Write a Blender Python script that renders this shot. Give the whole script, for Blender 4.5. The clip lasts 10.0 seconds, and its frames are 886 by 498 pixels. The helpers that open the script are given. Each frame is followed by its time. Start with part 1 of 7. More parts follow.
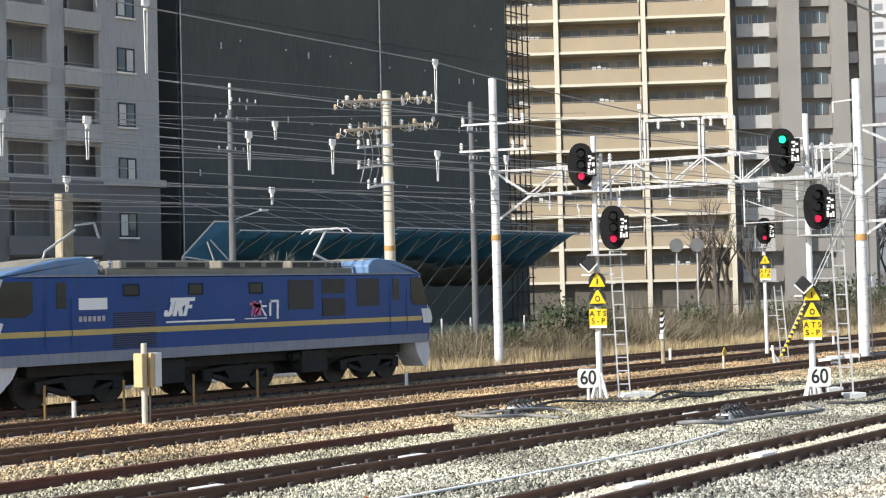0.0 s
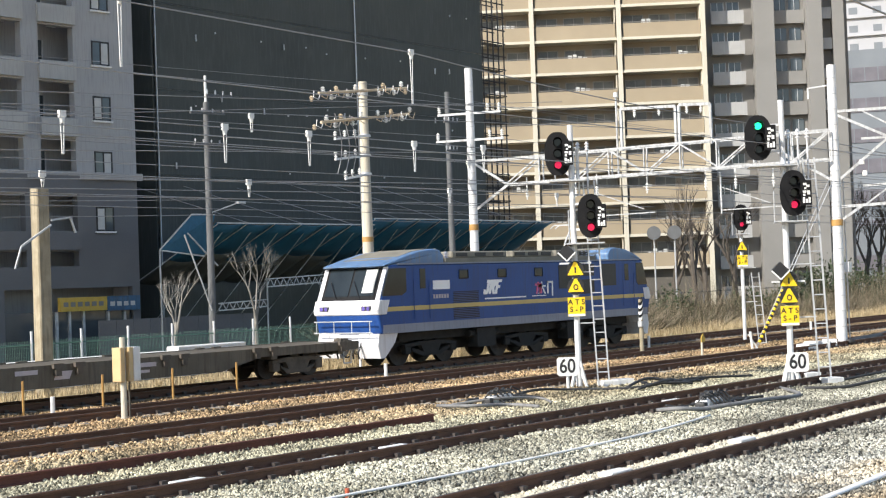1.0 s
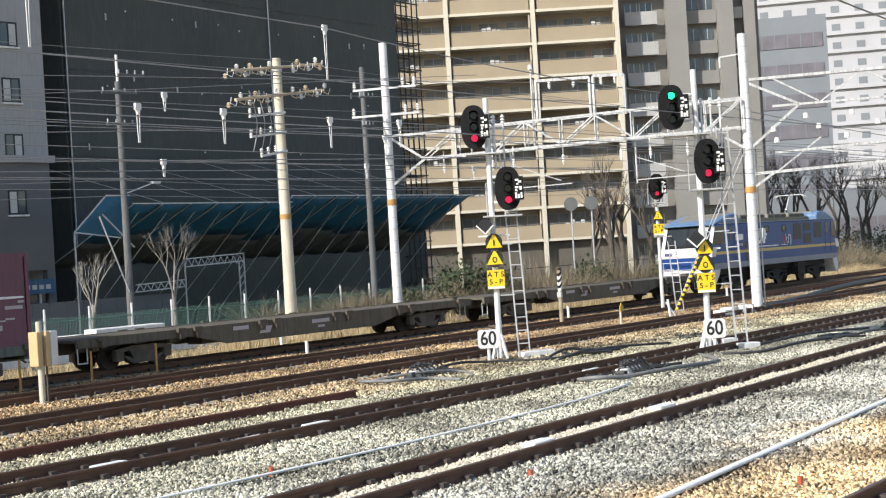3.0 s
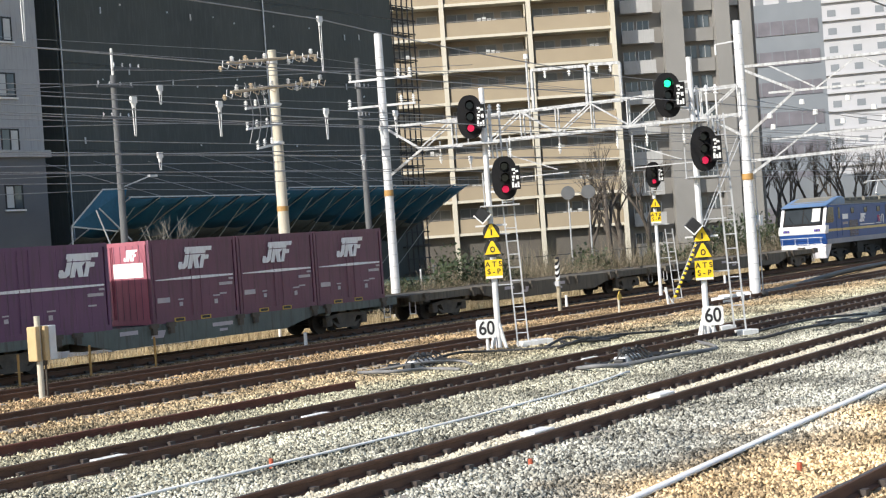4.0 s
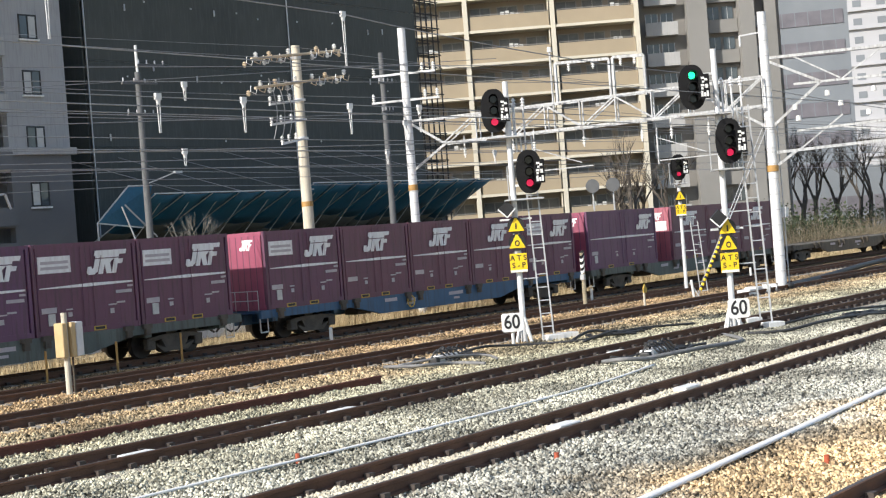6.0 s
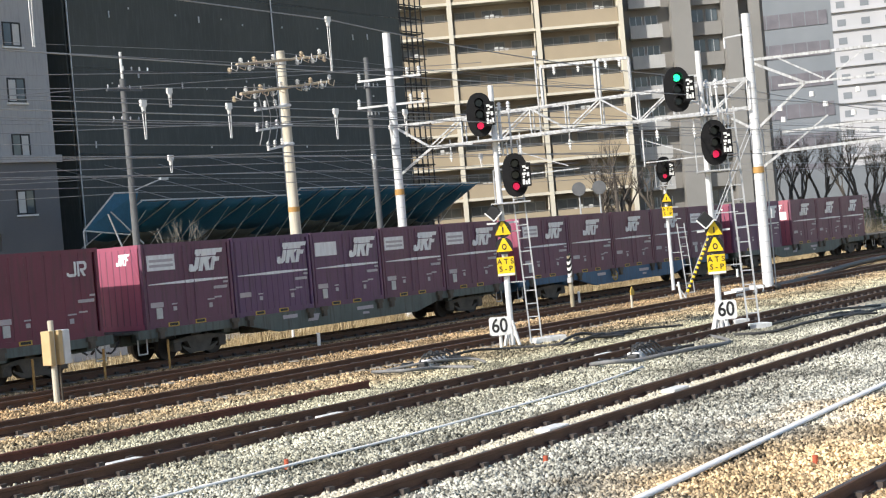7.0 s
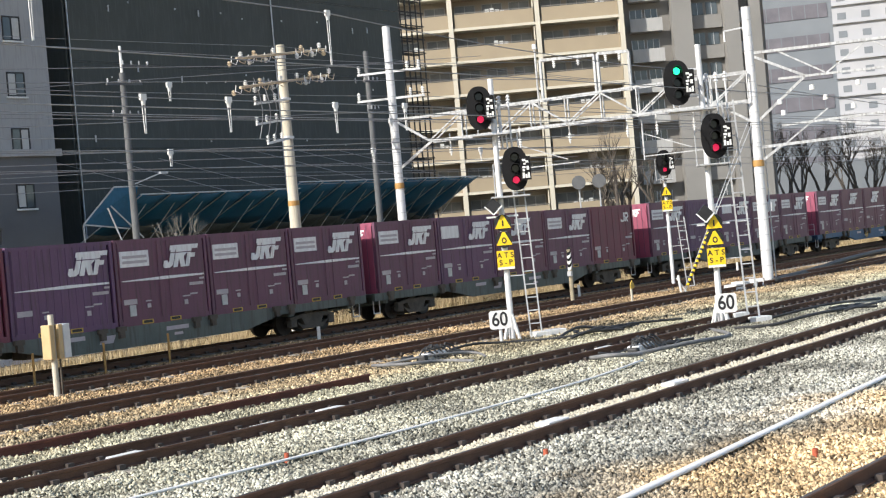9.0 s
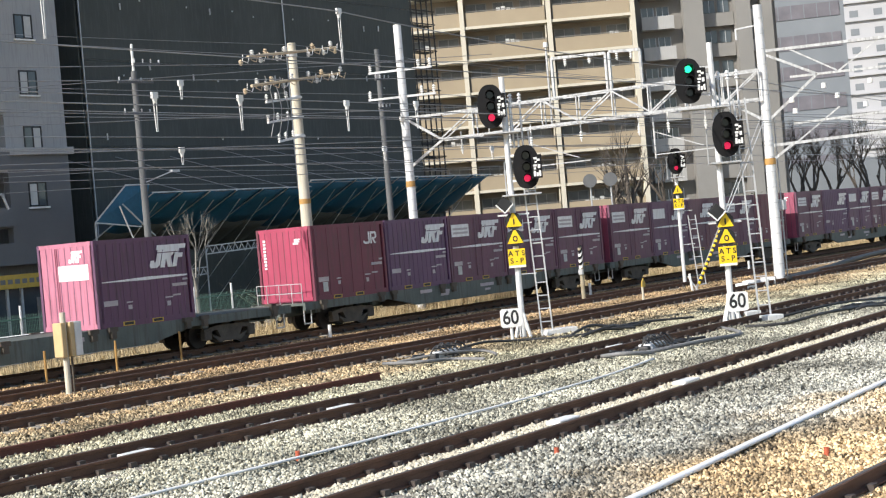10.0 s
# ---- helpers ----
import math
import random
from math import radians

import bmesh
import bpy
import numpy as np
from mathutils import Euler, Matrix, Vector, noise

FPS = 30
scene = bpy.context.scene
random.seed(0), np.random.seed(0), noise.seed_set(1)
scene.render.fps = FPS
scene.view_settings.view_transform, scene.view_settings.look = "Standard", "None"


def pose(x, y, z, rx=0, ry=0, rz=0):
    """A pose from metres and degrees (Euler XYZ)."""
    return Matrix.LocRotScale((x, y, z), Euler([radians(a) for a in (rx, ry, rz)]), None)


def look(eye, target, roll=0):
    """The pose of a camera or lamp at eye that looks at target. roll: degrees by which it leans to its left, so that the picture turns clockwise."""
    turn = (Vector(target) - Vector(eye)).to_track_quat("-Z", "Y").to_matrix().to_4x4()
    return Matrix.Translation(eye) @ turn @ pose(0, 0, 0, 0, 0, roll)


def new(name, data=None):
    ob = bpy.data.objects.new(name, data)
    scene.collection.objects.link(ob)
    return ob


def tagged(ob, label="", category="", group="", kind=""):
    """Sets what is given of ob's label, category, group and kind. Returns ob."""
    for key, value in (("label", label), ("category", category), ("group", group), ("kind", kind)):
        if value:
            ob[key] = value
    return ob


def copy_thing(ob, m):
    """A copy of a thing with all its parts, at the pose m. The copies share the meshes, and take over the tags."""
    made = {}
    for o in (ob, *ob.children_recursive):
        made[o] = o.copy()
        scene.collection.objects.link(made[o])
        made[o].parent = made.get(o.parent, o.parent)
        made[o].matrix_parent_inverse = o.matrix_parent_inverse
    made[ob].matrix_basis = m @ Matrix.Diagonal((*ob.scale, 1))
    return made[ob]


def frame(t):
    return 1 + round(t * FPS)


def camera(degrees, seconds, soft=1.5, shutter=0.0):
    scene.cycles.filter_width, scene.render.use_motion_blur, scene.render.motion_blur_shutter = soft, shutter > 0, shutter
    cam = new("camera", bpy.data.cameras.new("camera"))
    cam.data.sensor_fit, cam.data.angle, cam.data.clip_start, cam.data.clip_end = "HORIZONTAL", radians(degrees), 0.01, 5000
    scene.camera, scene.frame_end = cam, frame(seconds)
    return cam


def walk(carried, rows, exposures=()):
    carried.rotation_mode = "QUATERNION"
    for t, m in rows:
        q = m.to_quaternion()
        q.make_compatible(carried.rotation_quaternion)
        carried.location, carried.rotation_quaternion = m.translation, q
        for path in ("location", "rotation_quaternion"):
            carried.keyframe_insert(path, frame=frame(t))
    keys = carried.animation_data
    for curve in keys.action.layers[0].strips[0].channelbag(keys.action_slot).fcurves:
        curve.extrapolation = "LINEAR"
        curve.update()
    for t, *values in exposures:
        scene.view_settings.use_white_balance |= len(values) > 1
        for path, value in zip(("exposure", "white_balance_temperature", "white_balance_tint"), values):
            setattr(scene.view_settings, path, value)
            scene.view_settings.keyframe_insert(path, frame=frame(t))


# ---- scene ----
cam = camera(33.0, 10.0, 1.2)
EYE = 2.80
ROWS = [
    (0.0, -50.672, 1.679, 1.343), (0.5, -50.720, 1.554, 1.751), (1.0, -51.497, 1.281, 2.051), (1.5, -52.608, 1.284, 2.577),
    (2.0, -54.088, 0.821, 2.864), (2.5, -54.462, 0.404, 3.070), (4.0, -54.688, -0.212, 4.044), (4.5, -54.738, -0.635, 3.605),
    (5.0, -54.046, -0.668, 3.708), (5.5, -53.572, -0.544, 4.184), (7.0, -54.242, -0.245, 4.958), (7.5, -53.952, -0.216, 4.958),
    (8.0, -53.356, -0.404, 5.092), (8.5, -53.857, -0.411, 4.874), (9.0, -54.245, -0.487, 5.015), (9.5, -53.816, -0.406, 4.881),
    (10.0, -53.819, -0.519, 4.979),
]
walk(cam, [(t, pose(0, 0, EYE, 90 + pitch, roll, yaw)) for t, yaw, pitch, roll in ROWS], [(0.0, 0.40), (1.5, 0.40), (2.5, 0.32), (4.0, 0.27), (10.0, 0.27)])

# ---- light ----
SUN = Vector((-0.79, 0.20, 0.56)).normalized()
world = bpy.data.worlds.new("sky")
scene.world = world
world.use_nodes = True
wn = world.node_tree
sky = wn.nodes.new("ShaderNodeTexSky")
sky.sky_type, sky.sun_disc = "NISHITA", False
sky.sun_elevation = math.asin(SUN.z)
sky.sun_rotation = math.atan2(SUN.x, SUN.y)
wn.nodes["Background"].inputs["Strength"].default_value = 0.145
wn.links.new(sky.outputs["Color"], wn.nodes["Background"].inputs["Color"])
sun = new("sun", bpy.data.lights.new("sun", "SUN"))
sun.data.energy, sun.data.angle, sun.data.color = 5.0, radians(0.55), (1.0, 0.945, 0.865)
sun.matrix_world = look(SUN * 200, (0, 0, 0))


# ---- materials ----
def surf(name, a, b, scale=3.0, rough=0.7, metal=0.0, bump=0.0, fine=40.0, spec=0.5, emit=0.0, dirt=None, dirt_amount=0.0, vary=0.0):
    """A surface: colours a and b mixed by broad and fine noise, with relief, and dirt in streaks."""
    m = bpy.data.materials.new(name)
    m.use_nodes = True
    nt = m.node_tree
    N, L = nt.nodes, nt.links
    p = N["Principled BSDF"]
    tc = N.new("ShaderNodeTexCoord")
    n1 = N.new("ShaderNodeTexNoise")
    n1.inputs["Scale"].default_value, n1.inputs["Detail"].default_value = scale, 4
    n2 = N.new("ShaderNodeTexNoise")
    n2.inputs["Scale"].default_value, n2.inputs["Detail"].default_value = fine, 3
    L.new(tc.outputs["Object"], n1.inputs["Vector"])
    L.new(tc.outputs["Object"], n2.inputs["Vector"])
    mix = N.new("ShaderNodeMix")
    mix.data_type = "FLOAT"
    mix.inputs[0].default_value = 0.4
    L.new(n1.outputs["Fac"], mix.inputs[2])
    L.new(n2.outputs["Fac"], mix.inputs[3])
    ramp = N.new("ShaderNodeValToRGB")
    ramp.color_ramp.elements[0].position, ramp.color_ramp.elements[1].position = 0.32, 0.68
    ramp.color_ramp.elements[0].color, ramp.color_ramp.elements[1].color = (*a, 1), (*b, 1)
    L.new(mix.outputs[0], ramp.inputs["Fac"])
    col = ramp.outputs["Color"]
    if dirt:
        mp = N.new("ShaderNodeMapping")
        mp.inputs["Scale"].default_value = (6, 6, 0.5)
        L.new(tc.outputs["Object"], mp.inputs["Vector"])
        n3 = N.new("ShaderNodeTexNoise")
        n3.inputs["Scale"].default_value, n3.inputs["Detail"].default_value = 1.6, 5
        L.new(mp.outputs["Vector"], n3.inputs["Vector"])
        r3 = N.new("ShaderNodeValToRGB")
        r3.color_ramp.elements[0].position, r3.color_ramp.elements[1].position = 0.48, 0.75
        r3.color_ramp.elements[0].color, r3.color_ramp.elements[1].color = (0, 0, 0, 1), (dirt_amount,) * 3 + (1,)
        L.new(n3.outputs["Fac"], r3.inputs["Fac"])
        mx = N.new("ShaderNodeMix")
        mx.data_type = "RGBA"
        L.new(r3.outputs["Color"], mx.inputs[0])
        L.new(col, mx.inputs[6])
        mx.inputs[7].default_value = (*dirt, 1)
        col = mx.outputs[2]
    if vary:
        oi = N.new("ShaderNodeObjectInfo")
        hs = N.new("ShaderNodeHueSaturation")
        mr = N.new("ShaderNodeMapRange")
        mr.inputs["To Min"].default_value, mr.inputs["To Max"].default_value = 1 - vary, 1 + vary
        L.new(oi.outputs["Random"], mr.inputs["Value"])
        L.new(mr.outputs["Result"], hs.inputs["Value"])
        L.new(col, hs.inputs["Color"])
        col = hs.outputs["Color"]
    L.new(col, p.inputs["Base Color"])
    p.inputs["Roughness"].default_value, p.inputs["Metallic"].default_value = rough, metal
    p.inputs["Specular IOR Level"].default_value = spec
    if bump:
        bp = N.new("ShaderNodeBump")
        bp.inputs["Strength"].default_value, bp.inputs["Distance"].default_value = 0.6, bump
        L.new(n2.outputs["Fac"], bp.inputs["Height"])
        L.new(bp.outputs["Normal"], p.inputs["Normal"])
    if emit:
        p.inputs["Emission Color"].default_value, p.inputs["Emission Strength"].default_value = (*b, 1), emit
    return m


def glow(name, colour, strength):
    return surf(name, colour, colour, emit=strength, rough=0.3)


M = {}
M["rail"] = surf("rust_rail", (0.100, 0.050, 0.030), (0.170, 0.088, 0.055), 2, 0.8, 0.1, 0.002)
M["railtop"] = surf("rail_head", (0.10, 0.08, 0.07), (0.16, 0.13, 0.11), 3, 0.4, 0.7)
M["clip"] = surf("fastening_iron", (0.05, 0.04, 0.035), (0.11, 0.09, 0.08), 9, 0.7, 0.3)
M["sleeper"] = surf("sleeper_concrete", (0.20, 0.18, 0.15), (0.32, 0.29, 0.25), 3, 0.9, 0, 0.004)
M["white"] = surf("white_paint", (0.70, 0.70, 0.68), (0.82, 0.82, 0.80), 4, 0.55, 0, 0, dirt=(0.35, 0.33, 0.3), dirt_amount=0.3)
M["galv"] = surf("galvanised_steel", (0.42, 0.43, 0.44), (0.62, 0.63, 0.64), 3, 0.45, 0.35, 0.001)
M["silver"] = surf("silver_paint", (0.60, 0.61, 0.62), (0.78, 0.78, 0.78), 3, 0.5, 0.1, 0.001)
M["conc"] = surf("pole_concrete", (0.50, 0.46, 0.37), (0.66, 0.61, 0.50), 1.5, 0.85, 0, 0.003, dirt=(0.2, 0.17, 0.13), dirt_amount=0.4)
M["concgrey"] = surf("grey_pole_concrete", (0.10, 0.105, 0.11), (0.16, 0.165, 0.17), 1.5, 0.85, 0, 0.003)
M["black"] = surf("black_paint", (0.012, 0.012, 0.013), (0.025, 0.025, 0.027), 4, 0.5)
M["rubber"] = surf("black_cable", (0.02, 0.02, 0.021), (0.05, 0.05, 0.05), 4, 0.6)
M["wire"] = surf("wire", (0.22, 0.225, 0.23), (0.34, 0.345, 0.35), 4, 0.5, 0.1)
M["yellow"] = surf("yellow_sign", (0.80, 0.52, 0.01), (0.90, 0.62, 0.02), 4, 0.5)
M["orange"] = surf("orange_stake", (0.36, 0.20, 0.06), (0.50, 0.29, 0.09), 6, 0.6)
M["red"] = glow("red_lamp", (0.9, 0.015, 0.10), 0.6)
M["green"] = glow("green_lamp", (0.02, 1.0, 0.40), 1.6)
M["glass"] = surf("dark_glass", (0.012, 0.017, 0.02), (0.025, 0.033, 0.038), 1, 0.08, 0, 0, spec=0.35)
M["lattice"] = surf("weathered_galvanising", (0.36, 0.37, 0.38), (0.62, 0.63, 0.63), 7, 0.5, 0.2, 0.001, dirt=(0.16, 0.15, 0.14), dirt_amount=0.7)
M["oldrail"] = surf("red_rust_rail", (0.10, 0.036, 0.026), (0.17, 0.062, 0.042), 3, 0.85)
M["bogiedark"] = surf("loco_bogie_grime", (0.009, 0.009, 0.009), (0.030, 0.029, 0.027), 3, 0.8, 0.0)
M["signalblack"] = surf("matt_signal_black", (0.006, 0.006, 0.007), (0.012, 0.012, 0.013), 5, 0.75, spec=0.25)
M["relaytan"] = surf("relay_box_tan", (0.50, 0.36, 0.18), (0.62, 0.46, 0.25), 3, 0.6)
M["fencegreen"] = surf("green_fence_wire", (0.10, 0.20, 0.16), (0.16, 0.28, 0.22), 3, 0.6)
M["hose"] = surf("grey_hose", (0.13, 0.13, 0.13), (0.24, 0.24, 0.24), 5, 0.7)
M["rustred"] = surf("red_stub_paint", (0.35, 0.07, 0.03), (0.5, 0.12, 0.06), 6, 0.7)


# ---- mesh helpers ----
def part(name, bm, material, parent=None, label="", smooth=False):
    """Link a bmesh as one mesh object under a thing or a part."""
    me = bpy.data.meshes.new(name)
    bmesh.ops.recalc_face_normals(bm, faces=bm.faces)
    bm.to_mesh(me)
    bm.free()
    if smooth:
        me.shade_smooth()
    me.materials.append(M[material] if isinstance(material, str) else material)
    ob = new(name, me)
    if parent:
        ob.parent = parent
    if label:
        ob["label"] = label
    return ob


def thing(name, m, label, category, group="", kind=""):
    e = new(name)
    e.matrix_world = m
    e.empty_display_size = 0.2
    return tagged(e, label, category, group, kind)


def box(bm, x0, x1, y0, y1, z0, z1, m=None):
    vs = [bm.verts.new((x, y, z)) for x in (x0, x1) for y in (y0, y1) for z in (z0, z1)]
    for f in ((0, 1, 3, 2), (4, 6, 7, 5), (0, 4, 5, 1), (2, 3, 7, 6), (0, 2, 6, 4), (1, 5, 7, 3)):
        bm.faces.new([vs[i] for i in f])
    if m is not None:
        bmesh.ops.transform(bm, matrix=m, verts=vs)
    return vs


def rod(bm, a, b, r0, r1=None, seg=8):
    """A round bar from a to b."""
    a, b = Vector(a), Vector(b)
    r1 = r0 if r1 is None else r1
    q = (b - a).to_track_quat("Z", "Y").to_matrix()
    ra, rb = [], []
    for i in range(seg):
        c = 2 * math.pi * i / seg
        d = q @ Vector((math.cos(c), math.sin(c), 0))
        ra.append(bm.verts.new(a + d * r0))
        rb.append(bm.verts.new(b + d * r1))
    for i in range(seg):
        j = (i + 1) % seg
        bm.faces.new((ra[i], ra[j], rb[j], rb[i]))
    bm.faces.new(ra[::-1])
    bm.faces.new(rb)


def bar(bm, a, b, w, h):
    """A square bar from a to b, w wide and h deep."""
    a, b = Vector(a), Vector(b)
    q = (b - a).to_track_quat("Z", "Y").to_matrix().to_4x4()
    box(bm, -w / 2, w / 2, -h / 2, h / 2, 0, (b - a).length, Matrix.Translation(a) @ q)


def prism(bm, outline, y0, y1):
    """A prism over an x-z outline from y0 to y1."""
    a = [bm.verts.new((x, y0, z)) for x, z in outline]
    b = [bm.verts.new((x, y1, z)) for x, z in outline]
    n = len(a)
    for i in range(n):
        j = (i + 1) % n
        bm.faces.new((a[i], a[j], b[j], b[i]))
    bm.faces.new(a)
    bm.faces.new(b[::-1])


def sweep(bm, pts, r, seg=8, flat=1.0):
    """One skin along a line of points."""
    pts = [Vector(p) for p in pts]
    prev = None
    for i, p in enumerate(pts):
        d = (pts[min(i + 1, len(pts) - 1)] - pts[max(i - 1, 0)]).normalized()
        u = d.cross(Vector((0, 0, 1)))
        u = u.normalized() if u.length > 1e-4 else Vector((1, 0, 0))
        w = u.cross(d) * flat
        ring = [bm.verts.new(p + (u * math.cos(6.28319 * k / seg) + w * math.sin(6.28319 * k / seg)) * r) for k in range(seg)]
        if prev:
            for k in range(seg):
                bm.faces.new((prev[k], prev[(k + 1) % seg], ring[(k + 1) % seg], ring[k]))
        else:
            bm.faces.new(ring[::-1])
        prev = ring
    bm.faces.new(prev)


def B():
    return bmesh.new()


def soften(bm, w, seg=2, angle=30):
    bmesh.ops.recalc_face_normals(bm, faces=bm.faces)
    es = [e for e in bm.edges if len(e.link_faces) == 2 and e.calc_face_angle(0) > radians(angle)]
    bmesh.ops.bevel(bm, geom=es, offset=w, segments=seg, affect="EDGES", profile=0.6)
    return bm


def grid_mesh(name, xs, ys, zf, material):
    xs, ys = np.asarray(xs), np.asarray(ys)
    X, Y = np.meshgrid(xs, ys, indexing="ij")
    Z = zf(X, Y)
    nx, ny = len(xs), len(ys)
    v = np.stack([X, Y, Z], -1).reshape(-1, 3)
    i, j = np.meshgrid(np.arange(nx - 1), np.arange(ny - 1), indexing="ij")
    a = (i * ny + j).ravel()
    f = np.stack([a, a + ny, a + ny + 1, a + 1], 1)
    me = bpy.data.meshes.new(name)
    me.from_pydata(v.tolist(), [], f.tolist())
    me.shade_smooth()
    me.materials.append(material)
    return new(name, me)


def insulator(bm, x, y, z, h=0.22, r=0.06):
    rod(bm, (x, y, z), (x, y, z + h), r * 0.45, seg=8)
    for i in range(3):
        rod(bm, (x, y, z + h * (0.2 + 0.27 * i)), (x, y, z + h * (0.32 + 0.27 * i)), r, r * 0.7, seg=8)

# ---- ground and tracks ----
def zone_material(name, island=False):
    """Ballast: pale grey among the near tracks, rust-brown by the main line, dry earth beyond."""
    m = surf(name, (0.2, 0.19, 0.17), (0.5, 0.48, 0.44), 9, 0.95, 0, 0.0 if island else 0.03, fine=16)
    nt = m.node_tree
    N, L = nt.nodes, nt.links
    p = N["Principled BSDF"]
    tc = N.new("ShaderNodeTexCoord")
    geo = N.new("ShaderNodeNewGeometry")
    sep = N.new("ShaderNodeSeparateXYZ")
    L.new(geo.outputs["Position"], sep.inputs[0])
    nz = N.new("ShaderNodeTexNoise")
    nz.inputs["Scale"].default_value, nz.inputs["Detail"].default_value = 0.35, 6
    L.new(geo.outputs["Position"], nz.inputs["Vector"])
    mad = N.new("ShaderNodeMath")
    mad.operation = "MULTIPLY_ADD"
    mad.inputs[1].default_value = 5.0
    L.new(nz.outputs["Fac"], mad.inputs[0])
    L.new(sep.outputs["Y"], mad.inputs[2])
    mr = N.new("ShaderNodeMapRange")
    mr.inputs["From Min"].default_value, mr.inputs["From Max"].default_value = 2.5, 52.5
    L.new(mad.outputs[0], mr.inputs["Value"])
    tint = N.new("ShaderNodeValToRGB")
    e = tint.color_ramp.elements
    e[0].position, e[0].color = 0.0, (0.653, 0.470, 0.260, 1)
    e[1].position, e[1].color = 1.0, (0.306, 0.250, 0.158, 1)
    for pos, col in ((0.15, (0.653, 0.480, 0.279, 1)), (0.18, (0.439, 0.430, 0.372, 1)), (0.29, (0.449, 0.435, 0.349, 1)), (0.40, (0.469, 0.440, 0.312, 1)), (0.46, (0.459, 0.345, 0.205, 1)),
                     (0.62, (0.439, 0.295, 0.158, 1)), (0.70, (0.428, 0.295, 0.163, 1)), (0.78, (0.367, 0.300, 0.177, 1))):
        k = tint.color_ramp.elements.new(pos)
        k.color = col
    L.new(mr.outputs[0], tint.inputs["Fac"])
    vo = N.new("ShaderNodeTexVoronoi")
    vo.inputs["Scale"].default_value = 17
    L.new(geo.outputs["Position"], vo.inputs["Vector"])
    val = N.new("ShaderNodeMapRange")
    val.inputs["To Min"].default_value, val.inputs["To Max"].default_value = 0.10, 1.60
    if island:
        L.new(geo.outputs["Random Per Island"], val.inputs["Value"])
    else:
        bw = N.new("ShaderNodeRGBToBW")
        L.new(vo.outputs["Color"], bw.inputs[0])
        L.new(bw.outputs[0], val.inputs["Value"])
    mul = N.new("ShaderNodeVectorMath")
    mul.operation = "SCALE"
    nb = N.new("ShaderNodeTexNoise")
    nb.inputs["Scale"].default_value, nb.inputs["Detail"].default_value = 0.40, 4
    L.new(geo.outputs["Position"], nb.inputs["Vector"])
    rb = N.new("ShaderNodeMapRange")
    rb.inputs["From Min"].default_value, rb.inputs["From Max"].default_value = 0.35, 0.65
    rb.inputs["To Min"].default_value, rb.inputs["To Max"].default_value = 0.52, 1.35
    L.new(nb.outputs["Fac"], rb.inputs["Value"])
    broad = N.new("ShaderNodeVectorMath")
    broad.operation = "SCALE"
    L.new(tint.outputs["Color"], broad.inputs[0])
    L.new(rb.outputs[0], broad.inputs["Scale"])
    L.new(broad.outputs[0], mul.inputs[0])
    L.new(val.outputs[0], mul.inputs["Scale"])
    L.new(mul.outputs[0], p.inputs["Base Color"])
    if not island:
        bp = N.new("ShaderNodeBump")
        bp.inputs["Strength"].default_value, bp.inputs["Distance"].default_value = 1.0, 0.05
        L.new(vo.outputs["Distance"], bp.inputs["Height"])
        L.new(bp.outputs["Normal"], p.inputs["Normal"])
    p.inputs["Specular IOR Level"].default_value = 0.2
    return m


M["ballast"] = zone_material("ballast")
M["stone"] = zone_material("ballast_stone", True)

# centre y at x = 0, slope dy/dx, first and last x
TRACKS = [(5.2, 0.0, -40, 300), (11.2, 0.040, -40, 62), (17.42, 0.0, -60, 320), (24.35, 0.0, -80, 420), (29.3, 0.0, -80, 420), (33.82, 0.0, -120, 420)]
T_MAIN = 33.82


def ground_z(X, Y):
    z = -0.20 + 0.0 * X
    for c, s, a, b in TRACKS:
        d = np.abs(Y - (c + s * X))
        if c > 22:
            z = np.where(d < 0.50, -0.28, np.where(d < 1.4, -0.21, z))
        else:
            z = np.maximum(z, np.where(d < 0.8, -0.205, -0.19 - 0.08 * np.clip(d - 0.8, 0, 1.0)))
    z = np.where(Y > 36.5, np.minimum(z, -0.2 - 0.06 * np.clip(Y - 36.5, 0, 4)), z)
    z = z + 0.02 * np.sin(X * 1.7 + Y * 0.9) * np.sin(Y * 2.3 - X * 0.6)
    return z


xs = np.concatenate([[-1500, -600, -250, -120, -60], np.arange(-30, 120, 0.5), np.arange(120, 260, 5), [300, 400, 600, 1000, 1800]])
ys = np.concatenate([[-1500, -600, -200, -60, -25], np.arange(-12, 40, 0.25), np.arange(40, 70, 2), [80, 120, 200, 400, 800, 1600]])
tagged(grid_mesh("ground", xs, ys, ground_z, M["ballast"]), "rust-brown and grey ballast between the tracks", "ground", kind="structure")


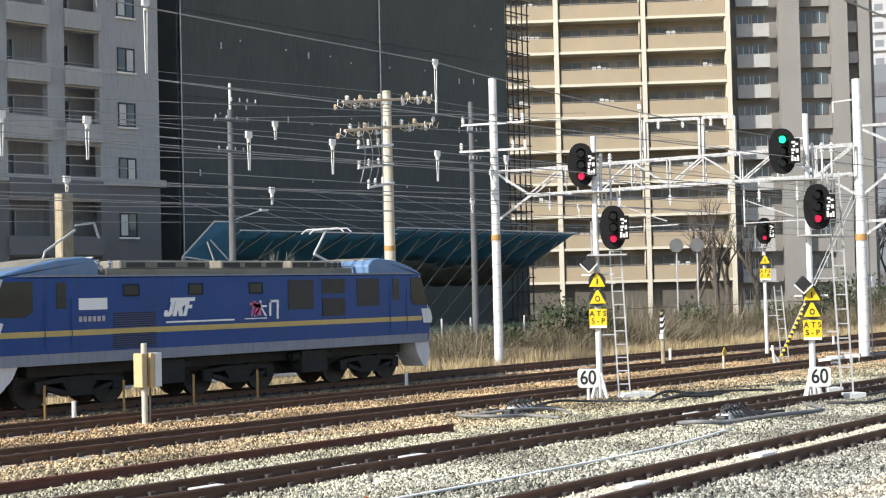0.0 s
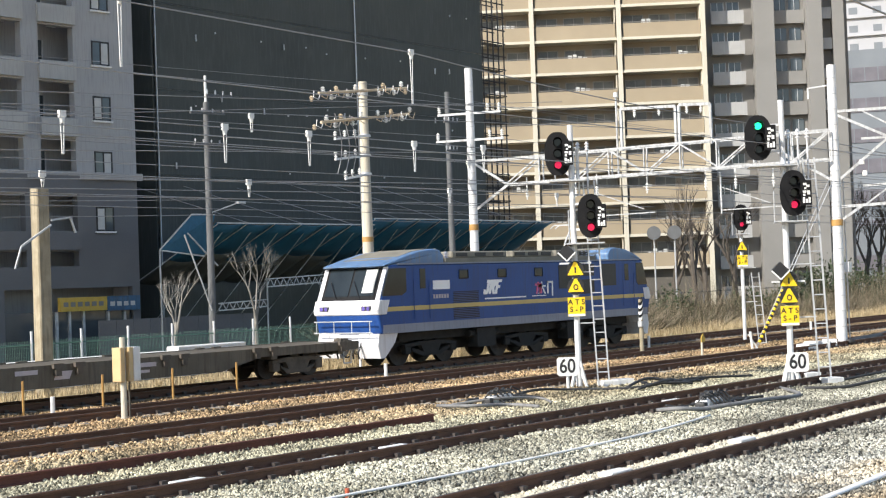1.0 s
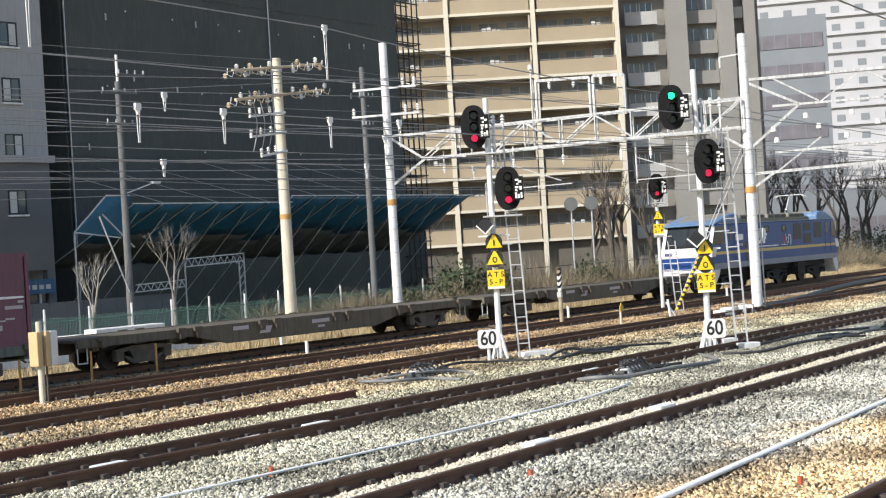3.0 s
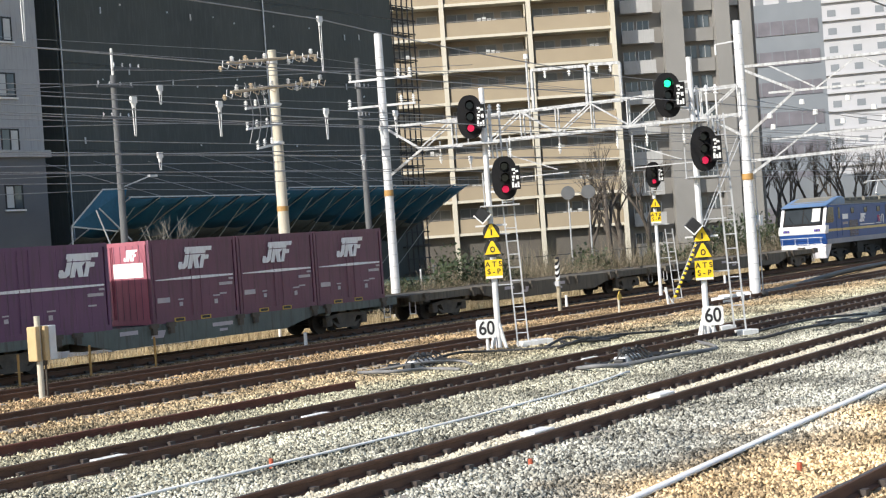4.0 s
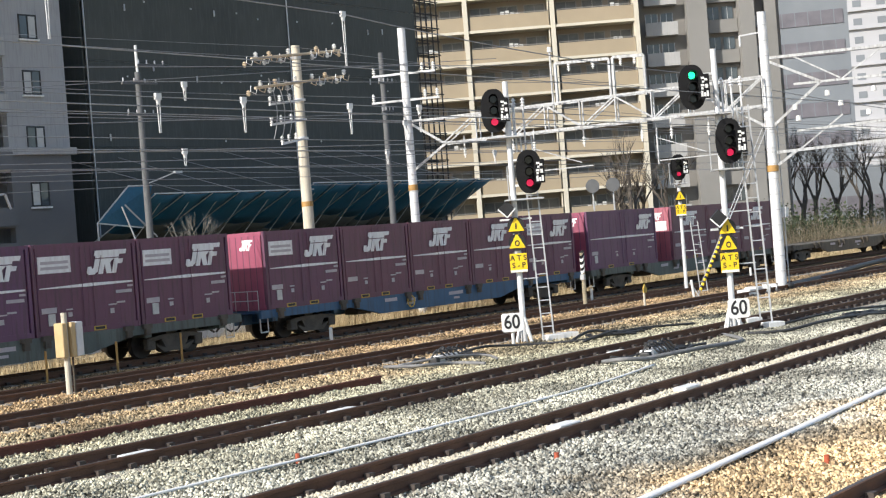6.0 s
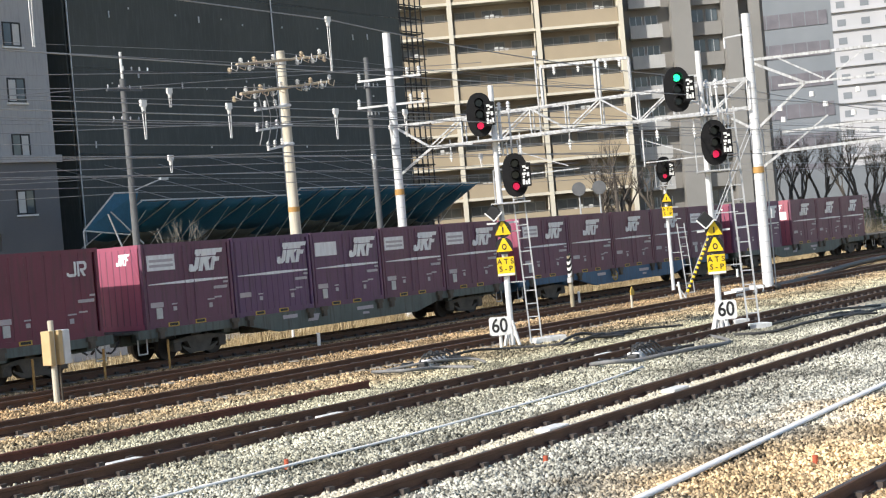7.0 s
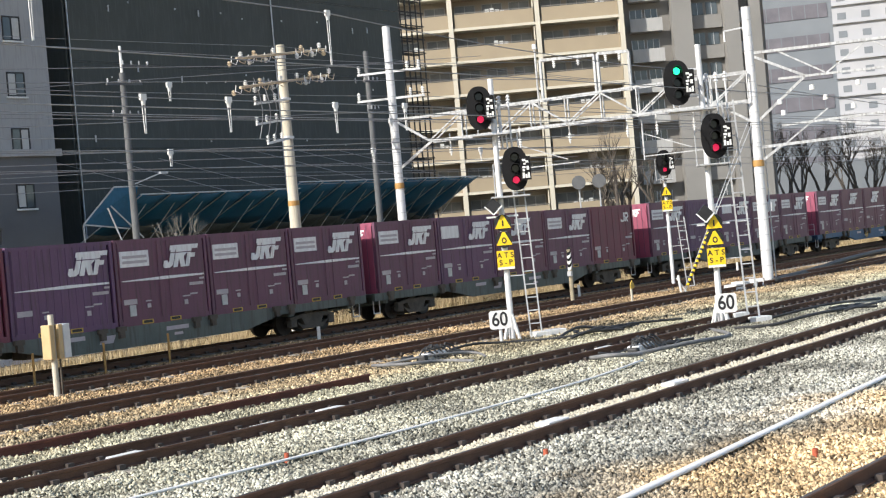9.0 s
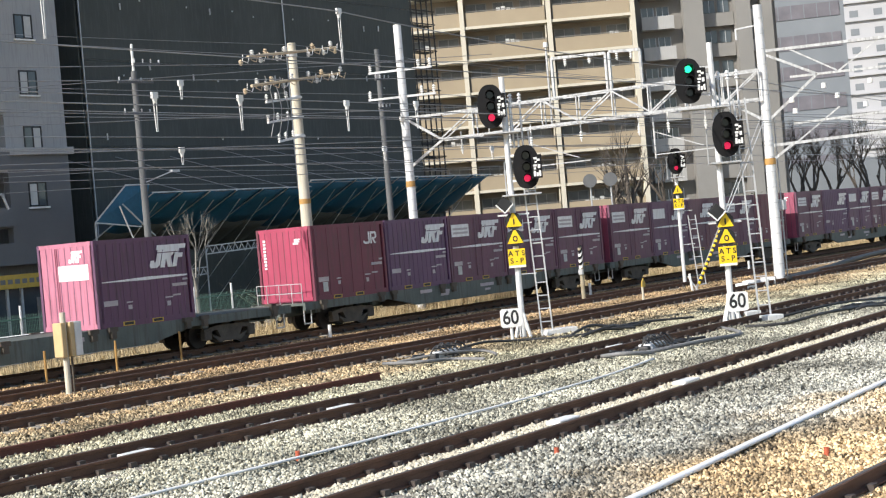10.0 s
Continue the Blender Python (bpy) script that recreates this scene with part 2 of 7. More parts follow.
def scatter_stones(n, x0, x1, y0, y1, size, seed, name="ballast_stones", slope=0.0, material="stone"):
    """Loose crushed stones, one mesh of many small uneven octahedra."""
    rg = np.random.default_rng(seed)
    c = np.stack([rg.uniform(x0, x1, n), rg.uniform(y0, y1, n)], 1)
    c[:, 1] += slope * c[:, 0]
    keep = np.ones(n, bool)
    for tc, s, a, b in TRACKS:
        d = np.abs(np.abs(c[:, 1] - (tc + s * c[:, 0])) - 0.5335)
        keep &= d > 0.12
        if tc > 22:
            keep &= np.abs(c[:, 1] - tc) > 0.6
    c = c[keep]
    n = len(c)
    z = ground_z(c[:, 0], c[:, 1]) + rg.uniform(-0.006, 0.022, n)
    base = np.array([(1, 0, 0), (0, 1, 0), (-1, 0, 0), (0, -1, 0), (0, 0, 1), (0, 0, -1)], float)
    s = rg.uniform(0.55, 1.25, (n, 1, 3)) * size
    v = base[None] * s + rg.normal(0, 0.22, (n, 6, 3)) * size
    a = rg.uniform(0, 6.28, n)
    ca, sa = np.cos(a)[:, None], np.sin(a)[:, None]
    tilt = rg.normal(0, 0.5, n)[:, None]
    x, y, w = v[..., 0], v[..., 1], v[..., 2]
    y, w = y * np.cos(tilt) - w * np.sin(tilt), y * np.sin(tilt) + w * np.cos(tilt)
    x, y = x * ca - y * sa, x * sa + y * ca
    v = np.stack([x + c[:, :1], y + c[:, 1:], w + z[:, None]], -1).reshape(-1, 3)
    f0 = np.array([(0, 1, 4), (1, 2, 4), (2, 3, 4), (3, 0, 4), (1, 0, 5), (2, 1, 5), (3, 2, 5), (0, 3, 5)])
    f = (f0[None] + 6 * np.arange(n)[:, None, None]).reshape(-1)
    me = bpy.data.meshes.new(name)
    me.vertices.add(len(v))
    me.vertices.foreach_set("co", v.ravel())
    me.loops.add(len(f))
    me.loops.foreach_set("vertex_index", f.astype(np.int32))
    me.polygons.add(len(f) // 3)
    me.polygons.foreach_set("loop_start", np.arange(0, len(f), 3, dtype=np.int32))
    me.update(calc_edges=True)
    me.materials.append(M[material])
    return tagged(new(name, me), "loose crushed ballast stones", "ballast", kind="stuff")


M["palestone"] = surf("pale_ballast_stone", (0.46, 0.41, 0.31), (0.80, 0.74, 0.58), 14, 0.95, fine=60)
scatter_stones(17000, 10, 55, 10.78, 11.62, 0.048, 5, "pale_ballast_stones", 0.04, "palestone")
scatter_stones(60000, 12, 32, 4, 10, 0.034, 1)
scatter_stones(125000, 12, 42, 10, 20, 0.034, 2)
scatter_stones(85000, 15, 66, 19.5, 32.5, 0.038, 3)


def rail_outline():
    return [(1.15 * a, 1.18 * b) for a, b in ((-0.065, -0.15), (0.065, -0.15), (0.065, -0.135), (0.012, -0.12), (0.010, -0.045), (0.033, -0.035), (0.033, -0.004), (0.025, 0), (-0.025, 0),
            (-0.033, -0.004), (-0.033, -0.035), (-0.010, -0.045), (-0.012, -0.12), (-0.065, -0.135))]


def extrude_x(bm, outline, x0, x1, y=0.0, z=0.0):
    a = [bm.verts.new((x0, y + p, z + q)) for p, q in outline]
    b = [bm.verts.new((x1, y + p, z + q)) for p, q in outline]
    n = len(a)
    for i in range(n):
        bm.faces.new((a[i], a[(i + 1) % n], b[(i + 1) % n], b[i]))
    bm.faces.new(a)
    bm.faces.new(b[::-1])


def sleeper_mesh():
    bm = B()
    box(bm, -0.11, 0.11, -1.0, 1.0, -0.33, -0.182)
    soften(bm, 0.02, 1)
    me = bpy.data.meshes.new("sleeper")
    bm.to_mesh(me)
    bm.free()
    me.materials.append(M["sleeper"])
    return me


SLEEPER = sleeper_mesh()


def track(c, s, x0, x1):
    t = thing("railway_track", pose(0, c, 0, 0, 0, math.degrees(math.atan(s))), "rusty narrow-gauge railway track on ballast", "railway track", "tracks", "structure")
    for y in (-0.5335 - 0.033, 0.5335 + 0.033):
        bm = B()
        extrude_x(bm, rail_outline(), x0, x1, y)
        part("rail", bm, "rail", t)
        bm = B()
        box(bm, x0, x1, y - 0.024, y + 0.024, 0.0005, 0.003)
        part("running_surface", bm, "railtop", t)
    bm = B()
    k = 5.0
    while k < min(x1, 75):
        for y in (-0.5665, 0.5665):
            for o in (-0.10, 0.10):
                box(bm, k - 0.06, k + 0.06, y + o - 0.045, y + o + 0.045, -0.18, -0.105)
        k += 0.61
    tagged(part("rail_fastenings", bm, "clip", t), kind="stuff")
    k = 5.0
    while k < min(x1, 75):
        ob = new("sleeper", SLEEPER)
        ob.parent = t
        ob.location = (k, 0, 0)
        k += 0.61
    return t


for row in TRACKS:
    track(*row)


# ---- the train ----
V = 15.75
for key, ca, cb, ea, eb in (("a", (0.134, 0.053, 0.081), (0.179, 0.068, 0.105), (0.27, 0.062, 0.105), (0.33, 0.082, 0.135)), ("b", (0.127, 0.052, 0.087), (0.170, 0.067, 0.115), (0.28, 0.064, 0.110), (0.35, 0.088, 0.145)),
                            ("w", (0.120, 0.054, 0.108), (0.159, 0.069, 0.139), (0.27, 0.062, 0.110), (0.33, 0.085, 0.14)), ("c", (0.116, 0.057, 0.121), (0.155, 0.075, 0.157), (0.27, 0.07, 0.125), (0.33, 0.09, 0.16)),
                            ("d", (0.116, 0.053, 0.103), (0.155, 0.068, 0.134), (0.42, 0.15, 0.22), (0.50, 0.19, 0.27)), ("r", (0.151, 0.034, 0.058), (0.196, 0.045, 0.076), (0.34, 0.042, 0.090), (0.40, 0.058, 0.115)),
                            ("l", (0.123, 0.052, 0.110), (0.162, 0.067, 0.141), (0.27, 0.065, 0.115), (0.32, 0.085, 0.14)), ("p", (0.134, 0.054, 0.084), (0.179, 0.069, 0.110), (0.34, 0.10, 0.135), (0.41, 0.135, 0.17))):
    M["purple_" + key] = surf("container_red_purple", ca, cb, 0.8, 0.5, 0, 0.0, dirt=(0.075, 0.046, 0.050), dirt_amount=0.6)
    # end colour has the sunlight put in: lighter pink than the sides
    M["end_" + key] = surf("sunlit_container_end", ea, eb, 1.1, 0.55, 0, 0.0, dirt=(0.22, 0.07, 0.09), dirt_amount=0.5)
M["logo"] = surf("logo_white", (0.80, 0.80, 0.80), (0.88, 0.88, 0.88), 3, 0.5, dirt=(0.45, 0.36, 0.36), dirt_amount=0.4)
M["logogrey"] = surf("stencil_grey", (0.42, 0.38, 0.40), (0.55, 0.50, 0.52), 5, 0.6)
M["gold"] = surf("yellow_cleat", (0.50, 0.33, 0.05), (0.62, 0.42, 0.08), 6, 0.6)
M["wgrey"] = surf("wagon_grey_green", (0.085, 0.105, 0.095), (0.140, 0.165, 0.150), 1.5, 0.6, 0, 0.0, dirt=(0.06, 0.045, 0.035), dirt_amount=0.7)
M["wblue"] = surf("wagon_blue", (0.035, 0.10, 0.19), (0.055, 0.14, 0.25), 1.5, 0.55, 0, 0.0, dirt=(0.05, 0.05, 0.05), dirt_amount=0.6)
M["wbrown"] = surf("wagon_brown_grey", (0.090, 0.078, 0.058), (0.150, 0.130, 0.097), 1.5, 0.7, 0, 0.0, dirt=(0.05, 0.035, 0.025), dirt_amount=0.7)
M["bogie"] = surf("bogie_grime", (0.060, 0.052, 0.042), (0.150, 0.125, 0.098), 3, 0.8, 0.1, 0.002)
M["steelwheel"] = surf("wheel_steel", (0.035, 0.030, 0.028), (0.07, 0.06, 0.055), 4, 0.6, 0.5)
CL, CW, CH = 3.715, 2.45, 2.50
MOVERS = []
WHEELS = []


def slab(bm, pts, y, d=0.012):
    """A thin raised patch on the near side, from x-z corners."""
    prism(bm, pts, y - d, y)


def logo_pts(x, z, w, h):
    """Heavy slanted blocks, hooked and notched: the shape of the painted mark."""
    shapes = ([(0.0, 0.34), (0.0, 0.10), (0.05, 0.0), (0.22, 0.0), (0.30, 0.12), (0.30, 1.0), (0.12, 1.0), (0.12, 0.78), (0.165, 0.78), (0.165, 0.28), (0.13, 0.22), (0.10, 0.34)],
              [(0.325, 0.0), (0.455, 0.0), (0.455, 0.40), (0.56, 0.0), (0.70, 0.0), (0.60, 0.46), (0.67, 0.60), (0.67, 1.0), (0.30, 1.0), (0.30, 0.80), (0.325, 0.78)],
              [(0.70, 0.0), (0.82, 0.0), (0.82, 0.40), (0.95, 0.40), (0.95, 0.60), (0.82, 0.60), (0.82, 0.80), (1.0, 0.80), (1.0, 1.0), (0.67, 1.0), (0.67, 0.62), (0.70, 0.60)])
    return [[(x + w * (0.86 * u + 0.14 * v), z + h * v) for u, v in q] for q in shapes]


def container(style, length=CL):
    """A rail container. style: 'a' mark in the middle, 'b' and 'w' mark and white panel, 'c' and 'd' ribbed with the mark ahead, 'r' small mark, 'l' long, 'p' and 'd' white panel on the end."""
    h = length / 2
    paint = "purple_" + style
    t = thing("container", Matrix(), {"a": "red-purple steel rail container with white mark and stripe", "b": "red-purple steel container with white panel, mark and stripe",
              "w": "red-purple steel container with blank white panel and mark", "r": "plain dark red-purple steel container with small white mark", "c": "violet-purple ribbed steel container with white mark and stripe", "d": "violet-purple ribbed steel container with white panel on its sunlit-pink end",
              "l": "long red-purple steel container with white stripe", "p": "red-purple steel container with white panel on its end"}[style], "container", "containers on the train")
    bm = B()
    n = int(length / {"r": 0.62, "c": 0.27, "d": 0.27}.get(style, 0.60))
    half = {"r": 0.24, "c": 0.085, "d": 0.085}.get(style, 0.275)
    deep = {"r": 0.026, "c": 0.026, "d": 0.026}.get(style, 0.019)
    ring = []
    for sy in (-1, 1):
        side = []
        for i in range(n):
            x = -h + 0.16 + (length - 0.32) * (i + 0.5) / n
            side += [(x - half - 0.012, CW / 2 - deep), (x - half, CW / 2 - 0.012), (x + half, CW / 2 - 0.012), (x + half + 0.012, CW / 2 - deep)]
        end = []
        for i in range(7):
            y = -CW / 2 + 0.18 + (CW - 0.36) * (i + 0.5) / 7
            end += [(h - 0.024, y - 0.12), (h - 0.005, y - 0.11), (h - 0.005, y + 0.11), (h - 0.024, y + 0.12)]
        ring += [(-sy * q, sy * p) for q, p in side] if sy > 0 else [(q, -p) for q, p in side]
        ring += [(q, p) for q, p in end] if sy < 0 else [(-q, -p) for q, p in end]
    lo = [bm.verts.new((q, p, 0.06)) for q, p in ring]
    hi = [bm.verts.new((q, p, CH - 0.03)) for q, p in ring]
    for i in range(len(ring)):
        j = (i + 1) % len(ring)
        bm.faces.new((lo[i], lo[j], hi[j], hi[i]))
    bm.faces.new(lo[::-1])
    bm.faces.new(hi)
    part("body", bm, paint, t)
    # both end walls take the pink that holds sunlight in its colour
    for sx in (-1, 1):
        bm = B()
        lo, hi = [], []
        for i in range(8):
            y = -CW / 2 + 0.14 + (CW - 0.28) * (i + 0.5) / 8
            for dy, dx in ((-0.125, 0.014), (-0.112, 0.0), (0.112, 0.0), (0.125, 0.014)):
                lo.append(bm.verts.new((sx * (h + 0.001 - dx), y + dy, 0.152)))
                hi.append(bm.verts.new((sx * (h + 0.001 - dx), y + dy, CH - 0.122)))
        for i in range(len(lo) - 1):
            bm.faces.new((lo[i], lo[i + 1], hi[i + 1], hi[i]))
        ew = part("end_wall", bm, "end_" + style, t, "pink-red end wall with painted-in sunlight")
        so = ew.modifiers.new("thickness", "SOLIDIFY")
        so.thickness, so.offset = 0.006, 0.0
    for sx in (-1, 1):
        for sy in (-1, 1):
            x0, x1 = sorted((sx * h, sx * (h - 0.11)))
            y0, y1 = sorted((sy * CW / 2, sy * (CW / 2 - 0.11)))
            bm = B()
            box(bm, x0, x1, y0, y1, 0.0, CH)
            soften(bm, 0.012, 1)
            part("corner_post", bm, paint, t)
        x0, x1 = sorted((sx * h, sx * (h - 0.08)))
        for z0, z1 in ((CH - 0.12, CH - 0.002), (0.002, 0.15)):
            bm = B()
            box(bm, x0, x1, -CW / 2 + 0.111, CW / 2 - 0.111, z0, z1)
            part("end_beam", bm, "end_" + style, t, "end beam with painted-in sunlight")
    for sy in (-1, 1):
        y0, y1 = sorted((sy * (CW / 2 - 0.001), sy * (CW / 2 - 0.09)))
        for z0, z1 in ((CH - 0.11, CH - 0.002), (0.002, 0.16)):
            bm = B()
            box(bm, -h + 0.111, h - 0.111, y0, y1, z0, z1)
            part("side_beam", bm, paint, t)
    for sy in (-1, 1):
        y0, y1 = sorted((sy * (CW / 2 + 0.012), sy * (CW / 2 - 0.03)))
        if style not in "rcd":
            for x in (-0.19, 0.19):
                bm = B()
                rod(bm, (x, sy * (CW / 2 + 0.012), 0.17), (x, sy * (CW / 2 + 0.012), CH - 0.10), 0.012, seg=6)
                part("lock_bar", bm, paint, t)
    for x in (-h * 0.42, h * 0.18):
        bm = B()
        box(bm, x - 0.22, x + 0.22, -CW / 2 - 0.008, -CW / 2 + 0.02, 0.02, 0.14)
        pk = part("fork_pocket_rim", bm, "gold", t, "yellow-edged fork pocket")
        bm = B()
        box(bm, x - 0.17, x + 0.17, -CW / 2 - 0.012, -CW / 2 + 0.01, 0.045, 0.12)
        part("fork_pocket", bm, "black", pk)
    yy = -CW / 2 + 0.006
    if style == "r":
        bm = B()
        for q in ([(0.78, 1.86), (0.78, 1.78), (0.86, 1.74), (1.06, 1.74), (1.12, 1.80), (1.12, 2.16), (1.05, 2.16), (1.05, 1.82), (0.86, 1.82), (0.85, 1.86)], [(1.16, 1.74), (1.23, 1.74), (1.23, 2.08), (1.40, 2.08), (1.42, 2.04), (1.42, 1.99), (1.40, 1.96), (1.26, 1.96), (1.26, 1.89), (1.36, 1.74), (1.45, 1.74), (1.36, 1.89), (1.46, 1.92), (1.50, 1.98), (1.50, 2.08), (1.44, 2.16), (1.16, 2.16)]):
            slab(bm, q, yy)
        part("painted_mark", bm, "logo", t)
    else:
        lx = {"a": -0.70, "b": 0.02, "w": 0.10, "l": 1.20, "p": -0.70, "c": 0.20, "d": 0.20}[style]
        bm = B()
        for q in logo_pts(lx - 0.05, 1.58, 1.52, 0.66):
            slab(bm, q, yy - 0.022)
        mk = part("painted_mark", bm, "logo", t, "white block mark")
        bm = B()
        box(bm, lx + 0.17, lx + 1.30, yy - 0.037, yy - 0.030, 2.005, 2.03)
        part("mark_line", bm, paint, mk)
        bm = B()
        slab(bm, [(-h + 0.2, 1.29), (0.0, 1.262), (h - 0.22, 1.285), (h - 0.22, 1.335), (0.1, 1.358), (-h + 0.2, 1.312)], yy, 0.022)
        part("stripe", bm, "logo", t, "white painted stripe")
    if style in "bw":
        bm = B()
        box(bm, -1.66, -0.55, yy - 0.018, yy, 1.70, 2.16)
        pn = part("notice_panel", bm, "logo", t, "white notice panel")
        if style == "b":
            for i in range(2):
                bm = B()
                box(bm, -1.58, -0.63, yy - 0.021, yy - 0.017, 1.80 + 0.15 * i, 1.88 + 0.15 * i)
                part("text_bar", bm, "logogrey", pn)
    for x, z, w, hh in ((-h + 0.22, 0.62, 0.5, 0.15), (h - 0.85, 1.0, 0.58, 0.09), (h - 0.42, 1.16, 0.2, 0.06), (h - 0.85, 0.72, 0.3, 0.05), (-0.75, 0.48, 0.14, 0.12), (0.75, 0.45, 0.14, 0.14),
                        (-0.8, 0.66, 0.22, 0.04), (0.7, 0.68, 0.3, 0.04)):
        bm = B()
        box(bm, x, x + w, yy - 0.018, yy, z, z + hh)
        part("text_bar", bm, "logogrey", t)
    if style in "bwlr":
        bm = B()
        box(bm, -h + 0.42, -h + 0.66, yy - 0.02, yy, 0.28, 0.60)
        part("card_holder", bm, "galv", t, "pale grey card holder")
    xe = -h + 0.002
    bm = B()
    es = 0.34 if style == "r" else 0.62
    for q in logo_pts(0, 0, es, es * 0.55):
        a = [bm.verts.new((xe - 0.008, -0.75 + u - 0.2 * 0 - 0.0, 1.92 + w)) for u, w in [(es - p[0], p[1]) for p in q]]
        bm.faces.new(a)
        b = [bm.verts.new((xe, v.co.y, v.co.z)) for v in a]
        for i in range(len(a)):
            bm.faces.new((a[i], a[(i + 1) % len(a)], b[(i + 1) % len(a)], b[i]))
    part("end_mark", bm, "logo", t)
    if style in "rb":
        for i in range(9):
            bm = B()
            box(bm, xe - 0.010, xe, 0.82, 0.93, 1.15 + 0.115 * i, 1.23 + 0.115 * i)
            part("text_bar", bm, "logo", t)
    if style in "pd":
        bm = B()
        box(bm, xe - 0.012, xe, -0.95, 0.35, 1.42, 1.86)
        part("end_panel", bm, "logo", t, "white panel")
    for y in ((0.35, 0.42) if style in "pd" else ()):
        bm = B()
        rod(bm, (xe - 0.02, y, 0.2), (xe - 0.02, y, CH - 0.12), 0.018, seg=6)
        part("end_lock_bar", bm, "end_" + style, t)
    return t


M["cleanwhite"] = surf("clean_white_paint", (0.86, 0.86, 0.86), (0.92, 0.92, 0.92), 3, 0.45)


def wheelset(parent, x, r, name="wheelset"):
    bm = B()
    for y in (-0.535, 0.535):
        rod(bm, (0, y - 0.062, 0), (0, y + 0.062, 0), r, seg=28)
        rod(bm, (0, y - 0.066 if y < 0 else y + 0.04, 0), (0, y - 0.04 if y < 0 else y + 0.066, 0), r * 0.72, r * 0.72, seg=20)
        k = -1 if y > 0 else 1
        rod(bm, (0, y + k * 0.06, 0), (0, y + k * 0.085, 0), r + 0.025, seg=28)
        for i in range(5):
            a = 2 * math.pi * i / 5
            s = -1 if y < 0 else 1
            rod(bm, (r * 0.5 * math.cos(a), y + s * 0.05, r * 0.5 * math.sin(a)), (r * 0.5 * math.cos(a), y + s * 0.075, r * 0.5 * math.sin(a)), 0.05, seg=6)
    rod(bm, (0, -0.86, 0), (0, 0.86, 0), 0.075, seg=10)
    w = part(name, bm, "steelwheel", parent)
    w.location = (x, 0, r)
    WHEELS.append((w, x, r))
    return w


def bogie_frame(parent, x, wb, r, zt, name="bogie", paint="bogie"):
    """A bolster with side frames, axle boxes and springs under it."""
    bm = B()
    box(bm, x - 0.2, x + 0.2, -0.85, 0.85, r + 0.05, zt)
    bg = part(name, bm, paint, parent)
    for sy in (-1, 1):
        y = sy * 0.93
        bm = B()
        out = [(-wb / 2 - 0.16, r + 0.06), (-wb / 2 - 0.16, r + 0.17), (-0.48, r + 0.25), (0.48, r + 0.25), (wb / 2 + 0.16, r + 0.17), (wb / 2 + 0.16, r + 0.06), (0.55, r + 0.12), (0.40, r - 0.13),
               (0.75, r - 0.02), (wb / 2 - 0.2, r + 0.04), (wb / 2 - 0.2, r - 0.06), (0.48, r - 0.26), (-0.48, r - 0.26), (-wb / 2 + 0.2, r - 0.06), (-wb / 2 + 0.2, r + 0.04), (-0.75, r - 0.02), (-0.40, r - 0.13), (-0.55, r + 0.12)]
        prism(bm, [(x + p, q) for p, q in out], y - 0.09, y + 0.09)
        part("side_frame", bm, paint, bg)
        for k in (-1, 1):
            bm = B()
            box(bm, x + k * wb / 2 - 0.16, x + k * wb / 2 + 0.16, y - 0.11, y + 0.11, r - 0.17, r + 0.13)
            soften(bm, 0.03, 1)
            ab = part("axle_box", bm, paint, bg)
            bm = B()
            rod(bm, (x + k * 0.17, y, r - 0.16), (x + k * 0.17, y, r + 0.16), 0.09, seg=10)
            part("spring", bm, paint, bg)
    return bg


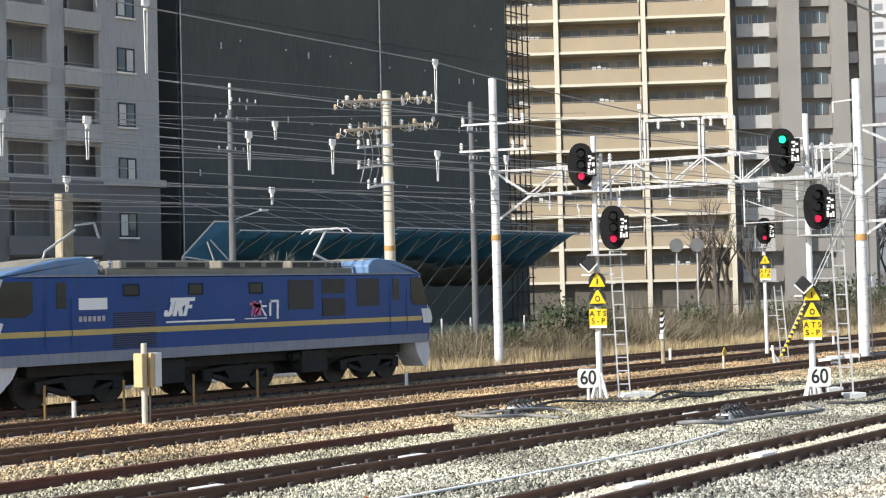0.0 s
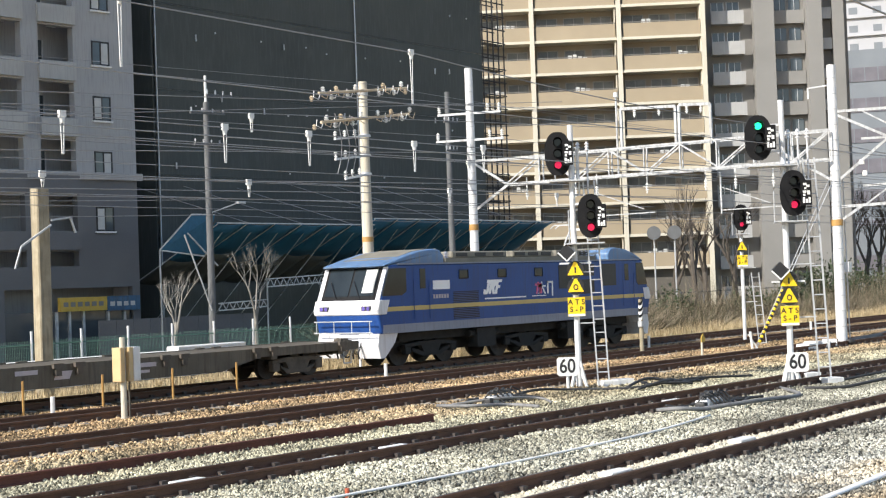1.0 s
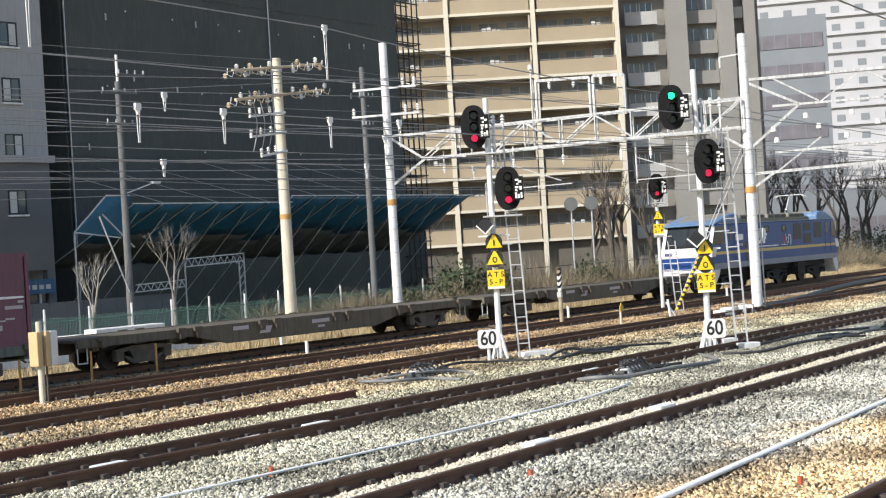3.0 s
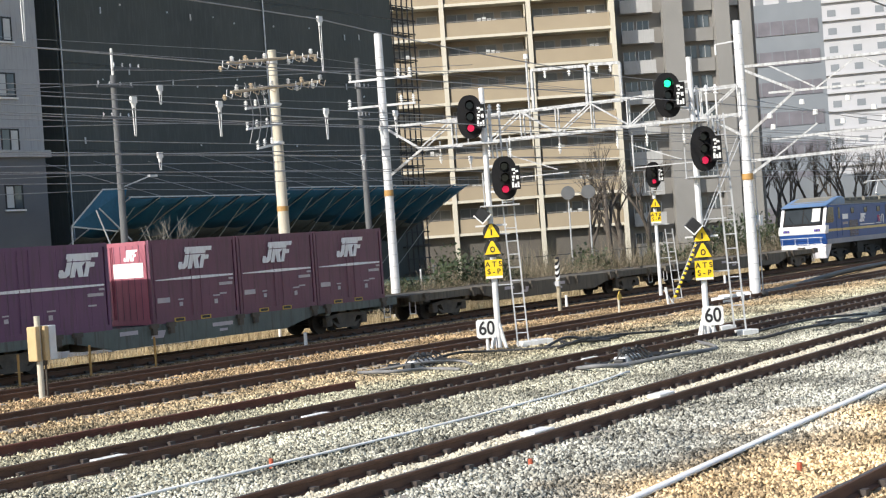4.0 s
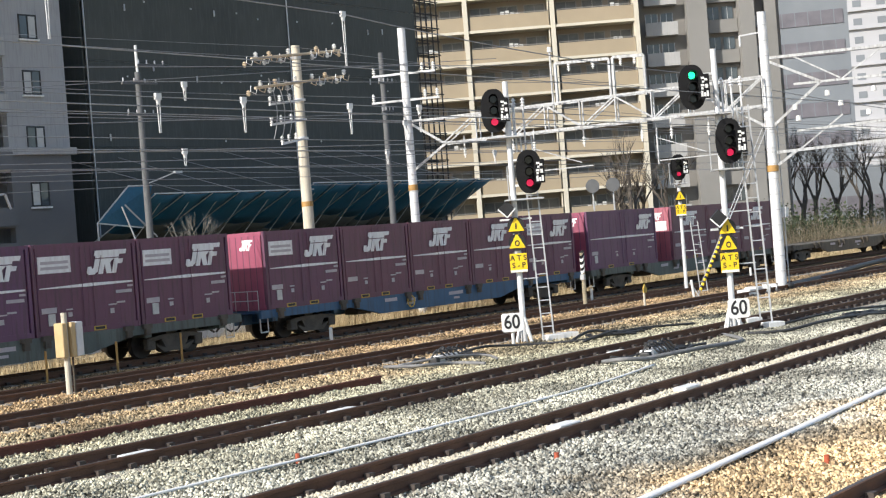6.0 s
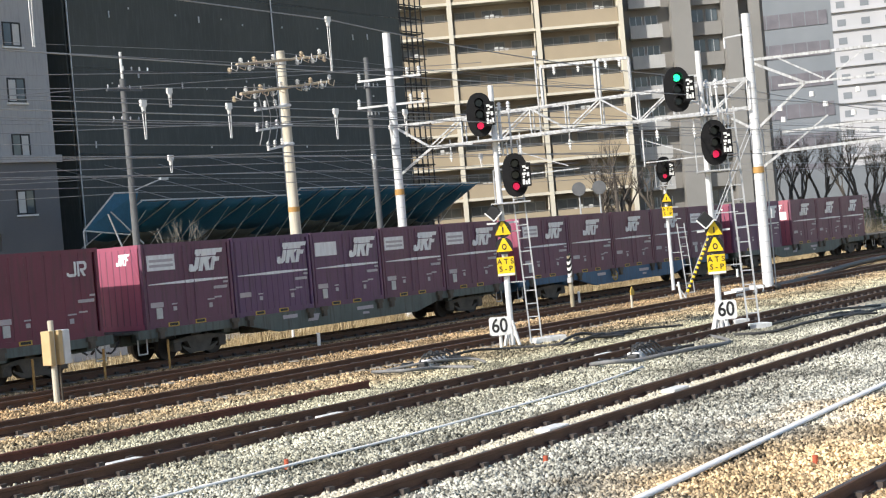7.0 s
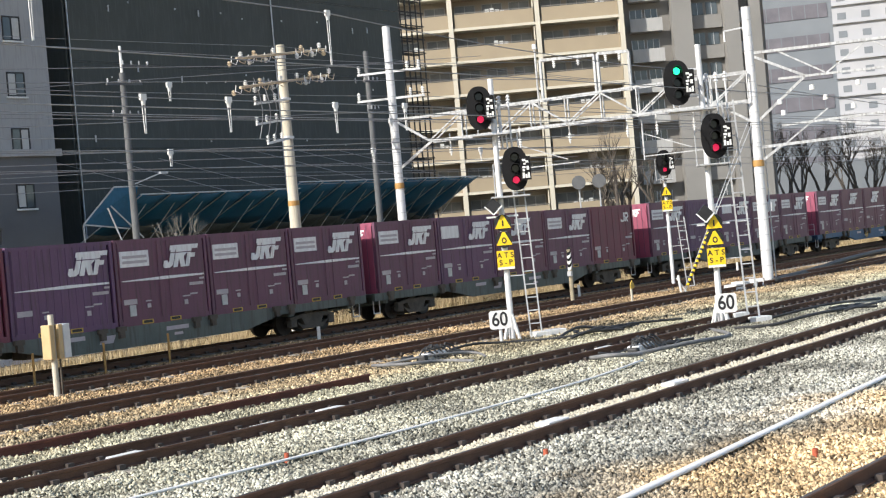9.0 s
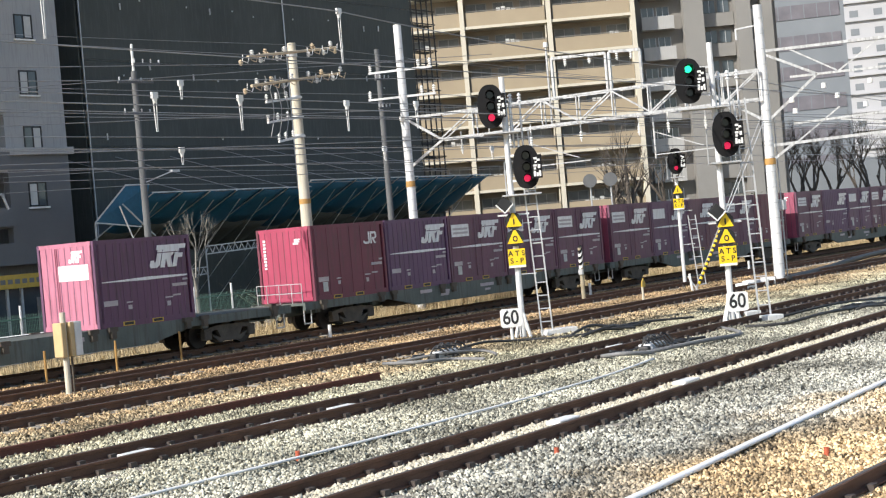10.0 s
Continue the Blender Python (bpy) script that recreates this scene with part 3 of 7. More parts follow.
def flat_wagon(paint, rail=False, label="grey container flat wagon"):
    """A 20.4 m container wagon: fish-bellied sills, deck, two bogies, couplers, end rails."""
    w = thing("flat_wagon", Matrix(), label, "wagon", "wagons of the train")
    out = [(-9.75, 0.74), (-9.75, 1.0), (9.75, 1.0), (9.75, 0.74), (5.3, 0.74), (3.7, 0.40), (-3.7, 0.40), (-5.3, 0.74)]
    for sy in (-1, 1):
        bm = B()
        prism(bm, out, sy * 1.16 - 0.06, sy * 1.16 + 0.06)
        s = part("side_sill", bm, paint, w)
        for x in (-8.9, -5.8, -5.1, -2.2, -1.5, 1.5, 2.2, 5.1, 5.8, 8.9):
            bm = B()
            y0, y1 = sorted((sy * 1.215, sy * 1.33))
            prism(bm, [(x - 0.09, 0.70), (x + 0.09, 0.70), (x + 0.09, 0.90), (x + 0.16, 0.90), (x + 0.16, 1.03), (x - 0.16, 1.03), (x - 0.16, 0.90), (x - 0.09, 0.90)], y0, y1)
            part("twist_lock", bm, "bogie", s)
    bm = B()
    box(bm, -9.7, 9.7, -1.09, 1.09, 0.90, 0.98)
    for x in (-9, -6, -3, 0, 3, 6, 9):
        box(bm, x - 0.12, x + 0.12, -1.09, 1.09, 0.62, 0.905)
    box(bm, -9.6, 9.6, -0.2, 0.2, 0.55, 0.905)
    part("deck", bm, paint, w)
    for x in ((-9.62,) if rail else ()):
        bm = B()
        for y in (-1.0, -0.55, 0.0, 0.55, 1.0):
            rod(bm, (x, y, 0.98), (x, y, 1.62), 0.014, seg=6)
        rod(bm, (x, -1.0, 1.62), (x, 1.0, 1.62), 0.014, seg=6)
        rod(bm, (x, -1.0, 1.32), (x, 1.0, 1.32), 0.016, seg=6)
        part("end_rail", bm, "galv", w, "thin steel end railing")
    for k in (-1, 1):
        bm = B()
        bar(bm, (k * 9.5, 0, 0.85), (k * 10.12, 0, 0.85), 0.22, 0.24)
        box(bm, k * 10.14 - 0.08, k * 10.14 + 0.08, -0.16, 0.16, 0.66, 1.04)
        bar(bm, (k * 9.72, 0.5, 0.7), (k * 10.15, 0.42, 0.42), 0.05, 0.05)
        part("coupler", bm, "bogie", w)
        bm = B()
        bar(bm, (k * 9.6, -1.0, 0.75), (k * 9.6, -1.0, 0.30), 0.03, 0.03)
        bar(bm, (k * 9.25, -1.0, 0.75), (k * 9.25, -1.0, 0.30), 0.03, 0.03)
        bar(bm, (k * 9.6, -1.0, 0.30), (k * 9.25, -1.0, 0.30), 0.04, 0.04)
        part("step", bm, "galv", w)
        bg = bogie_frame(w, k * 7.1, 1.9, 0.405, 0.80)
        for q in (-0.95, 0.95):
            wheelset(w, k * 7.1 + q, 0.405)
    yy = -1.222
    for x, z, a, b in ((-3.5, 0.78, 0.7, 0.12), (0.3, 0.74, 0.9, 0.12), (0.6, 0.58, 0.35, 0.08)):
        bm = B()
        box(bm, x, x + a, yy - 0.004, yy + 0.003, z, z + b)
        part("text_bar", bm, "logogrey", w)
    bm = B()
    prism(bm, [(-2.3, 0.60), (-1.8, 0.60), (-1.68, 0.82), (-2.18, 0.82)], yy - 0.006, yy + 0.003)
    part("painted_mark", bm, "logogrey", w)
    bm = B()
    box(bm, 4.1, 4.5, -1.1, -0.8, 0.55, 0.92)
    part("brake_box", bm, "bogie", w)
    bm = B()
    box(bm, -4.6, -3.9, -0.9, -0.3, 0.45, 0.92)
    part("brake_valve", bm, "bogie", w)
    bm = B()
    rod(bm, (-1.2, -0.8, 0.76), (0.2, -0.8, 0.76), 0.16, seg=12)
    part("air_tank", bm, "bogie", w)
    for k in (-1, 1):
        bm = B()
        sweep(bm, [(k * 9.75, -0.35, 0.72), (k * 9.95, -0.36, 0.50), (k * 10.1, -0.37, 0.42), (k * 10.2, -0.37, 0.45)], 0.03, 8)
        part("air_hose", bm, "rubber", w)
    return w


def carry(ob, x, z=0.0, rz=0.0):
    MOVERS.append((ob, x, z, rz))
    return ob
M["lblue"] = surf("loco_blue", (0.013, 0.058, 0.225), (0.019, 0.075, 0.285), 0.7, 0.42, 0, 0.0, spec=0.3, dirt=(0.03, 0.05, 0.12), dirt_amount=0.5)
M["lsky"] = surf("loco_light_blue", (0.09, 0.18, 0.34), (0.13, 0.24, 0.42), 1.6, 0.45, dirt=(0.22, 0.20, 0.16), dirt_amount=0.6)
M["lgrey"] = surf("loco_grey_sill", (0.20, 0.22, 0.28), (0.28, 0.30, 0.36), 1.0, 0.5, dirt=(0.12, 0.10, 0.09), dirt_amount=0.5)
M["lwhite"] = surf("loco_white", (0.66, 0.66, 0.68), (0.78, 0.78, 0.80), 1.5, 0.4, dirt=(0.35, 0.3, 0.26), dirt_amount=0.35)
M["lroof"] = surf("loco_roof_dust", (0.17, 0.16, 0.13), (0.27, 0.25, 0.20), 1.5, 0.8)
M["lgold"] = surf("loco_gold_stripe", (0.48, 0.36, 0.12), (0.58, 0.44, 0.15), 2, 0.4)
M["pink"] = surf("pink_paint", (0.62, 0.12, 0.25), (0.72, 0.16, 0.32), 3, 0.5)
M["curtain"] = surf("curtain_and_glare", (0.45, 0.46, 0.45), (0.58, 0.58, 0.56), 2, 0.8)
M["lamp_glass"] = surf("lamp_glass", (0.10, 0.08, 0.30), (0.18, 0.14, 0.45), 6, 0.1)


def locomotive():
    """A six-axle electric freight locomotive; x is ahead, origin on the rail at its middle."""
    t = thing("locomotive", Matrix(), "blue electric locomotive with gold stripe and white cab front", "locomotive")
    hw = 1.44
    bm = B()
    out = [(-8.28, 1.16), (-8.44, 1.95), (-7.86, 3.46), (7.86, 3.46), (8.44, 1.95), (8.28, 1.16)]
    prism(bm, out, -hw, hw)
    soften(bm, 0.10, 3, 20)
    part("body", bm, "lblue", t)
    # cab roofs: rounded caps in light blue
    for k in (-1, 1):
        bm = B()
        prism(bm, [(k * 8.02, 3.38), (k * 8.02, 3.46), (k * 7.45, 3.70), (k * 6.7, 3.90), (k * 5.9, 3.98), (k * 5.55, 3.93), (k * 5.35, 3.75), (k * 5.35, 3.40)], -1.40, 1.40)
        soften(bm, 0.07, 3, 15)
        part("cab_roof", bm, "lsky", t, "light blue rounded cab roof", smooth=True)
        bm = B()
        prism(bm, [(k * 7.6, 3.64), (k * 6.7, 3.912), (k * 5.9, 3.992), (k * 5.53, 3.942), (k * 5.53, 3.6), (k * 7.3, 3.6)], -1.08, 1.08)
        part("roof_patch", bm, "lroof", t)
    bm = B()
    box(bm, -7.8, 7.8, -1.38, 1.38, 3.455, 3.50)
    box(bm, -4.88, 4.88, -1.1, 1.1, 3.49, 3.66)
    part("roof", bm, "lroof", t, "dusty grey roof")
    for a, b in ((-4.3, -1.0), (-0.6, 2.0), (2.3, 4.6)):
        bm = B()
        box(bm, a, b, -0.95, 0.95, 3.655, 3.90)
        soften(bm, 0.04, 1)
        c = part("roof_cover", bm, "lroof", t)
        for i in range(3):
            x = a + (b - a) * (i + 0.5) / 3
            bm = B()
            box(bm, x - 0.32, x + 0.32, -0.966, -0.94, 3.71, 3.84)
            part("louvre", bm, "black", c)
    bm = B()
    for sy in (-1, 1):
        bar(bm, (-7.6, sy * 1.41, 3.47), (7.6, sy * 1.41, 3.47), 0.10, 0.05)
    part("gutter", bm, "lgrey", t)
    for k in (-1, 1):
        p = thing_part("pantograph", t)
        bm = B()
        for y in (-0.75, 0.75):
            bar(bm, (k * 4.75, y, 3.72), (k * 5.55, y, 3.72), 0.07, 0.07)
        for x in (4.8, 5.5):
            bar(bm, (k * x, -0.8, 3.72), (k * x, 0.8, 3.72), 0.07, 0.07)
            for y in (-0.7, 0.7):
                rod(bm, (k * x, y, 3.44), (k * x, y, 3.72), 0.06, seg=8)
        part("base_frame", bm, "galv", p)
        bm = B()
        if k == 1:
            bar(bm, (5.4, 0, 3.75), (4.3, 0, 4.15), 0.07, 0.07)
            bar(bm, (4.3, 0, 4.15), (4.9, 0, 4.95), 0.05, 0.05)
            for dx in (-0.18, 0.18):
                bar(bm, (4.9 + dx, -0.75, 4.97), (4.9 + dx, 0.75, 4.97), 0.05, 0.04)
                for sy in (-1, 1):
                    bar(bm, (4.9 + dx, sy * 0.75, 4.97), (4.9 + dx, sy * 0.95, 4.84), 0.04, 0.03)
            bar(bm, (4.7, 0, 4.95), (5.1, 0, 4.95), 0.05, 0.05)
        else:
            bar(bm, (-5.4, 0, 3.78), (-4.3, 0, 3.90), 0.07, 0.07)
            bar(bm, (-4.3, 0, 3.92), (-5.4, 0, 3.96), 0.05, 0.05)
            for dx in (-0.18, 0.18):
                bar(bm, (-5.3 + dx, -0.85, 3.98), (-5.3 + dx, 0.85, 3.98), 0.05, 0.04)
        part("arm", bm, "galv", p)
    for x in (-5.2, -4.6, 4.1, 4.4):
        for y in (-0.9, -0.3, 0.4):
            bm = B()
            insulator(bm, x, y, 3.6, 0.3, 0.10)
            part("insulator", bm, "lgrey", t)
    # lower sill and stripe on both sides
    for sy in (-1, 1):
        bm = B()
        y0, y1 = sorted((sy * (hw + 0.010), sy * (hw - 0.05)))
        box(bm, -8.2, 8.2, y0, y1, 1.17, 1.46)
        part("lower_sill", bm, "lgrey", t, "pale grey lower sill")
        bm = B()
        y0, y1 = sorted((sy * (hw + 0.004), sy * (hw - 0.05)))
        box(bm, -8.0, 7.9, min(y0, y1) - 0.006 * (sy < 0), max(y0, y1) + 0.006 * (sy > 0), 1.90, 2.05)
        part("gold_stripe", bm, "lgold", t)
        # cab door and side glazing
        for k in (-1, 1):
            bm = B()
            box(bm, k * 6.72 - 0.36, k * 6.72 + 0.36, y0, y1, 1.52, 3.38)
            d = part("cab_door", bm, "lblue", t)
            bm = B()
            a0, a1 = sorted((sy * (hw + 0.016), sy * (hw - 0.02)))
            box(bm, k * 6.62 - 0.15, k * 6.62 + 0.15, a0, a1, 2.62, 3.30)
            part("door_pane", bm, "glass", d)
            for q in (-0.42, 0.42):
                bm = B()
                rod(bm, (k * 6.72 + q, sy * (hw + 0.03), 1.6), (k * 6.72 + q, sy * (hw + 0.03), 2.9), 0.011, seg=6)
                part("handrail", bm, "lblue", d)
            bm = B()
            prism(bm, [(k * 7.38, 2.55), (k * 7.52, 2.42), (k * 8.22, 2.42), (k * 7.90, 3.33), (k * 7.38, 3.33)], a0, a1)
            part("cab_side_window", bm, "glass", t)
        a0, a1 = sorted((sy * (hw + 0.012), sy * (hw - 0.03)))
        for x, zz, w, h in ((1.66, 2.40, 1.18, 0.90), (3.14, 2.86, 1.10, 0.46), (3.14, 2.16, 1.10, 0.56), (4.73, 2.44, 1.15, 0.88)):
            bm = B()
            box(bm, x, x + w * 0.93, a0, a1, zz, zz + h)
            g = part("side_grille", bm, "black", t)
            bm = B()
            for i in range(6):
                z = zz + h * (i + 0.5) / 6
                b0, b1 = sorted((sy * (hw + 0.02), sy * (hw + 0.005)))
                box(bm, x + 0.03, x + w * 0.93 - 0.03, b0, b1, z - 0.012, z + 0.012)
            part("grille_bars", bm, "black", g)
        for zz in (2.08, 1.52):
            bm = B()
            for i in range(7):
                z = zz + i * 0.06
                b0, b1 = sorted((sy * (hw + 0.016), sy * (hw - 0.02)))
                box(bm, -4.95, -3.48, b0, b1, z, z + 0.028)
            part("louvre", bm, "glass", t)
        for x in (-4.32, -2.02, 0.32):
            bm = B()
            box(bm, x - 0.27, x + 0.27, a0, a1, 2.90, 3.24)
            soften(bm, 0.05, 2)
            part("side_window", bm, "glass", t)
    y = -hw - 0.012
    bm = B()
    for q in logo_pts(-3.22, 2.32, 1.18, 0.52):
        slab(bm, q, y + 0.008, 0.012)
    part("painted_mark", bm, "cleanwhite", t, "white block mark")
    bm = B()
    box(bm, -3.12, -0.56, y - 0.004, y + 0.008, 2.14, 2.19)
    part("mark_underline", bm, "cleanwhite", t)
    bm = B()
    box(bm, -6.07, -5.14, y - 0.004, y + 0.008, 2.57, 2.88)
    part("number_panel", bm, "cleanwhite", t, "white nameplate panel")
    for i in range(6):
        bm = B()
        box(bm, -6.07 + 0.15 * i, -5.97 + 0.15 * i, y - 0.004, y + 0.008, 2.26, 2.40)
        part("text_bar", bm, "logogrey", t)
    bm = B()
    for a in ([(1.55, 2.1), (1.62, 2.1), (1.75, 2.55), (1.66, 2.55)], [(1.50, 2.42), (1.9, 2.42), (1.92, 2.50), (1.52, 2.50)], [(1.95, 2.12), (2.02, 2.12), (2.02, 2.46), (1.95, 2.46)],
              [(2.02, 2.30), (2.25, 2.42), (2.25, 2.50), (2.02, 2.38)]):
        slab(bm, [(p - 1.45 if p < 1.97 else p - 1.75, q + 0.14) for p, q in a], y + 0.008, 0.012)
    part("pink_lettering", bm, "pink", t, "pink painted flourish")
    bm = B()
    for a in ([(1.98, 2.36), (2.5, 2.36), (2.5, 2.42), (1.98, 2.42)], [(2.18, 2.36), (2.26, 2.36), (2.28, 2.56), (2.22, 2.56)], [(1.98, 2.10), (2.05, 2.10), (2.25, 2.36), (2.18, 2.36)],
              [(2.42, 2.10), (2.5, 2.10), (2.30, 2.36), (2.24, 2.36)], [(2.6, 2.10), (2.68, 2.10), (2.68, 2.56), (2.6, 2.56)], [(2.6, 2.5), (2.95, 2.5), (2.95, 2.57), (2.6, 2.57)],
              [(2.9, 2.0), (2.98, 2.0), (3.0, 2.57), (2.92, 2.57)], [(1.3, 2.02), (2.5, 2.02), (2.5, 2.05), (1.3, 2.05)]):
        slab(bm, [(p - 1.45 if p < 1.97 else p - 1.75, q + 0.14) for p, q in a], y + 0.008, 0.012)
    part("white_lettering", bm, "cleanwhite", t, "white painted characters as bars")
    # cab fronts
    for k in (-1, 1):
        m = pose(k * 8.44, 0, 1.95, 0, -k * math.degrees(math.atan2(0.58, 1.51)), 0)
        for y0, y1 in ((-1.10, -0.04), (0.04, 1.10)):
            bm = B()
            box(bm, -0.02, 0.02, y0, y1, 0.52, 1.50, m)
            part("windscreen", bm, "glass", t, "tall windscreen")
        bm = B()
        box(bm, -0.012, 0.012, -1.22, 1.22, 0.34, 1.54, m)
        part("windscreen_surround", bm, "signalblack", t)
        for y0, y1 in ((-1.40, -1.22), (1.22, 1.40)):
            bm = B()
            box(bm, -0.016, 0.022, y0, y1, 0.30, 1.54, m)
            part("corner_pillar", bm, "lwhite", t, "white cab corner pillar")
        # added pale panel on the glass paints the sky's bright reflection
        bm = B()
        box(bm, k * 0.021, k * 0.026, -1.05, -0.55, 0.62, 1.46, m)
        part("sun_blind", bm, "curtain", t, "pale panel standing in for sky glare on the windscreen")
        for y in (-0.55, 0.5):
            bm = B()
            bar(bm, m @ Vector((k * 0.04, y, 0.40)), m @ Vector((k * 0.05, y + 0.42, 1.05)), 0.02, 0.02)
            part("wiper", bm, "black", t)
        bm = B()
        prism(bm, [(k * 8.44, 1.80), (k * 8.475, 1.97), (k * 8.36, 2.30), (k * 7.88, 2.30), (k * 8.0, 1.80)], -1.462, 1.462)
        soften(bm, 0.03, 1, 40)
        part("white_band", bm, "lwhite", t, "white band across the cab front")
        for y in (-0.95, 0.95):
            bm = B()
            box(bm, k * 8.47 - 0.02, k * 8.47 + 0.02, y - 0.20, y + 0.20, 1.95, 2.10)
            hl = part("headlamp_case", bm, "black", t)
            bm = B()
            for q in (-0.1, 0.1):
                rod(bm, (k * 8.47, y + q, 2.02), (k * 8.50, y + q, 2.02), 0.07, seg=10)
            part("headlamp", bm, "lamp_glass", hl)
        bm = B()
        prism(bm, [(k * 8.32, 1.18), (k * 8.40, 0.78), (k * 8.28, 0.36), (k * 8.06, 0.36), (k * 7.72, 0.86), (k * 7.62, 1.18)], -1.36, -0.45)
        prism(bm, [(k * 8.32, 1.18), (k * 8.40, 0.78), (k * 8.28, 0.36), (k * 8.06, 0.36), (k * 7.72, 0.86), (k * 7.62, 1.18)], 0.45, 1.36)
        prism(bm, [(k * 8.30, 1.16), (k * 8.32, 0.95), (k * 7.9, 0.95), (k * 7.9, 1.14)], -0.46, 0.46)
        part("front_skirt", bm, "lwhite", t, "off-white snow skirt")
        bm = B()
        bar(bm, (k * 7.9, 0, 0.85), (k * 9.1, 0, 0.85), 0.24, 0.26)
        box(bm, k * 9.2 - 0.12, k * 9.2 + 0.12, -0.17, 0.17, 0.66, 1.06)
        part("coupler", bm, "bogie", t)
        bm = B()
        for y in (-1.2, -0.4, 0.4, 1.2):
            rod(bm, (k * 8.6, y, 1.2), (k * 8.6, y, 1.62), 0.016, seg=6)
        rod(bm, (k * 8.6, -1.3, 1.60), (k * 8.6, 1.3, 1.60), 0.02, seg=6)
        rod(bm, (k * 8.6, -1.3, 1.22), (k * 8.6, 1.3, 1.22), 0.02, seg=6)
        for y in (-0.9, 0.9):
            bar(bm, (k * 8.3, y, 1.22), (k * 8.6, y, 1.22), 0.03, 0.03)
            bar(bm, (k * 8.4, y, 1.60), (k * 8.6, y, 1.60), 0.03, 0.03)
        part("front_handrail", bm, "galv", t)
        bm = B()
        for y in (-0.35, 0.35, -0.6):
            rod(bm, (k * 8.35, y, 0.9), (k * 8.55, y, 0.55), 0.03, seg=6)
            rod(bm, (k * 8.55, y, 0.55), (k * 8.5, y, 0.35), 0.03, seg=6)
        part("air_hose", bm, "rubber", t)
    bm = B()
    box(bm, -7.3, 7.3, -0.95, 0.95, 0.85, 1.14)
    box(bm, -7.1, 7.1, -0.40, 0.40, 0.42, 0.86)
    part("underframe", bm, "bogiedark", t)
    for x in (-5.75, 0.0, 5.75):
        bogie_frame(t, x, 2.5, 0.56, 1.1, "bogie", "bogiedark")
        for q in (-1.25, 1.25):
            wheelset(t, x + q, 0.56)
    for x in (-2.9, 2.9):
        for y in (-1.3, 0.85):
            bm = B()
            box(bm, x - 0.55, x + 0.55, y, y + 0.45, 0.45, 1.12)
            part("equipment_box", bm, "bogiedark", t)
        bm = B()
        rod(bm, (x - 0.85, -1.1, 0.95), (x + 0.85, -1.1, 0.95), 0.14, seg=12)
        part("air_tank", bm, "bogiedark", t)
    # trailing cab nose stretched up to 0.55 m to fit the camera's view
    for ob in t.children_recursive:
        if ob.name.startswith(("coupler", "wheelset", "bogie", "axle_box", "side_frame", "spring")):
            continue
        for v in ob.data.vertices:
            v.co.x -= 0.55 * min(max((-v.co.x - 7.2) / 0.8, 0.0), 1.0)
    return t


def thing_part(name, parent):
    bm = B()
    box(bm, -0.02, 0.02, -0.02, 0.02, 3.5, 3.55)
    return part(name, bm, "galv", parent)


LOCO_X = 30.45
carry(locomotive(), LOCO_X)
REAR = LOCO_X - 9.3
SLOTS = [-7.54, -3.77, 0.0, 3.77, 7.54]
# paint, label, end railing, shift of the wagon, shift of its load, load
LOADS = [("wbrown", "brown-grey empty container flat wagon", False, 0.0, 0.0, []), ("wbrown", "brown-grey empty container flat wagon", False, 0.0, 0.0, []),
         ("wgrey", "grey-green container flat wagon", False, 0.0, 0.0, [("l", -6.78), ("p", -0.30), ("a", 3.46), ("a", 7.22)]),
         ("wblue", "blue container flat wagon", True, 0.0, 0.0, list(zip("baaab", SLOTS))), ("wgrey", "grey-green container flat wagon", False, 0.0, 0.0, list(zip("bcwbb", SLOTS))),
         ("wgrey", "grey-green container flat wagon", False, -0.05, -0.1, list(zip("bwabr", SLOTS))),
         ("wgrey", "grey-green container flat wagon with end railing", True, 0.35, 0.72, [("r", -7.63)] + list(zip("cbbb", SLOTS[1:]))),
         ("wgrey", "grey-green container flat wagon, nearly empty", False, 0.55, 0.75, [("d", 3.45)])]
MADE = {}


def fresh(key, build):
    """The first of a kind is built, later ones are copied from it."""
    if key not in MADE:
        MADE[key] = build()
        return MADE[key]
    ob = copy_thing(MADE[key], Matrix())
    for c in ob.children:
        if c.name.startswith("wheelset"):
            WHEELS.append((c, c.location.x, c.location.z))
    return ob


for i, (paint, label, rail, shift, load_shift, load) in enumerate(LOADS):
    cx = REAR - 10.2 - 20.4 * i
    wagon = carry(fresh((paint, rail), lambda: flat_wagon(paint, rail, label)), cx + shift)
    if paint == "wblue":
        bm = B()
        ring = [Vector((-2.1 + 0.2 * math.cos(k * 0.3927), -1.30, 0.70 + 0.2 * math.sin(k * 0.3927))) for k in range(17)]
        for u, v in zip(ring, ring[1:]):
            rod(bm, u, v, 0.022, seg=6)
        for k in (0, 5, 11):
            rod(bm, (-2.1, -1.30, 0.70), ring[k], 0.016, seg=6)
        rod(bm, (-2.1, -1.32, 0.70), (-2.1, -1.15, 0.70), 0.03, seg=8)
        part("hand_wheel", bm, "gold", wagon, "yellow brake hand wheel")
    for style, x in load:
        carry(fresh(style, lambda: container(style, {"l": 6.06, "r": 3.88}.get(style, CL))), cx + load_shift + x, 1.0)


# ---- poles, gantry and wires ----
def rings(shaft, z0, z1, r0, r1, step):
    z = z0 + step
    while z < z1 - 0.2:
        r = r0 + (r1 - r0) * (z - z0) / (z1 - z0)
        bm = B()
        rod(bm, (0, 0, z), (0, 0, z + 0.03), r + 0.012, seg=14)
        part("band", bm, "galv", shaft)
        z += step


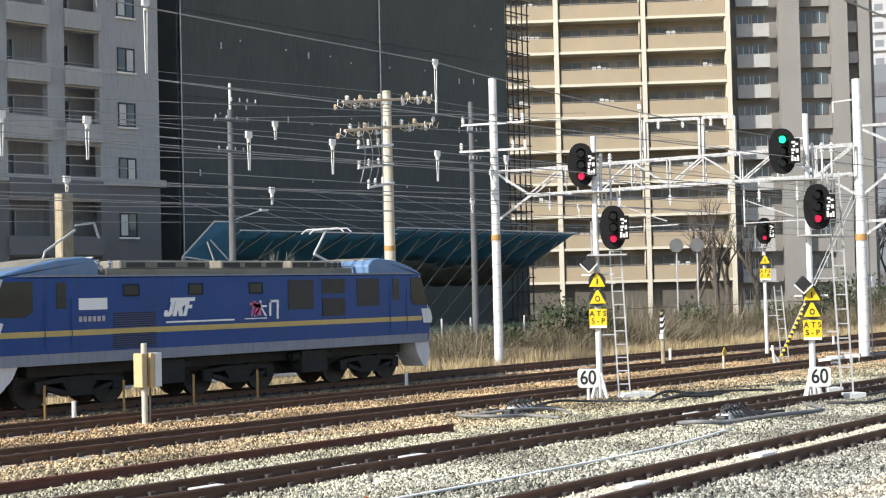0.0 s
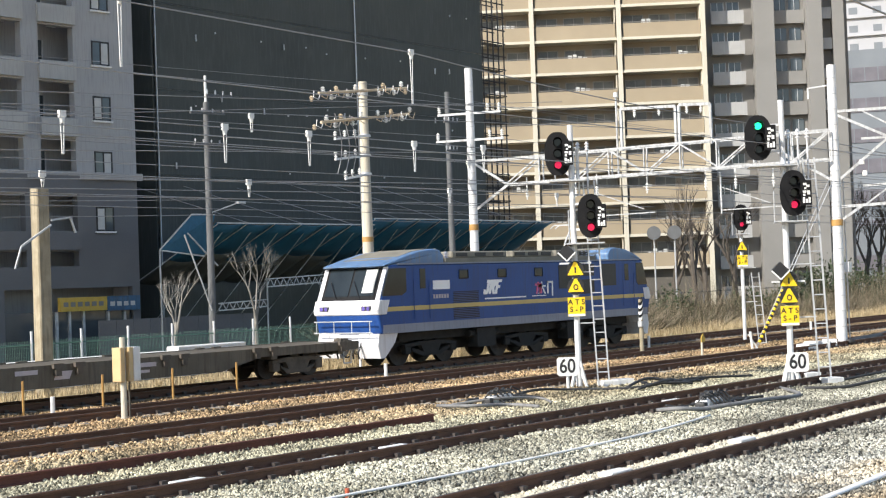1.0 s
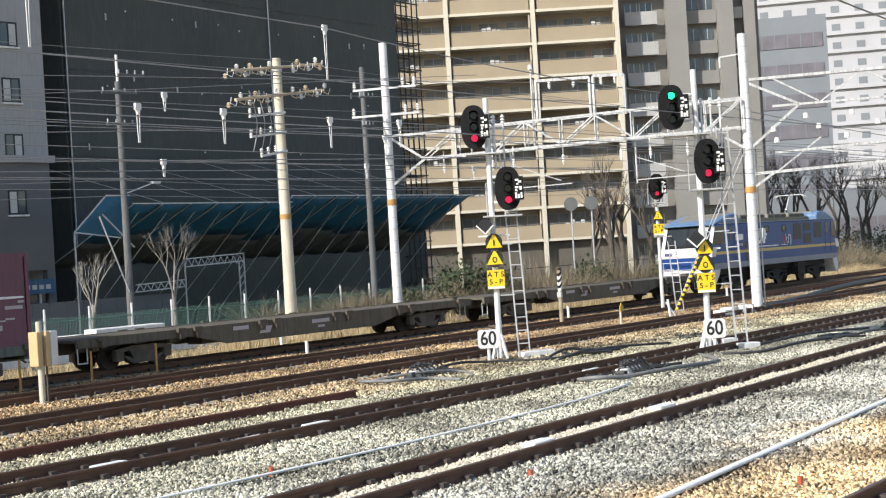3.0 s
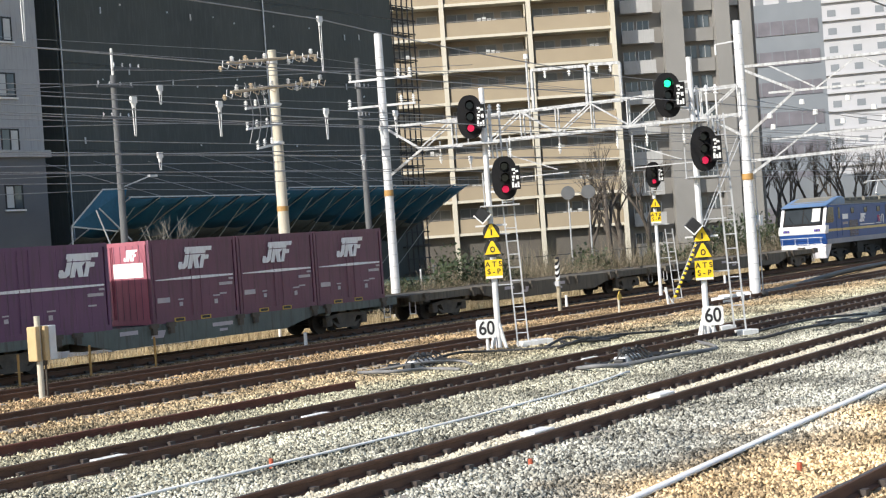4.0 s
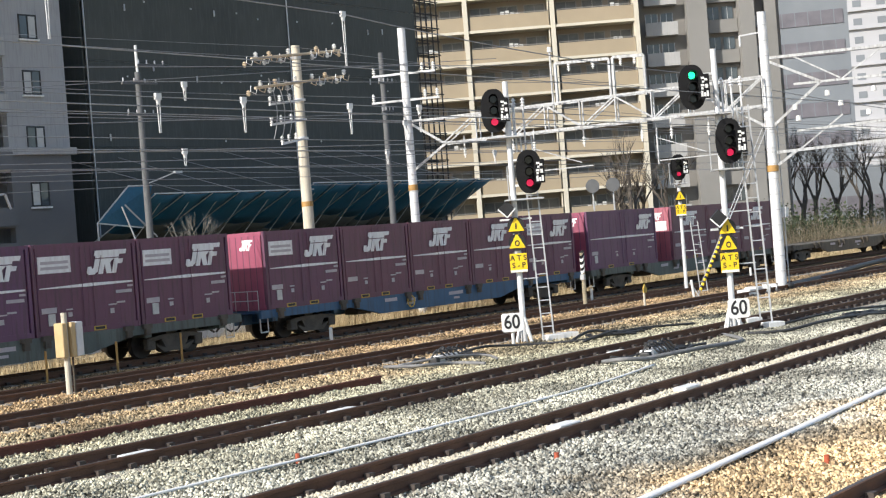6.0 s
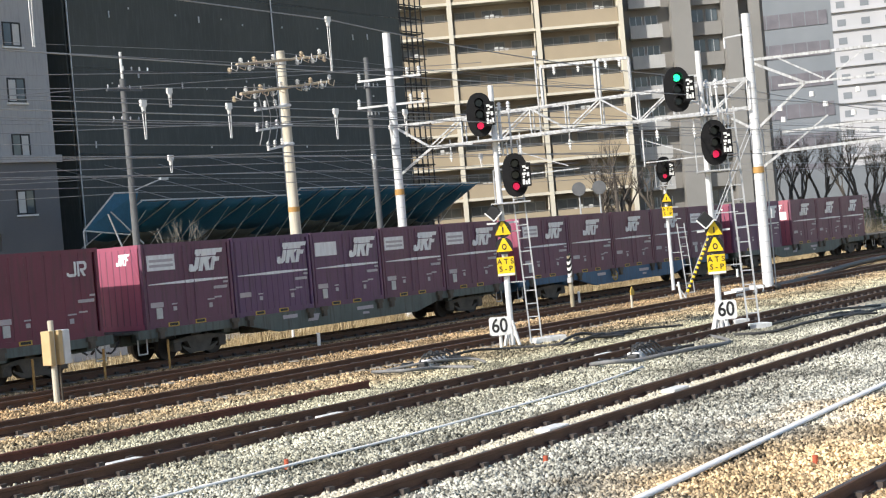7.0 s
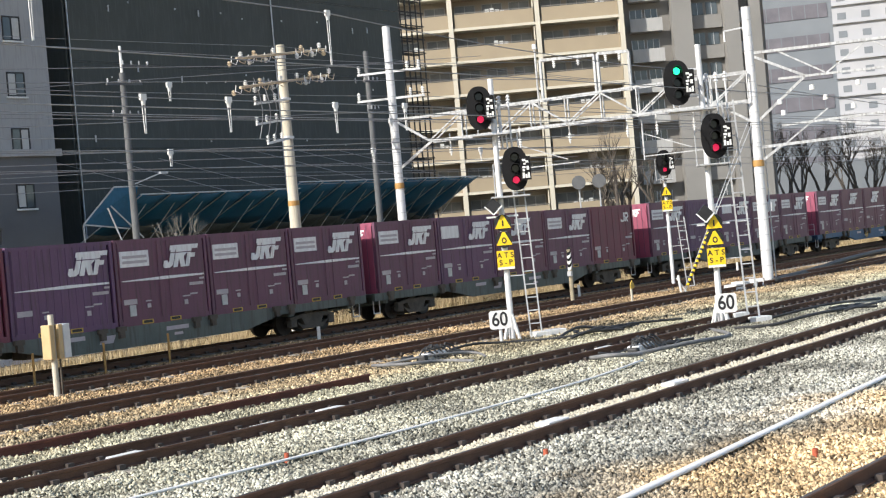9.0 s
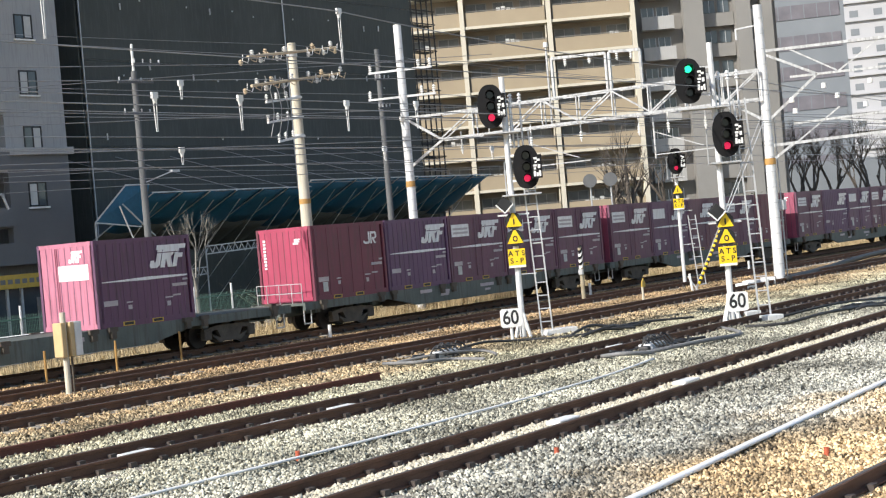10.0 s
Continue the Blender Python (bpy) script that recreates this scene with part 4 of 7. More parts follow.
def feeder_pole():
    """Slim white catenary pole beyond the main line, with two cross arms."""
    x, y = 51.3, 39.0
    t = thing("catenary_pole", pose(x, y, -0.35), "white tubular catenary pole with two cross arms", "pole", "catenary poles")
    bm = B()
    rod(bm, (0, 0, 0), (0, 0, 12.35), 0.20, 0.17, 18)
    s = part("shaft", bm, "silver", t, smooth=False)
    rings(s, 0.3, 12, 0.20, 0.17, 0.5)
    bm = B()
    rod(bm, (0, 0, 5.35), (0, 0, 5.6), 0.205, seg=18)
    part("orange_band", bm, "orange", s, "faded orange band")
    d = Vector((0.35, -0.94, 0))
    for z, w in ((10.40, 1.45), (9.25, 1.55)):
        bm = B()
        bar(bm, d * -w + Vector((0, 0, z)), d * (w * 0.95) + Vector((0, 0, z)), 0.09, 0.09)
        a = part("cross_arm", bm, "galv", t)
        for k in (-0.95, 0.55, 0.9):
            bm = B()
            p = d * (w * k)
            insulator(bm, p.x, p.y, z + 0.05, 0.34, 0.085)
            part("insulator", bm, "white", a)
    return t


def gantry_pole():
    x, y = 56.6, 24.8
    t = thing("catenary_pole", pose(x, y, -0.35), "thick white tubular catenary pole with orange band", "pole", "catenary poles")
    bm = B()
    rod(bm, (0, 0, 0), (0, 0, 11.3), 0.22, 0.175, 20)
    s = part("shaft", bm, "silver", t)
    rings(s, 0.2, 11, 0.22, 0.175, 0.62)
    bm = B()
    rod(bm, (0, 0, 4.85), (0, 0, 5.1), 0.235, seg=20)
    part("orange_band", bm, "orange", s, "faded orange band")
    bm = B()
    bar(bm, (0, 0, 10.5), (-0.35, 0.85, 10.42), 0.06, 0.06)
    bar(bm, (-0.35, 0.85, 10.42), (-0.35, 0.85, 10.0), 0.06, 0.06)
    part("bracket", bm, "galv", t)
    bm = B()
    rod(bm, (0.55, -0.1, 0), (0.5, -0.1, 6.8), 0.03, seg=6)
    part("conduit", bm, "galv", t)
    bm = B()
    box(bm, 0.25, 0.55, -0.3, -0.1, 3.0, 3.4)
    part("control_box", bm, "silver", t)
    bm = B()
    rod(bm, (0, 0, -0.1), (0, 0, 0.25), 0.42, 0.38, 18)
    part("footing", bm, "sleeper", t)
    return t


GA, GB = Vector((51.3, 39.0, 0)), Vector((56.6, 24.8, 0))


def g(s, z):
    p = GA.lerp(GB, s)
    return Vector((p.x, p.y, z))


def gantry():
    t = thing("catenary_gantry", Matrix(), "white lattice steel gantry over the tracks carrying catenary", "gantry")
    side = Vector((0.94, 0.35, 0)) * 0.35
    for o in (-1, 1):
        bm = B()
        bar(bm, g(0.105, 6.88) + side * o, g(0.99, 7.16) + side * o, 0.10, 0.10)
        part("lower_chord", bm, "lattice", t)
        bm = B()
        bar(bm, g(0.105, 7.97) + side * o, g(0.99, 8.34) + side * o, 0.08, 0.08)
        part("upper_chord", bm, "lattice", t)
        n = 9
        for i in range(n):
            a, b = 0.105 + 0.885 * i / n, 0.105 + 0.885 * (i + 1) / n
            za, zb = 6.88 + 0.28 * (a - 0.105) / 0.885, 7.97 + 0.37 * (b - 0.105) / 0.885
            bm = B()
            if i % 2:
                bar(bm, g(a, za + 1.09) + side * o, g(b, zb - 1.09) + side * o, 0.06, 0.06)
            else:
                bar(bm, g(a, za) + side * o, g(b, zb) + side * o, 0.06, 0.06)
            part("lattice_bar", bm, "lattice", t)
            bm = B()
            bar(bm, g(b, zb - 1.09) + side * o, g(b, zb) + side * o, 0.05, 0.05)
            part("lattice_post", bm, "lattice", t)
    for a, b in (((-0.0, 7.98), (0.105, 7.97)), ((0.0, 7.95), (0.105, 6.88)), ((0.0, 5.78), (0.105, 6.88)), ((0.86, 7.6), (0.995, 6.3))):
        bm = B()
        bar(bm, g(*a), g(*b), 0.10, 0.10)
        part("brace", bm, "lattice", t)
    # portal frames standing on the beam
    for a, b in ((0.435, 0.585), (0.595, 0.680)):
        bm = B()
        bar(bm, g(a, 8.1), g(a, 9.78), 0.10, 0.10)
        bar(bm, g(b, 8.1), g(b, 9.74), 0.10, 0.10)
        bar(bm, g(a, 9.78), g(b, 9.74), 0.12, 0.12)
        part("portal_frame", bm, "lattice", t)
        for k in (0.25, 0.7):
            bm = B()
            p = g(a + (b - a) * k, 9.4)
            insulator(bm, p.x, p.y, p.z, 0.34, 0.08)
            part("insulator", bm, "white", t)
    bm = B()
    rod(bm, g(0.422, 6.9), g(0.422, 10.3), 0.045, seg=8)
    part("mast", bm, "lattice", t)
    bm = B()
    rod(bm, g(0.422, 10.28), g(0.422, 10.48), 0.11, 0.09, seg=10)
    part("insulator", bm, "white", t)
    for s in (0.16, 0.30, 0.36, 0.50, 0.66, 0.74, 0.84, 0.92):
        bm = B()
        p = g(s, 6.75)
        rod(bm, p + Vector((0, 0, 0.4)), p - Vector((0, 0, 0.55)), 0.03, seg=6)
        insulator(bm, p.x, p.y, p.z - 0.5, 0.4, 0.08)
        part("hanger_insulator", bm, "white", t)
    # cantilevers that hold the wires over each track
    for s in (0.36, 0.70):
        bm = B()
        p = g(s, 6.9)
        q = g(s + 0.16, 5.4)
        bar(bm, p, g(s, 5.2), 0.06, 0.06)
        bar(bm, g(s, 5.35), q, 0.045, 0.045)
        bar(bm, g(s, 6.3), g(s + 0.13, 5.55), 0.04, 0.04)
        part("cantilever", bm, "lattice", t)
    return t


def gantry_beyond():
    """The lattice beam that goes on from the thick pole over the near tracks."""
    t = thing("catenary_gantry", Matrix(), "white lattice steel gantry beam over the near tracks", "gantry")
    end = 2.15
    for z0, z1, dz in ((9.07, 9.15, -1.15), (5.25, 5.75, 0.8)):
        bm = B()
        bar(bm, g(1.0, z0), g(end, z1), 0.11, 0.11)
        part("upper_chord", bm, "lattice", t)
        bm = B()
        bar(bm, g(1.07, z0 + dz), g(end, z1 + dz), 0.09, 0.09)
        part("lower_chord", bm, "lattice", t)
        n = 9
        for i in range(n):
            a, b = 1.07 + (end - 1.07) * i / n, 1.07 + (end - 1.07) * (i + 1) / n
            za, zb = (z0, z1 + dz) if i % 2 == 0 else (z0 + dz, z1)
            bm = B()
            bar(bm, g(a, za), g(b, zb), 0.06, 0.06)
            part("lattice_bar", bm, "lattice", t)
    for a, b in (((1.0, 6.2), (1.14, 7.93)), ((1.0, 9.0), (1.14, 7.93)), ((1.0, 4.6), (1.07, 5.3))):
        bm = B()
        bar(bm, g(*a), g(*b), 0.10, 0.10)
        part("brace", bm, "lattice", t)
    rg = random.Random(4)
    for i in range(9):
        s, z = 1.06 + 0.09 * (i % 5) + rg.uniform(0, 0.04), (6.9, 7.35, 6.45)[i % 3]
        bm = B()
        p = g(s, z)
        rod(bm, p, p + Vector((0, 0, 0.20)), 0.11, 0.09, seg=10)
        part("insulator", bm, "white", t)
    return t


feeder_pole()
gantry_pole()
gantry()
gantry_beyond()
p2 = thing("catenary_pole", pose(GB.x + (GB.x - GA.x) * 1.15, GB.y + (GB.y - GA.y) * 1.15, -0.3), "white tubular catenary pole", "pole", "catenary poles")
bm = B()
rod(bm, (0, 0, 0), (0, 0, 11.3), 0.24, 0.19, 18)
part("shaft", bm, "silver", p2)


M["armwood"] = surf("weathered_arm", (0.46, 0.36, 0.24), (0.66, 0.55, 0.40), 5, 0.85)


def utility_pole():
    """Concrete pole with wooden cross arms by the main line."""
    t = thing("utility_pole", pose(45.5, 40, -0.4), "pale concrete utility pole with weathered cross arms", "utility pole", "utility poles")
    bm = B()
    rod(bm, (0, 0, 0), (0, 0, 11.45), 0.26, 0.17, 20)
    s = part("shaft", bm, "conc", t)
    for z in (10.9, 9.9, 9.2, 8.4, 7.65):
        bm = B()
        rod(bm, (0, 0, z), (0, 0, z + 0.12), 0.205, seg=16)
        part("band", bm, "galv", s)
    bm = B()
    rod(bm, (0, 0, 4.95), (0, 0, 5.15), 0.235, seg=16)
    part("yellow_band", bm, "orange", s)
    u = Vector((1, 0.12, 0)).normalized()
    for a, b, z0, z1, n in ((-3.3, 2.95, 10.66, 11.44, 13), (-3.2, 3.0, 9.55, 10.35, 12)):
        bm = B()
        rod(bm, u * a + Vector((0, -0.22, z0)), u * b + Vector((0, -0.22, z1)), 0.060, 0.055, seg=10)
        arm = part("cross_arm", bm, "armwood", t, "weathered pale wooden cross arm")
        for i in range(n):
            k = a + (b - a) * (i + 0.3) / n
            if abs(k) < 0.3:
                continue
            bm = B()
            p = u * k
            z = z0 + (z1 - z0) * (k - a) / (b - a)
            insulator(bm, p.x, -0.22 + (0.12 if i % 3 == 0 else -0.05), z + (0.05 if i % 2 else -0.27), 0.22, 0.10)
            part("insulator", bm, "white" if i % 3 else "armwood", arm)
            bm = B()
            sweep(bm, [(p.x, -0.24, z + 0.12), (p.x - 0.1, -0.30, z - 0.12), (p.x + 0.16, -0.32, z - 0.20), (p.x + 0.34, -0.26, z + 0.05)], 0.018, 6)
            part("tie_wire", bm, "armwood" if i % 2 else "white", arm)
    for z, w in ((9.25, 2.0), (8.45, 2.0), (7.7, 1.45)):
        bm = B()
        bar(bm, (0.1, -0.2, z), (-w, -0.2, z - 0.25), 0.09, 0.09)
        arm = part("side_arm", bm, "white", t, "white side arm")
        for k in (0.4, 0.7, 0.98):
            bm = B()
            insulator(bm, -w * k, -0.2, z - 0.25 * k + 0.03, 0.28, 0.08)
            part("insulator", bm, "white", arm)
    for k in (-2.05, -1.6, -1.2):
        bm = B()
        sweep(bm, [(k + 0.35 * math.sin(q * 0.375), -0.3, 10.0 - 0.3 * q) for q in range(9)], 0.02, 6)
        part("jumper_wire", bm, "wire", t)
    return t


utility_pole()


def grey_pole(x, y, h, r, arms, label):
    t = thing("utility_pole", pose(x, y, -0.6), label, "utility pole", "utility poles")
    bm = B()
    rod(bm, (0, 0, 0), (0, 0, h), r, r * 0.72, 14)
    part("shaft", bm, "concgrey", t)
    for z, a, b in arms:
        bm = B()
        bar(bm, (a, -0.15, z), (b, -0.15, z + 0.06), 0.08, 0.09)
        arm = part("cross_arm", bm, "concgrey", t)
        for k in (0.04, 0.35, 0.65, 0.96):
            bm = B()
            insulator(bm, a + (b - a) * k, -0.15, z + 0.05, 0.20, 0.05)
            part("insulator", bm, "galv", arm)
    return t


d = grey_pole(46.15, 50, 11.9, 0.18, [(12.2, -0.1, 1.5), (11.35, -1.1, 1.0), (9.95, -0.9, 0.7)], "dark grey concrete street utility pole")
bm = B()
rod(bm, (0, 0, 11.9), (0, 0, 13.1), 0.06, seg=8)
part("top_pin", bm, "white", d)
bm = B()
bar(bm, (0, -0.1, 6.9), (1.3, -0.5, 7.35), 0.05, 0.05)
box(bm, 1.25, 1.7, -0.6, -0.4, 7.32, 7.42)
part("street_light", bm, "galv", d, "arm with a small street light")
bm = B()
bar(bm, (-0.1, -0.1, 2.5), (-1.6, -0.1, 5.9), 0.05, 0.05)
part("stay", bm, "galv", d)
grey_pole(57.4, 45, 12.7, 0.17, [(11.2, -0.5, 0.6), (9.8, -0.4, 0.5)], "slender grey concrete utility pole")

t = thing("old_post", pose(29.6, 40, -0.5), "square tan concrete post with a steel bracket", "post")
bm = B()
box(bm, -0.24, 0.24, -0.2, 0.2, 0, 6.8)
soften(bm, 0.04, 1)
M["oldconc"] = surf("stained_old_concrete", (0.24, 0.20, 0.13), (0.46, 0.40, 0.29), 2.2, 0.9, 0, 0.004, dirt=(0.12, 0.10, 0.07), dirt_amount=0.7)
part("shaft", bm, "oldconc", t)
bm = B()
bar(bm, (0.2, -0.3, 5.6), (-1.0, -0.35, 4.9), 0.06, 0.06)
bar(bm, (-1.0, -0.35, 4.9), (-1.25, -0.35, 4.2), 0.05, 0.05)
bar(bm, (0.2, -0.3, 5.75), (0.95, -0.3, 5.85), 0.06, 0.06)
bar(bm, (0.95, -0.3, 5.85), (1.15, -0.3, 5.35), 0.06, 0.06)
part("bracket", bm, "galv", t)


def wire(pts, r, name, sag=0.0, label="thin grey overhead wire span"):
    bm = B()
    n = 10
    line = [Vector(pts[0])]
    for a, b in zip(pts, pts[1:]):
        a, b = Vector(a), Vector(b)
        for i in range(1, n + 1):
            k = i / n
            line.append(a.lerp(b, k) - Vector((0, 0, 4 * sag * k * (1 - k))))
    sweep(bm, line, r * 1.25, 6)
    return tagged(part(name, bm, "wire"), label, "wire", "overhead wires")


def span(y, z, r=0.008, name="overhead_wire", sag=0.0, x0=-10, x1=56, slope=0.0, label="thin grey overhead wire span"):
    return wire([(x0, y, z + slope * (x0 - 54)), (x1, y, z), (x1 + 60, y + slope, z)], r, name, sag, label)


for y, zc, zm, zf in ((33.9, 5.30, 6.25, 7.25), (29.3, 5.25, 6.15, 7.15), (24.4, 5.25, 6.15, 7.1), (17.5, 5.25, 6.2, 7.3)):
    span(y, zc, 0.009, "contact_wire", label="copper contact wire over the track")
    span(y, zm, 0.009, "messenger_wire", 0.10, label="messenger wire over the track")
    if y > 28:
        span(y, zf, 0.012, "feeder_wire", 0.0, label="thick feeder wire over the track")
for y, z, r, s in ((37.9, 10.35, 0.009, 0.4), (40.1, 9.25, 0.010, 0.4), (39.3, 8.1, 0.012, 0.3)):
    span(y, z, r, "feeder_wire", s)
wire([(-20, 29.0, 11.4), (35.6, 29.3, 9.95), (60, 30.5, 9.4), (110, 33, 8.6)], 0.016, "feeder_wire", 0.2, "thick sloping feeder wire")
for k, (a, z) in enumerate(((-2.5, 10.95),)):
    wire([(-10 + a * 0.2, 40.2 + a * 0.1, z - 0.6), (45.5 + a * 0.05, 39.8, z), (110, 41 + a * 0.1, z - 0.5)], 0.007, "service_wire", 0.3)
for y, z, s in ((50, 6.9, 0.4), (49.8, 6.2, 0.3)):
    wire([(-10, y, z - 0.2), (46.1, y, z), (100, y + 1, z + 0.3)], 0.012, "street_cable", s, "grey sagging cable over the street")
for y, z in ((9.0, 9.1), (9.6, 8.8), (12.2, 8.7), (12.8, 8.4), (8.4, 9.3)):
    wire([(-5, y, z + 2.0), (62, y + 2, z)], 0.020, "feeder_wire", 0.25, "dark feeder wire over the near tracks")

for a, b in (((23.09, 33.9, 7.97), (46.59, 33.9, 8.86)), ((24.86, 36.5, 8.73), (49.0, 36.5, 9.95)), ((23.07, 33.9, 6.72), (45.45, 33.9, 7.66)),
             ((19.92, 29.3, 5.55), (40.25, 29.3, 6.0)), ((23.05, 33.9, 5.73), (46.83, 33.9, 6.1)), ((24.48, 36.0, 5.72), (47.6, 36.0, 5.9)), ((26.2, 38.5, 8.25), (45.9, 38.5, 9.95))):
    a, b = Vector(a), Vector(b)
    wire([a - (b - a) * 1.2, a, b, b + (b - a) * 0.6], 0.011, "feeder_wire", 0.0, "taut grey feeder wire above the tracks")

# hangers: an insulator head with two thin rods
for x, y, z0, z1 in ((35.65, 29.3, 9.99, 8.35), (24.25, 29.3, 10.3, 8.47), (22.4, 29.3, 7.2, 6.2), (27.7, 29.3, 7.2, 6.2), (30.95, 29.3, 7.2, 6.25), (35.65, 29.3, 7.15, 6.25), (20.0, 29.3, 7.15, 6.15),
                     (39.2, 29.3, 7.2, 6.35), (33.2, 33.9, 8.30, 7.75), (44.4, 33.9, 7.3, 6.4), (33.0, 33.9, 6.2, 5.7), (25.2, 33.9, 6.2, 5.8), (43.2, 33.9, 6.2, 5.7), (50.2, 33.9, 6.2, 5.7)):
    h = thing("wire_hanger", pose(x, y, z1), "white insulated hanger on the overhead wire", "wire hanger", "wire hangers")
    bm = B()
    L_ = z0 - z1
    box(bm, -0.10, 0.10, -0.04, 0.04, L_ - 0.12, L_ + 0.05)
    rod(bm, (0, 0, L_ - 0.25), (0, 0, L_ - 0.1), 0.05, 0.07, seg=8)
    part("insulator", bm, "white", h)
    for k in (-1, 1):
        bm = B()
        rod(bm, (k * 0.055, 0, L_ - 0.15), (k * 0.025, 0, 0), 0.014, seg=6)
        part("rod", bm, "white", h)


# ---- signals ----
def words(text, size, m, material, parent, name="lettering"):
    """Built-in lettering as a thin mesh, reading along local x."""
    cu = bpy.data.curves.new(name, "FONT")
    cu.body, cu.size, cu.align_x, cu.align_y, cu.extrude, cu.offset = text, size, "CENTER", "CENTER", 0.002, 0.018 * size
    tmp = bpy.data.objects.new(name, cu)
    scene.collection.objects.link(tmp)
    me = bpy.data.meshes.new_from_object(tmp.evaluated_get(bpy.context.evaluated_depsgraph_get()))
    bpy.data.objects.remove(tmp)
    me.transform(m)
    me.materials.append(M[material])
    ob = new(name, me)
    ob.parent = parent
    return ob


def plate_outline(bm, pts, y0, y1):
    prism(bm, pts, y0, y1)


def signal_head(parent, x, z, lit, s=1.0):
    """Oval hooded three-lamp head facing local -y."""
    pts = []
    for i in range(28):
        a = 2 * math.pi * i / 28
        pts.append((x + 0.36 * s * math.copysign(abs(math.cos(a)) ** 0.8, math.cos(a)), z + 0.60 * s * math.copysign(abs(math.sin(a)) ** 0.9, math.sin(a))))
    bm = B()
    prism(bm, pts, -0.30, -0.27)
    h = part("backboard", bm, "signalblack", parent, "black oval signal backboard")
    bm = B()
    box(bm, x - 0.16 * s, x + 0.16 * s, -0.27, -0.02, z - 0.5 * s, z + 0.5 * s)
    part("case", bm, "signalblack", h)
    for i, q in enumerate((0.31, 0.0, -0.31)):
        bm = B()
        n = 14
        c = Vector((x, -0.30, z + q * s))
        r = 0.135 * s
        edge = []
        for k in range(n + 1):
            ang = math.pi * (-0.15 + 1.3 * k / n)
            edge.append([bm.verts.new(c + Vector((r * math.cos(ang), yy, r * math.sin(ang)))) for yy in (0, -0.30)])
        for (p, q_), (u, w) in zip(edge, edge[1:]):
            bm.faces.new((p, u, w, q_))
        sh = part("hood", bm, "signalblack", h)
        so = sh.modifiers.new("thickness", "SOLIDIFY")
        so.thickness = 0.012
        bm = B()
        rod(bm, c, c + Vector((0, -0.02, 0)), 0.095 * s, seg=16)
        part("lens", bm, {(0, 1): "green", (2, 2): "red"}.get((i, lit), "glass"), h)
    for q in (-0.35, 0.35):
        bm = B()
        bar(bm, (x, -0.1, z + q * s), (0, 0, z + q * s), 0.06, 0.06)
        part("bracket", bm, "silver", h)
    return h


def plaque(parent, x, z, s=1.0):
    """Black route plate beside the head, its small white marks as bars."""
    bm = B()
    box(bm, x - 0.12 * s, x + 0.12 * s, -0.62, -0.60, z - 0.28 * s, z + 0.28 * s)
    p = part("route_plate", bm, "signalblack", parent)
    for u, q, w, h in ((-0.03, 0.19, 0.08, 0.05), (0.04, 0.15, 0.07, 0.05), (-0.02, 0.10, 0.05, 0.04), (-0.04, 0.02, 0.08, 0.05), (0.05, 0.0, 0.06, 0.09), (-0.05, -0.05, 0.05, 0.05), (-0.06, -0.17, 0.05, 0.13), (0.005, -0.19, 0.05, 0.09), (0.065, -0.17, 0.045, 0.13)):
        bm = B()
        box(bm, x + (u - w / 2) * s, x + (u + w / 2) * s, -0.627, -0.618, z + (q - h / 2) * s, z + (q + h / 2) * s)
        part("text_bar", bm, "white", p)


def tri_sign(parent, z, mark, s=1.0, y=-0.16):
    """Yellow triangle on a black round plate."""
    bm = B()
    rod(bm, (0, y + 0.02, z), (0, y, z), 0.235 * s, seg=24)
    b = part("sign_back", bm, "black", parent)
    bm = B()
    prism(bm, [(-0.22 * s, z - 0.15 * s), (0.22 * s, z - 0.15 * s), (0.03 * s, z + 0.215 * s), (-0.03 * s, z + 0.215 * s)], y - 0.02, y - 0.004)
    tr = part("triangle", bm, "yellow", b, "yellow triangular plate")
    bm = B()
    if mark == "I":
        box(bm, -0.02 * s, 0.02 * s, y - 0.026, y - 0.018, z - 0.09 * s, z + 0.07 * s)
    else:
        n = 16
        rim = [[bm.verts.new((r * 0.8 * s * math.cos(6.28319 * i / n), yy, z - 0.02 * s + r * s * math.sin(6.28319 * i / n))) for r, yy in ((0.05, y - 0.018), (0.05, y - 0.026), (0.085, y - 0.026), (0.085, y - 0.018))] for i in range(n)]
        for i in range(n):
            for k in range(4):
                bm.faces.new((rim[i][k], rim[i][(k + 1) % 4], rim[(i + 1) % n][(k + 1) % 4], rim[(i + 1) % n][k]))
    part("sign_mark", bm, "black", tr)


def ladder(parent, x, y, z0, z1, lean, w=0.30):
    """Steel ladder whose rungs are parts."""
    l = None
    bm = B()
    for k in (-1, 1):
        bar(bm, (x + k * w / 2 + lean, y, z0), (x + k * w / 2, y, z1), 0.06, 0.04)
    l = part("ladder", bm, "galv", parent, "galvanised access ladder")
    n = int((z1 - z0) / 0.36)
    for i in range(n):
        q = (i + 0.5) / n
        xx = x + lean * (1 - q)
        bm = B()
        rod(bm, (xx - w / 2, y, z0 + (z1 - z0) * q), (xx + w / 2, y, z0 + (z1 - z0) * q), 0.018, seg=6)
        part("rung", bm, "galv", l)
    return l


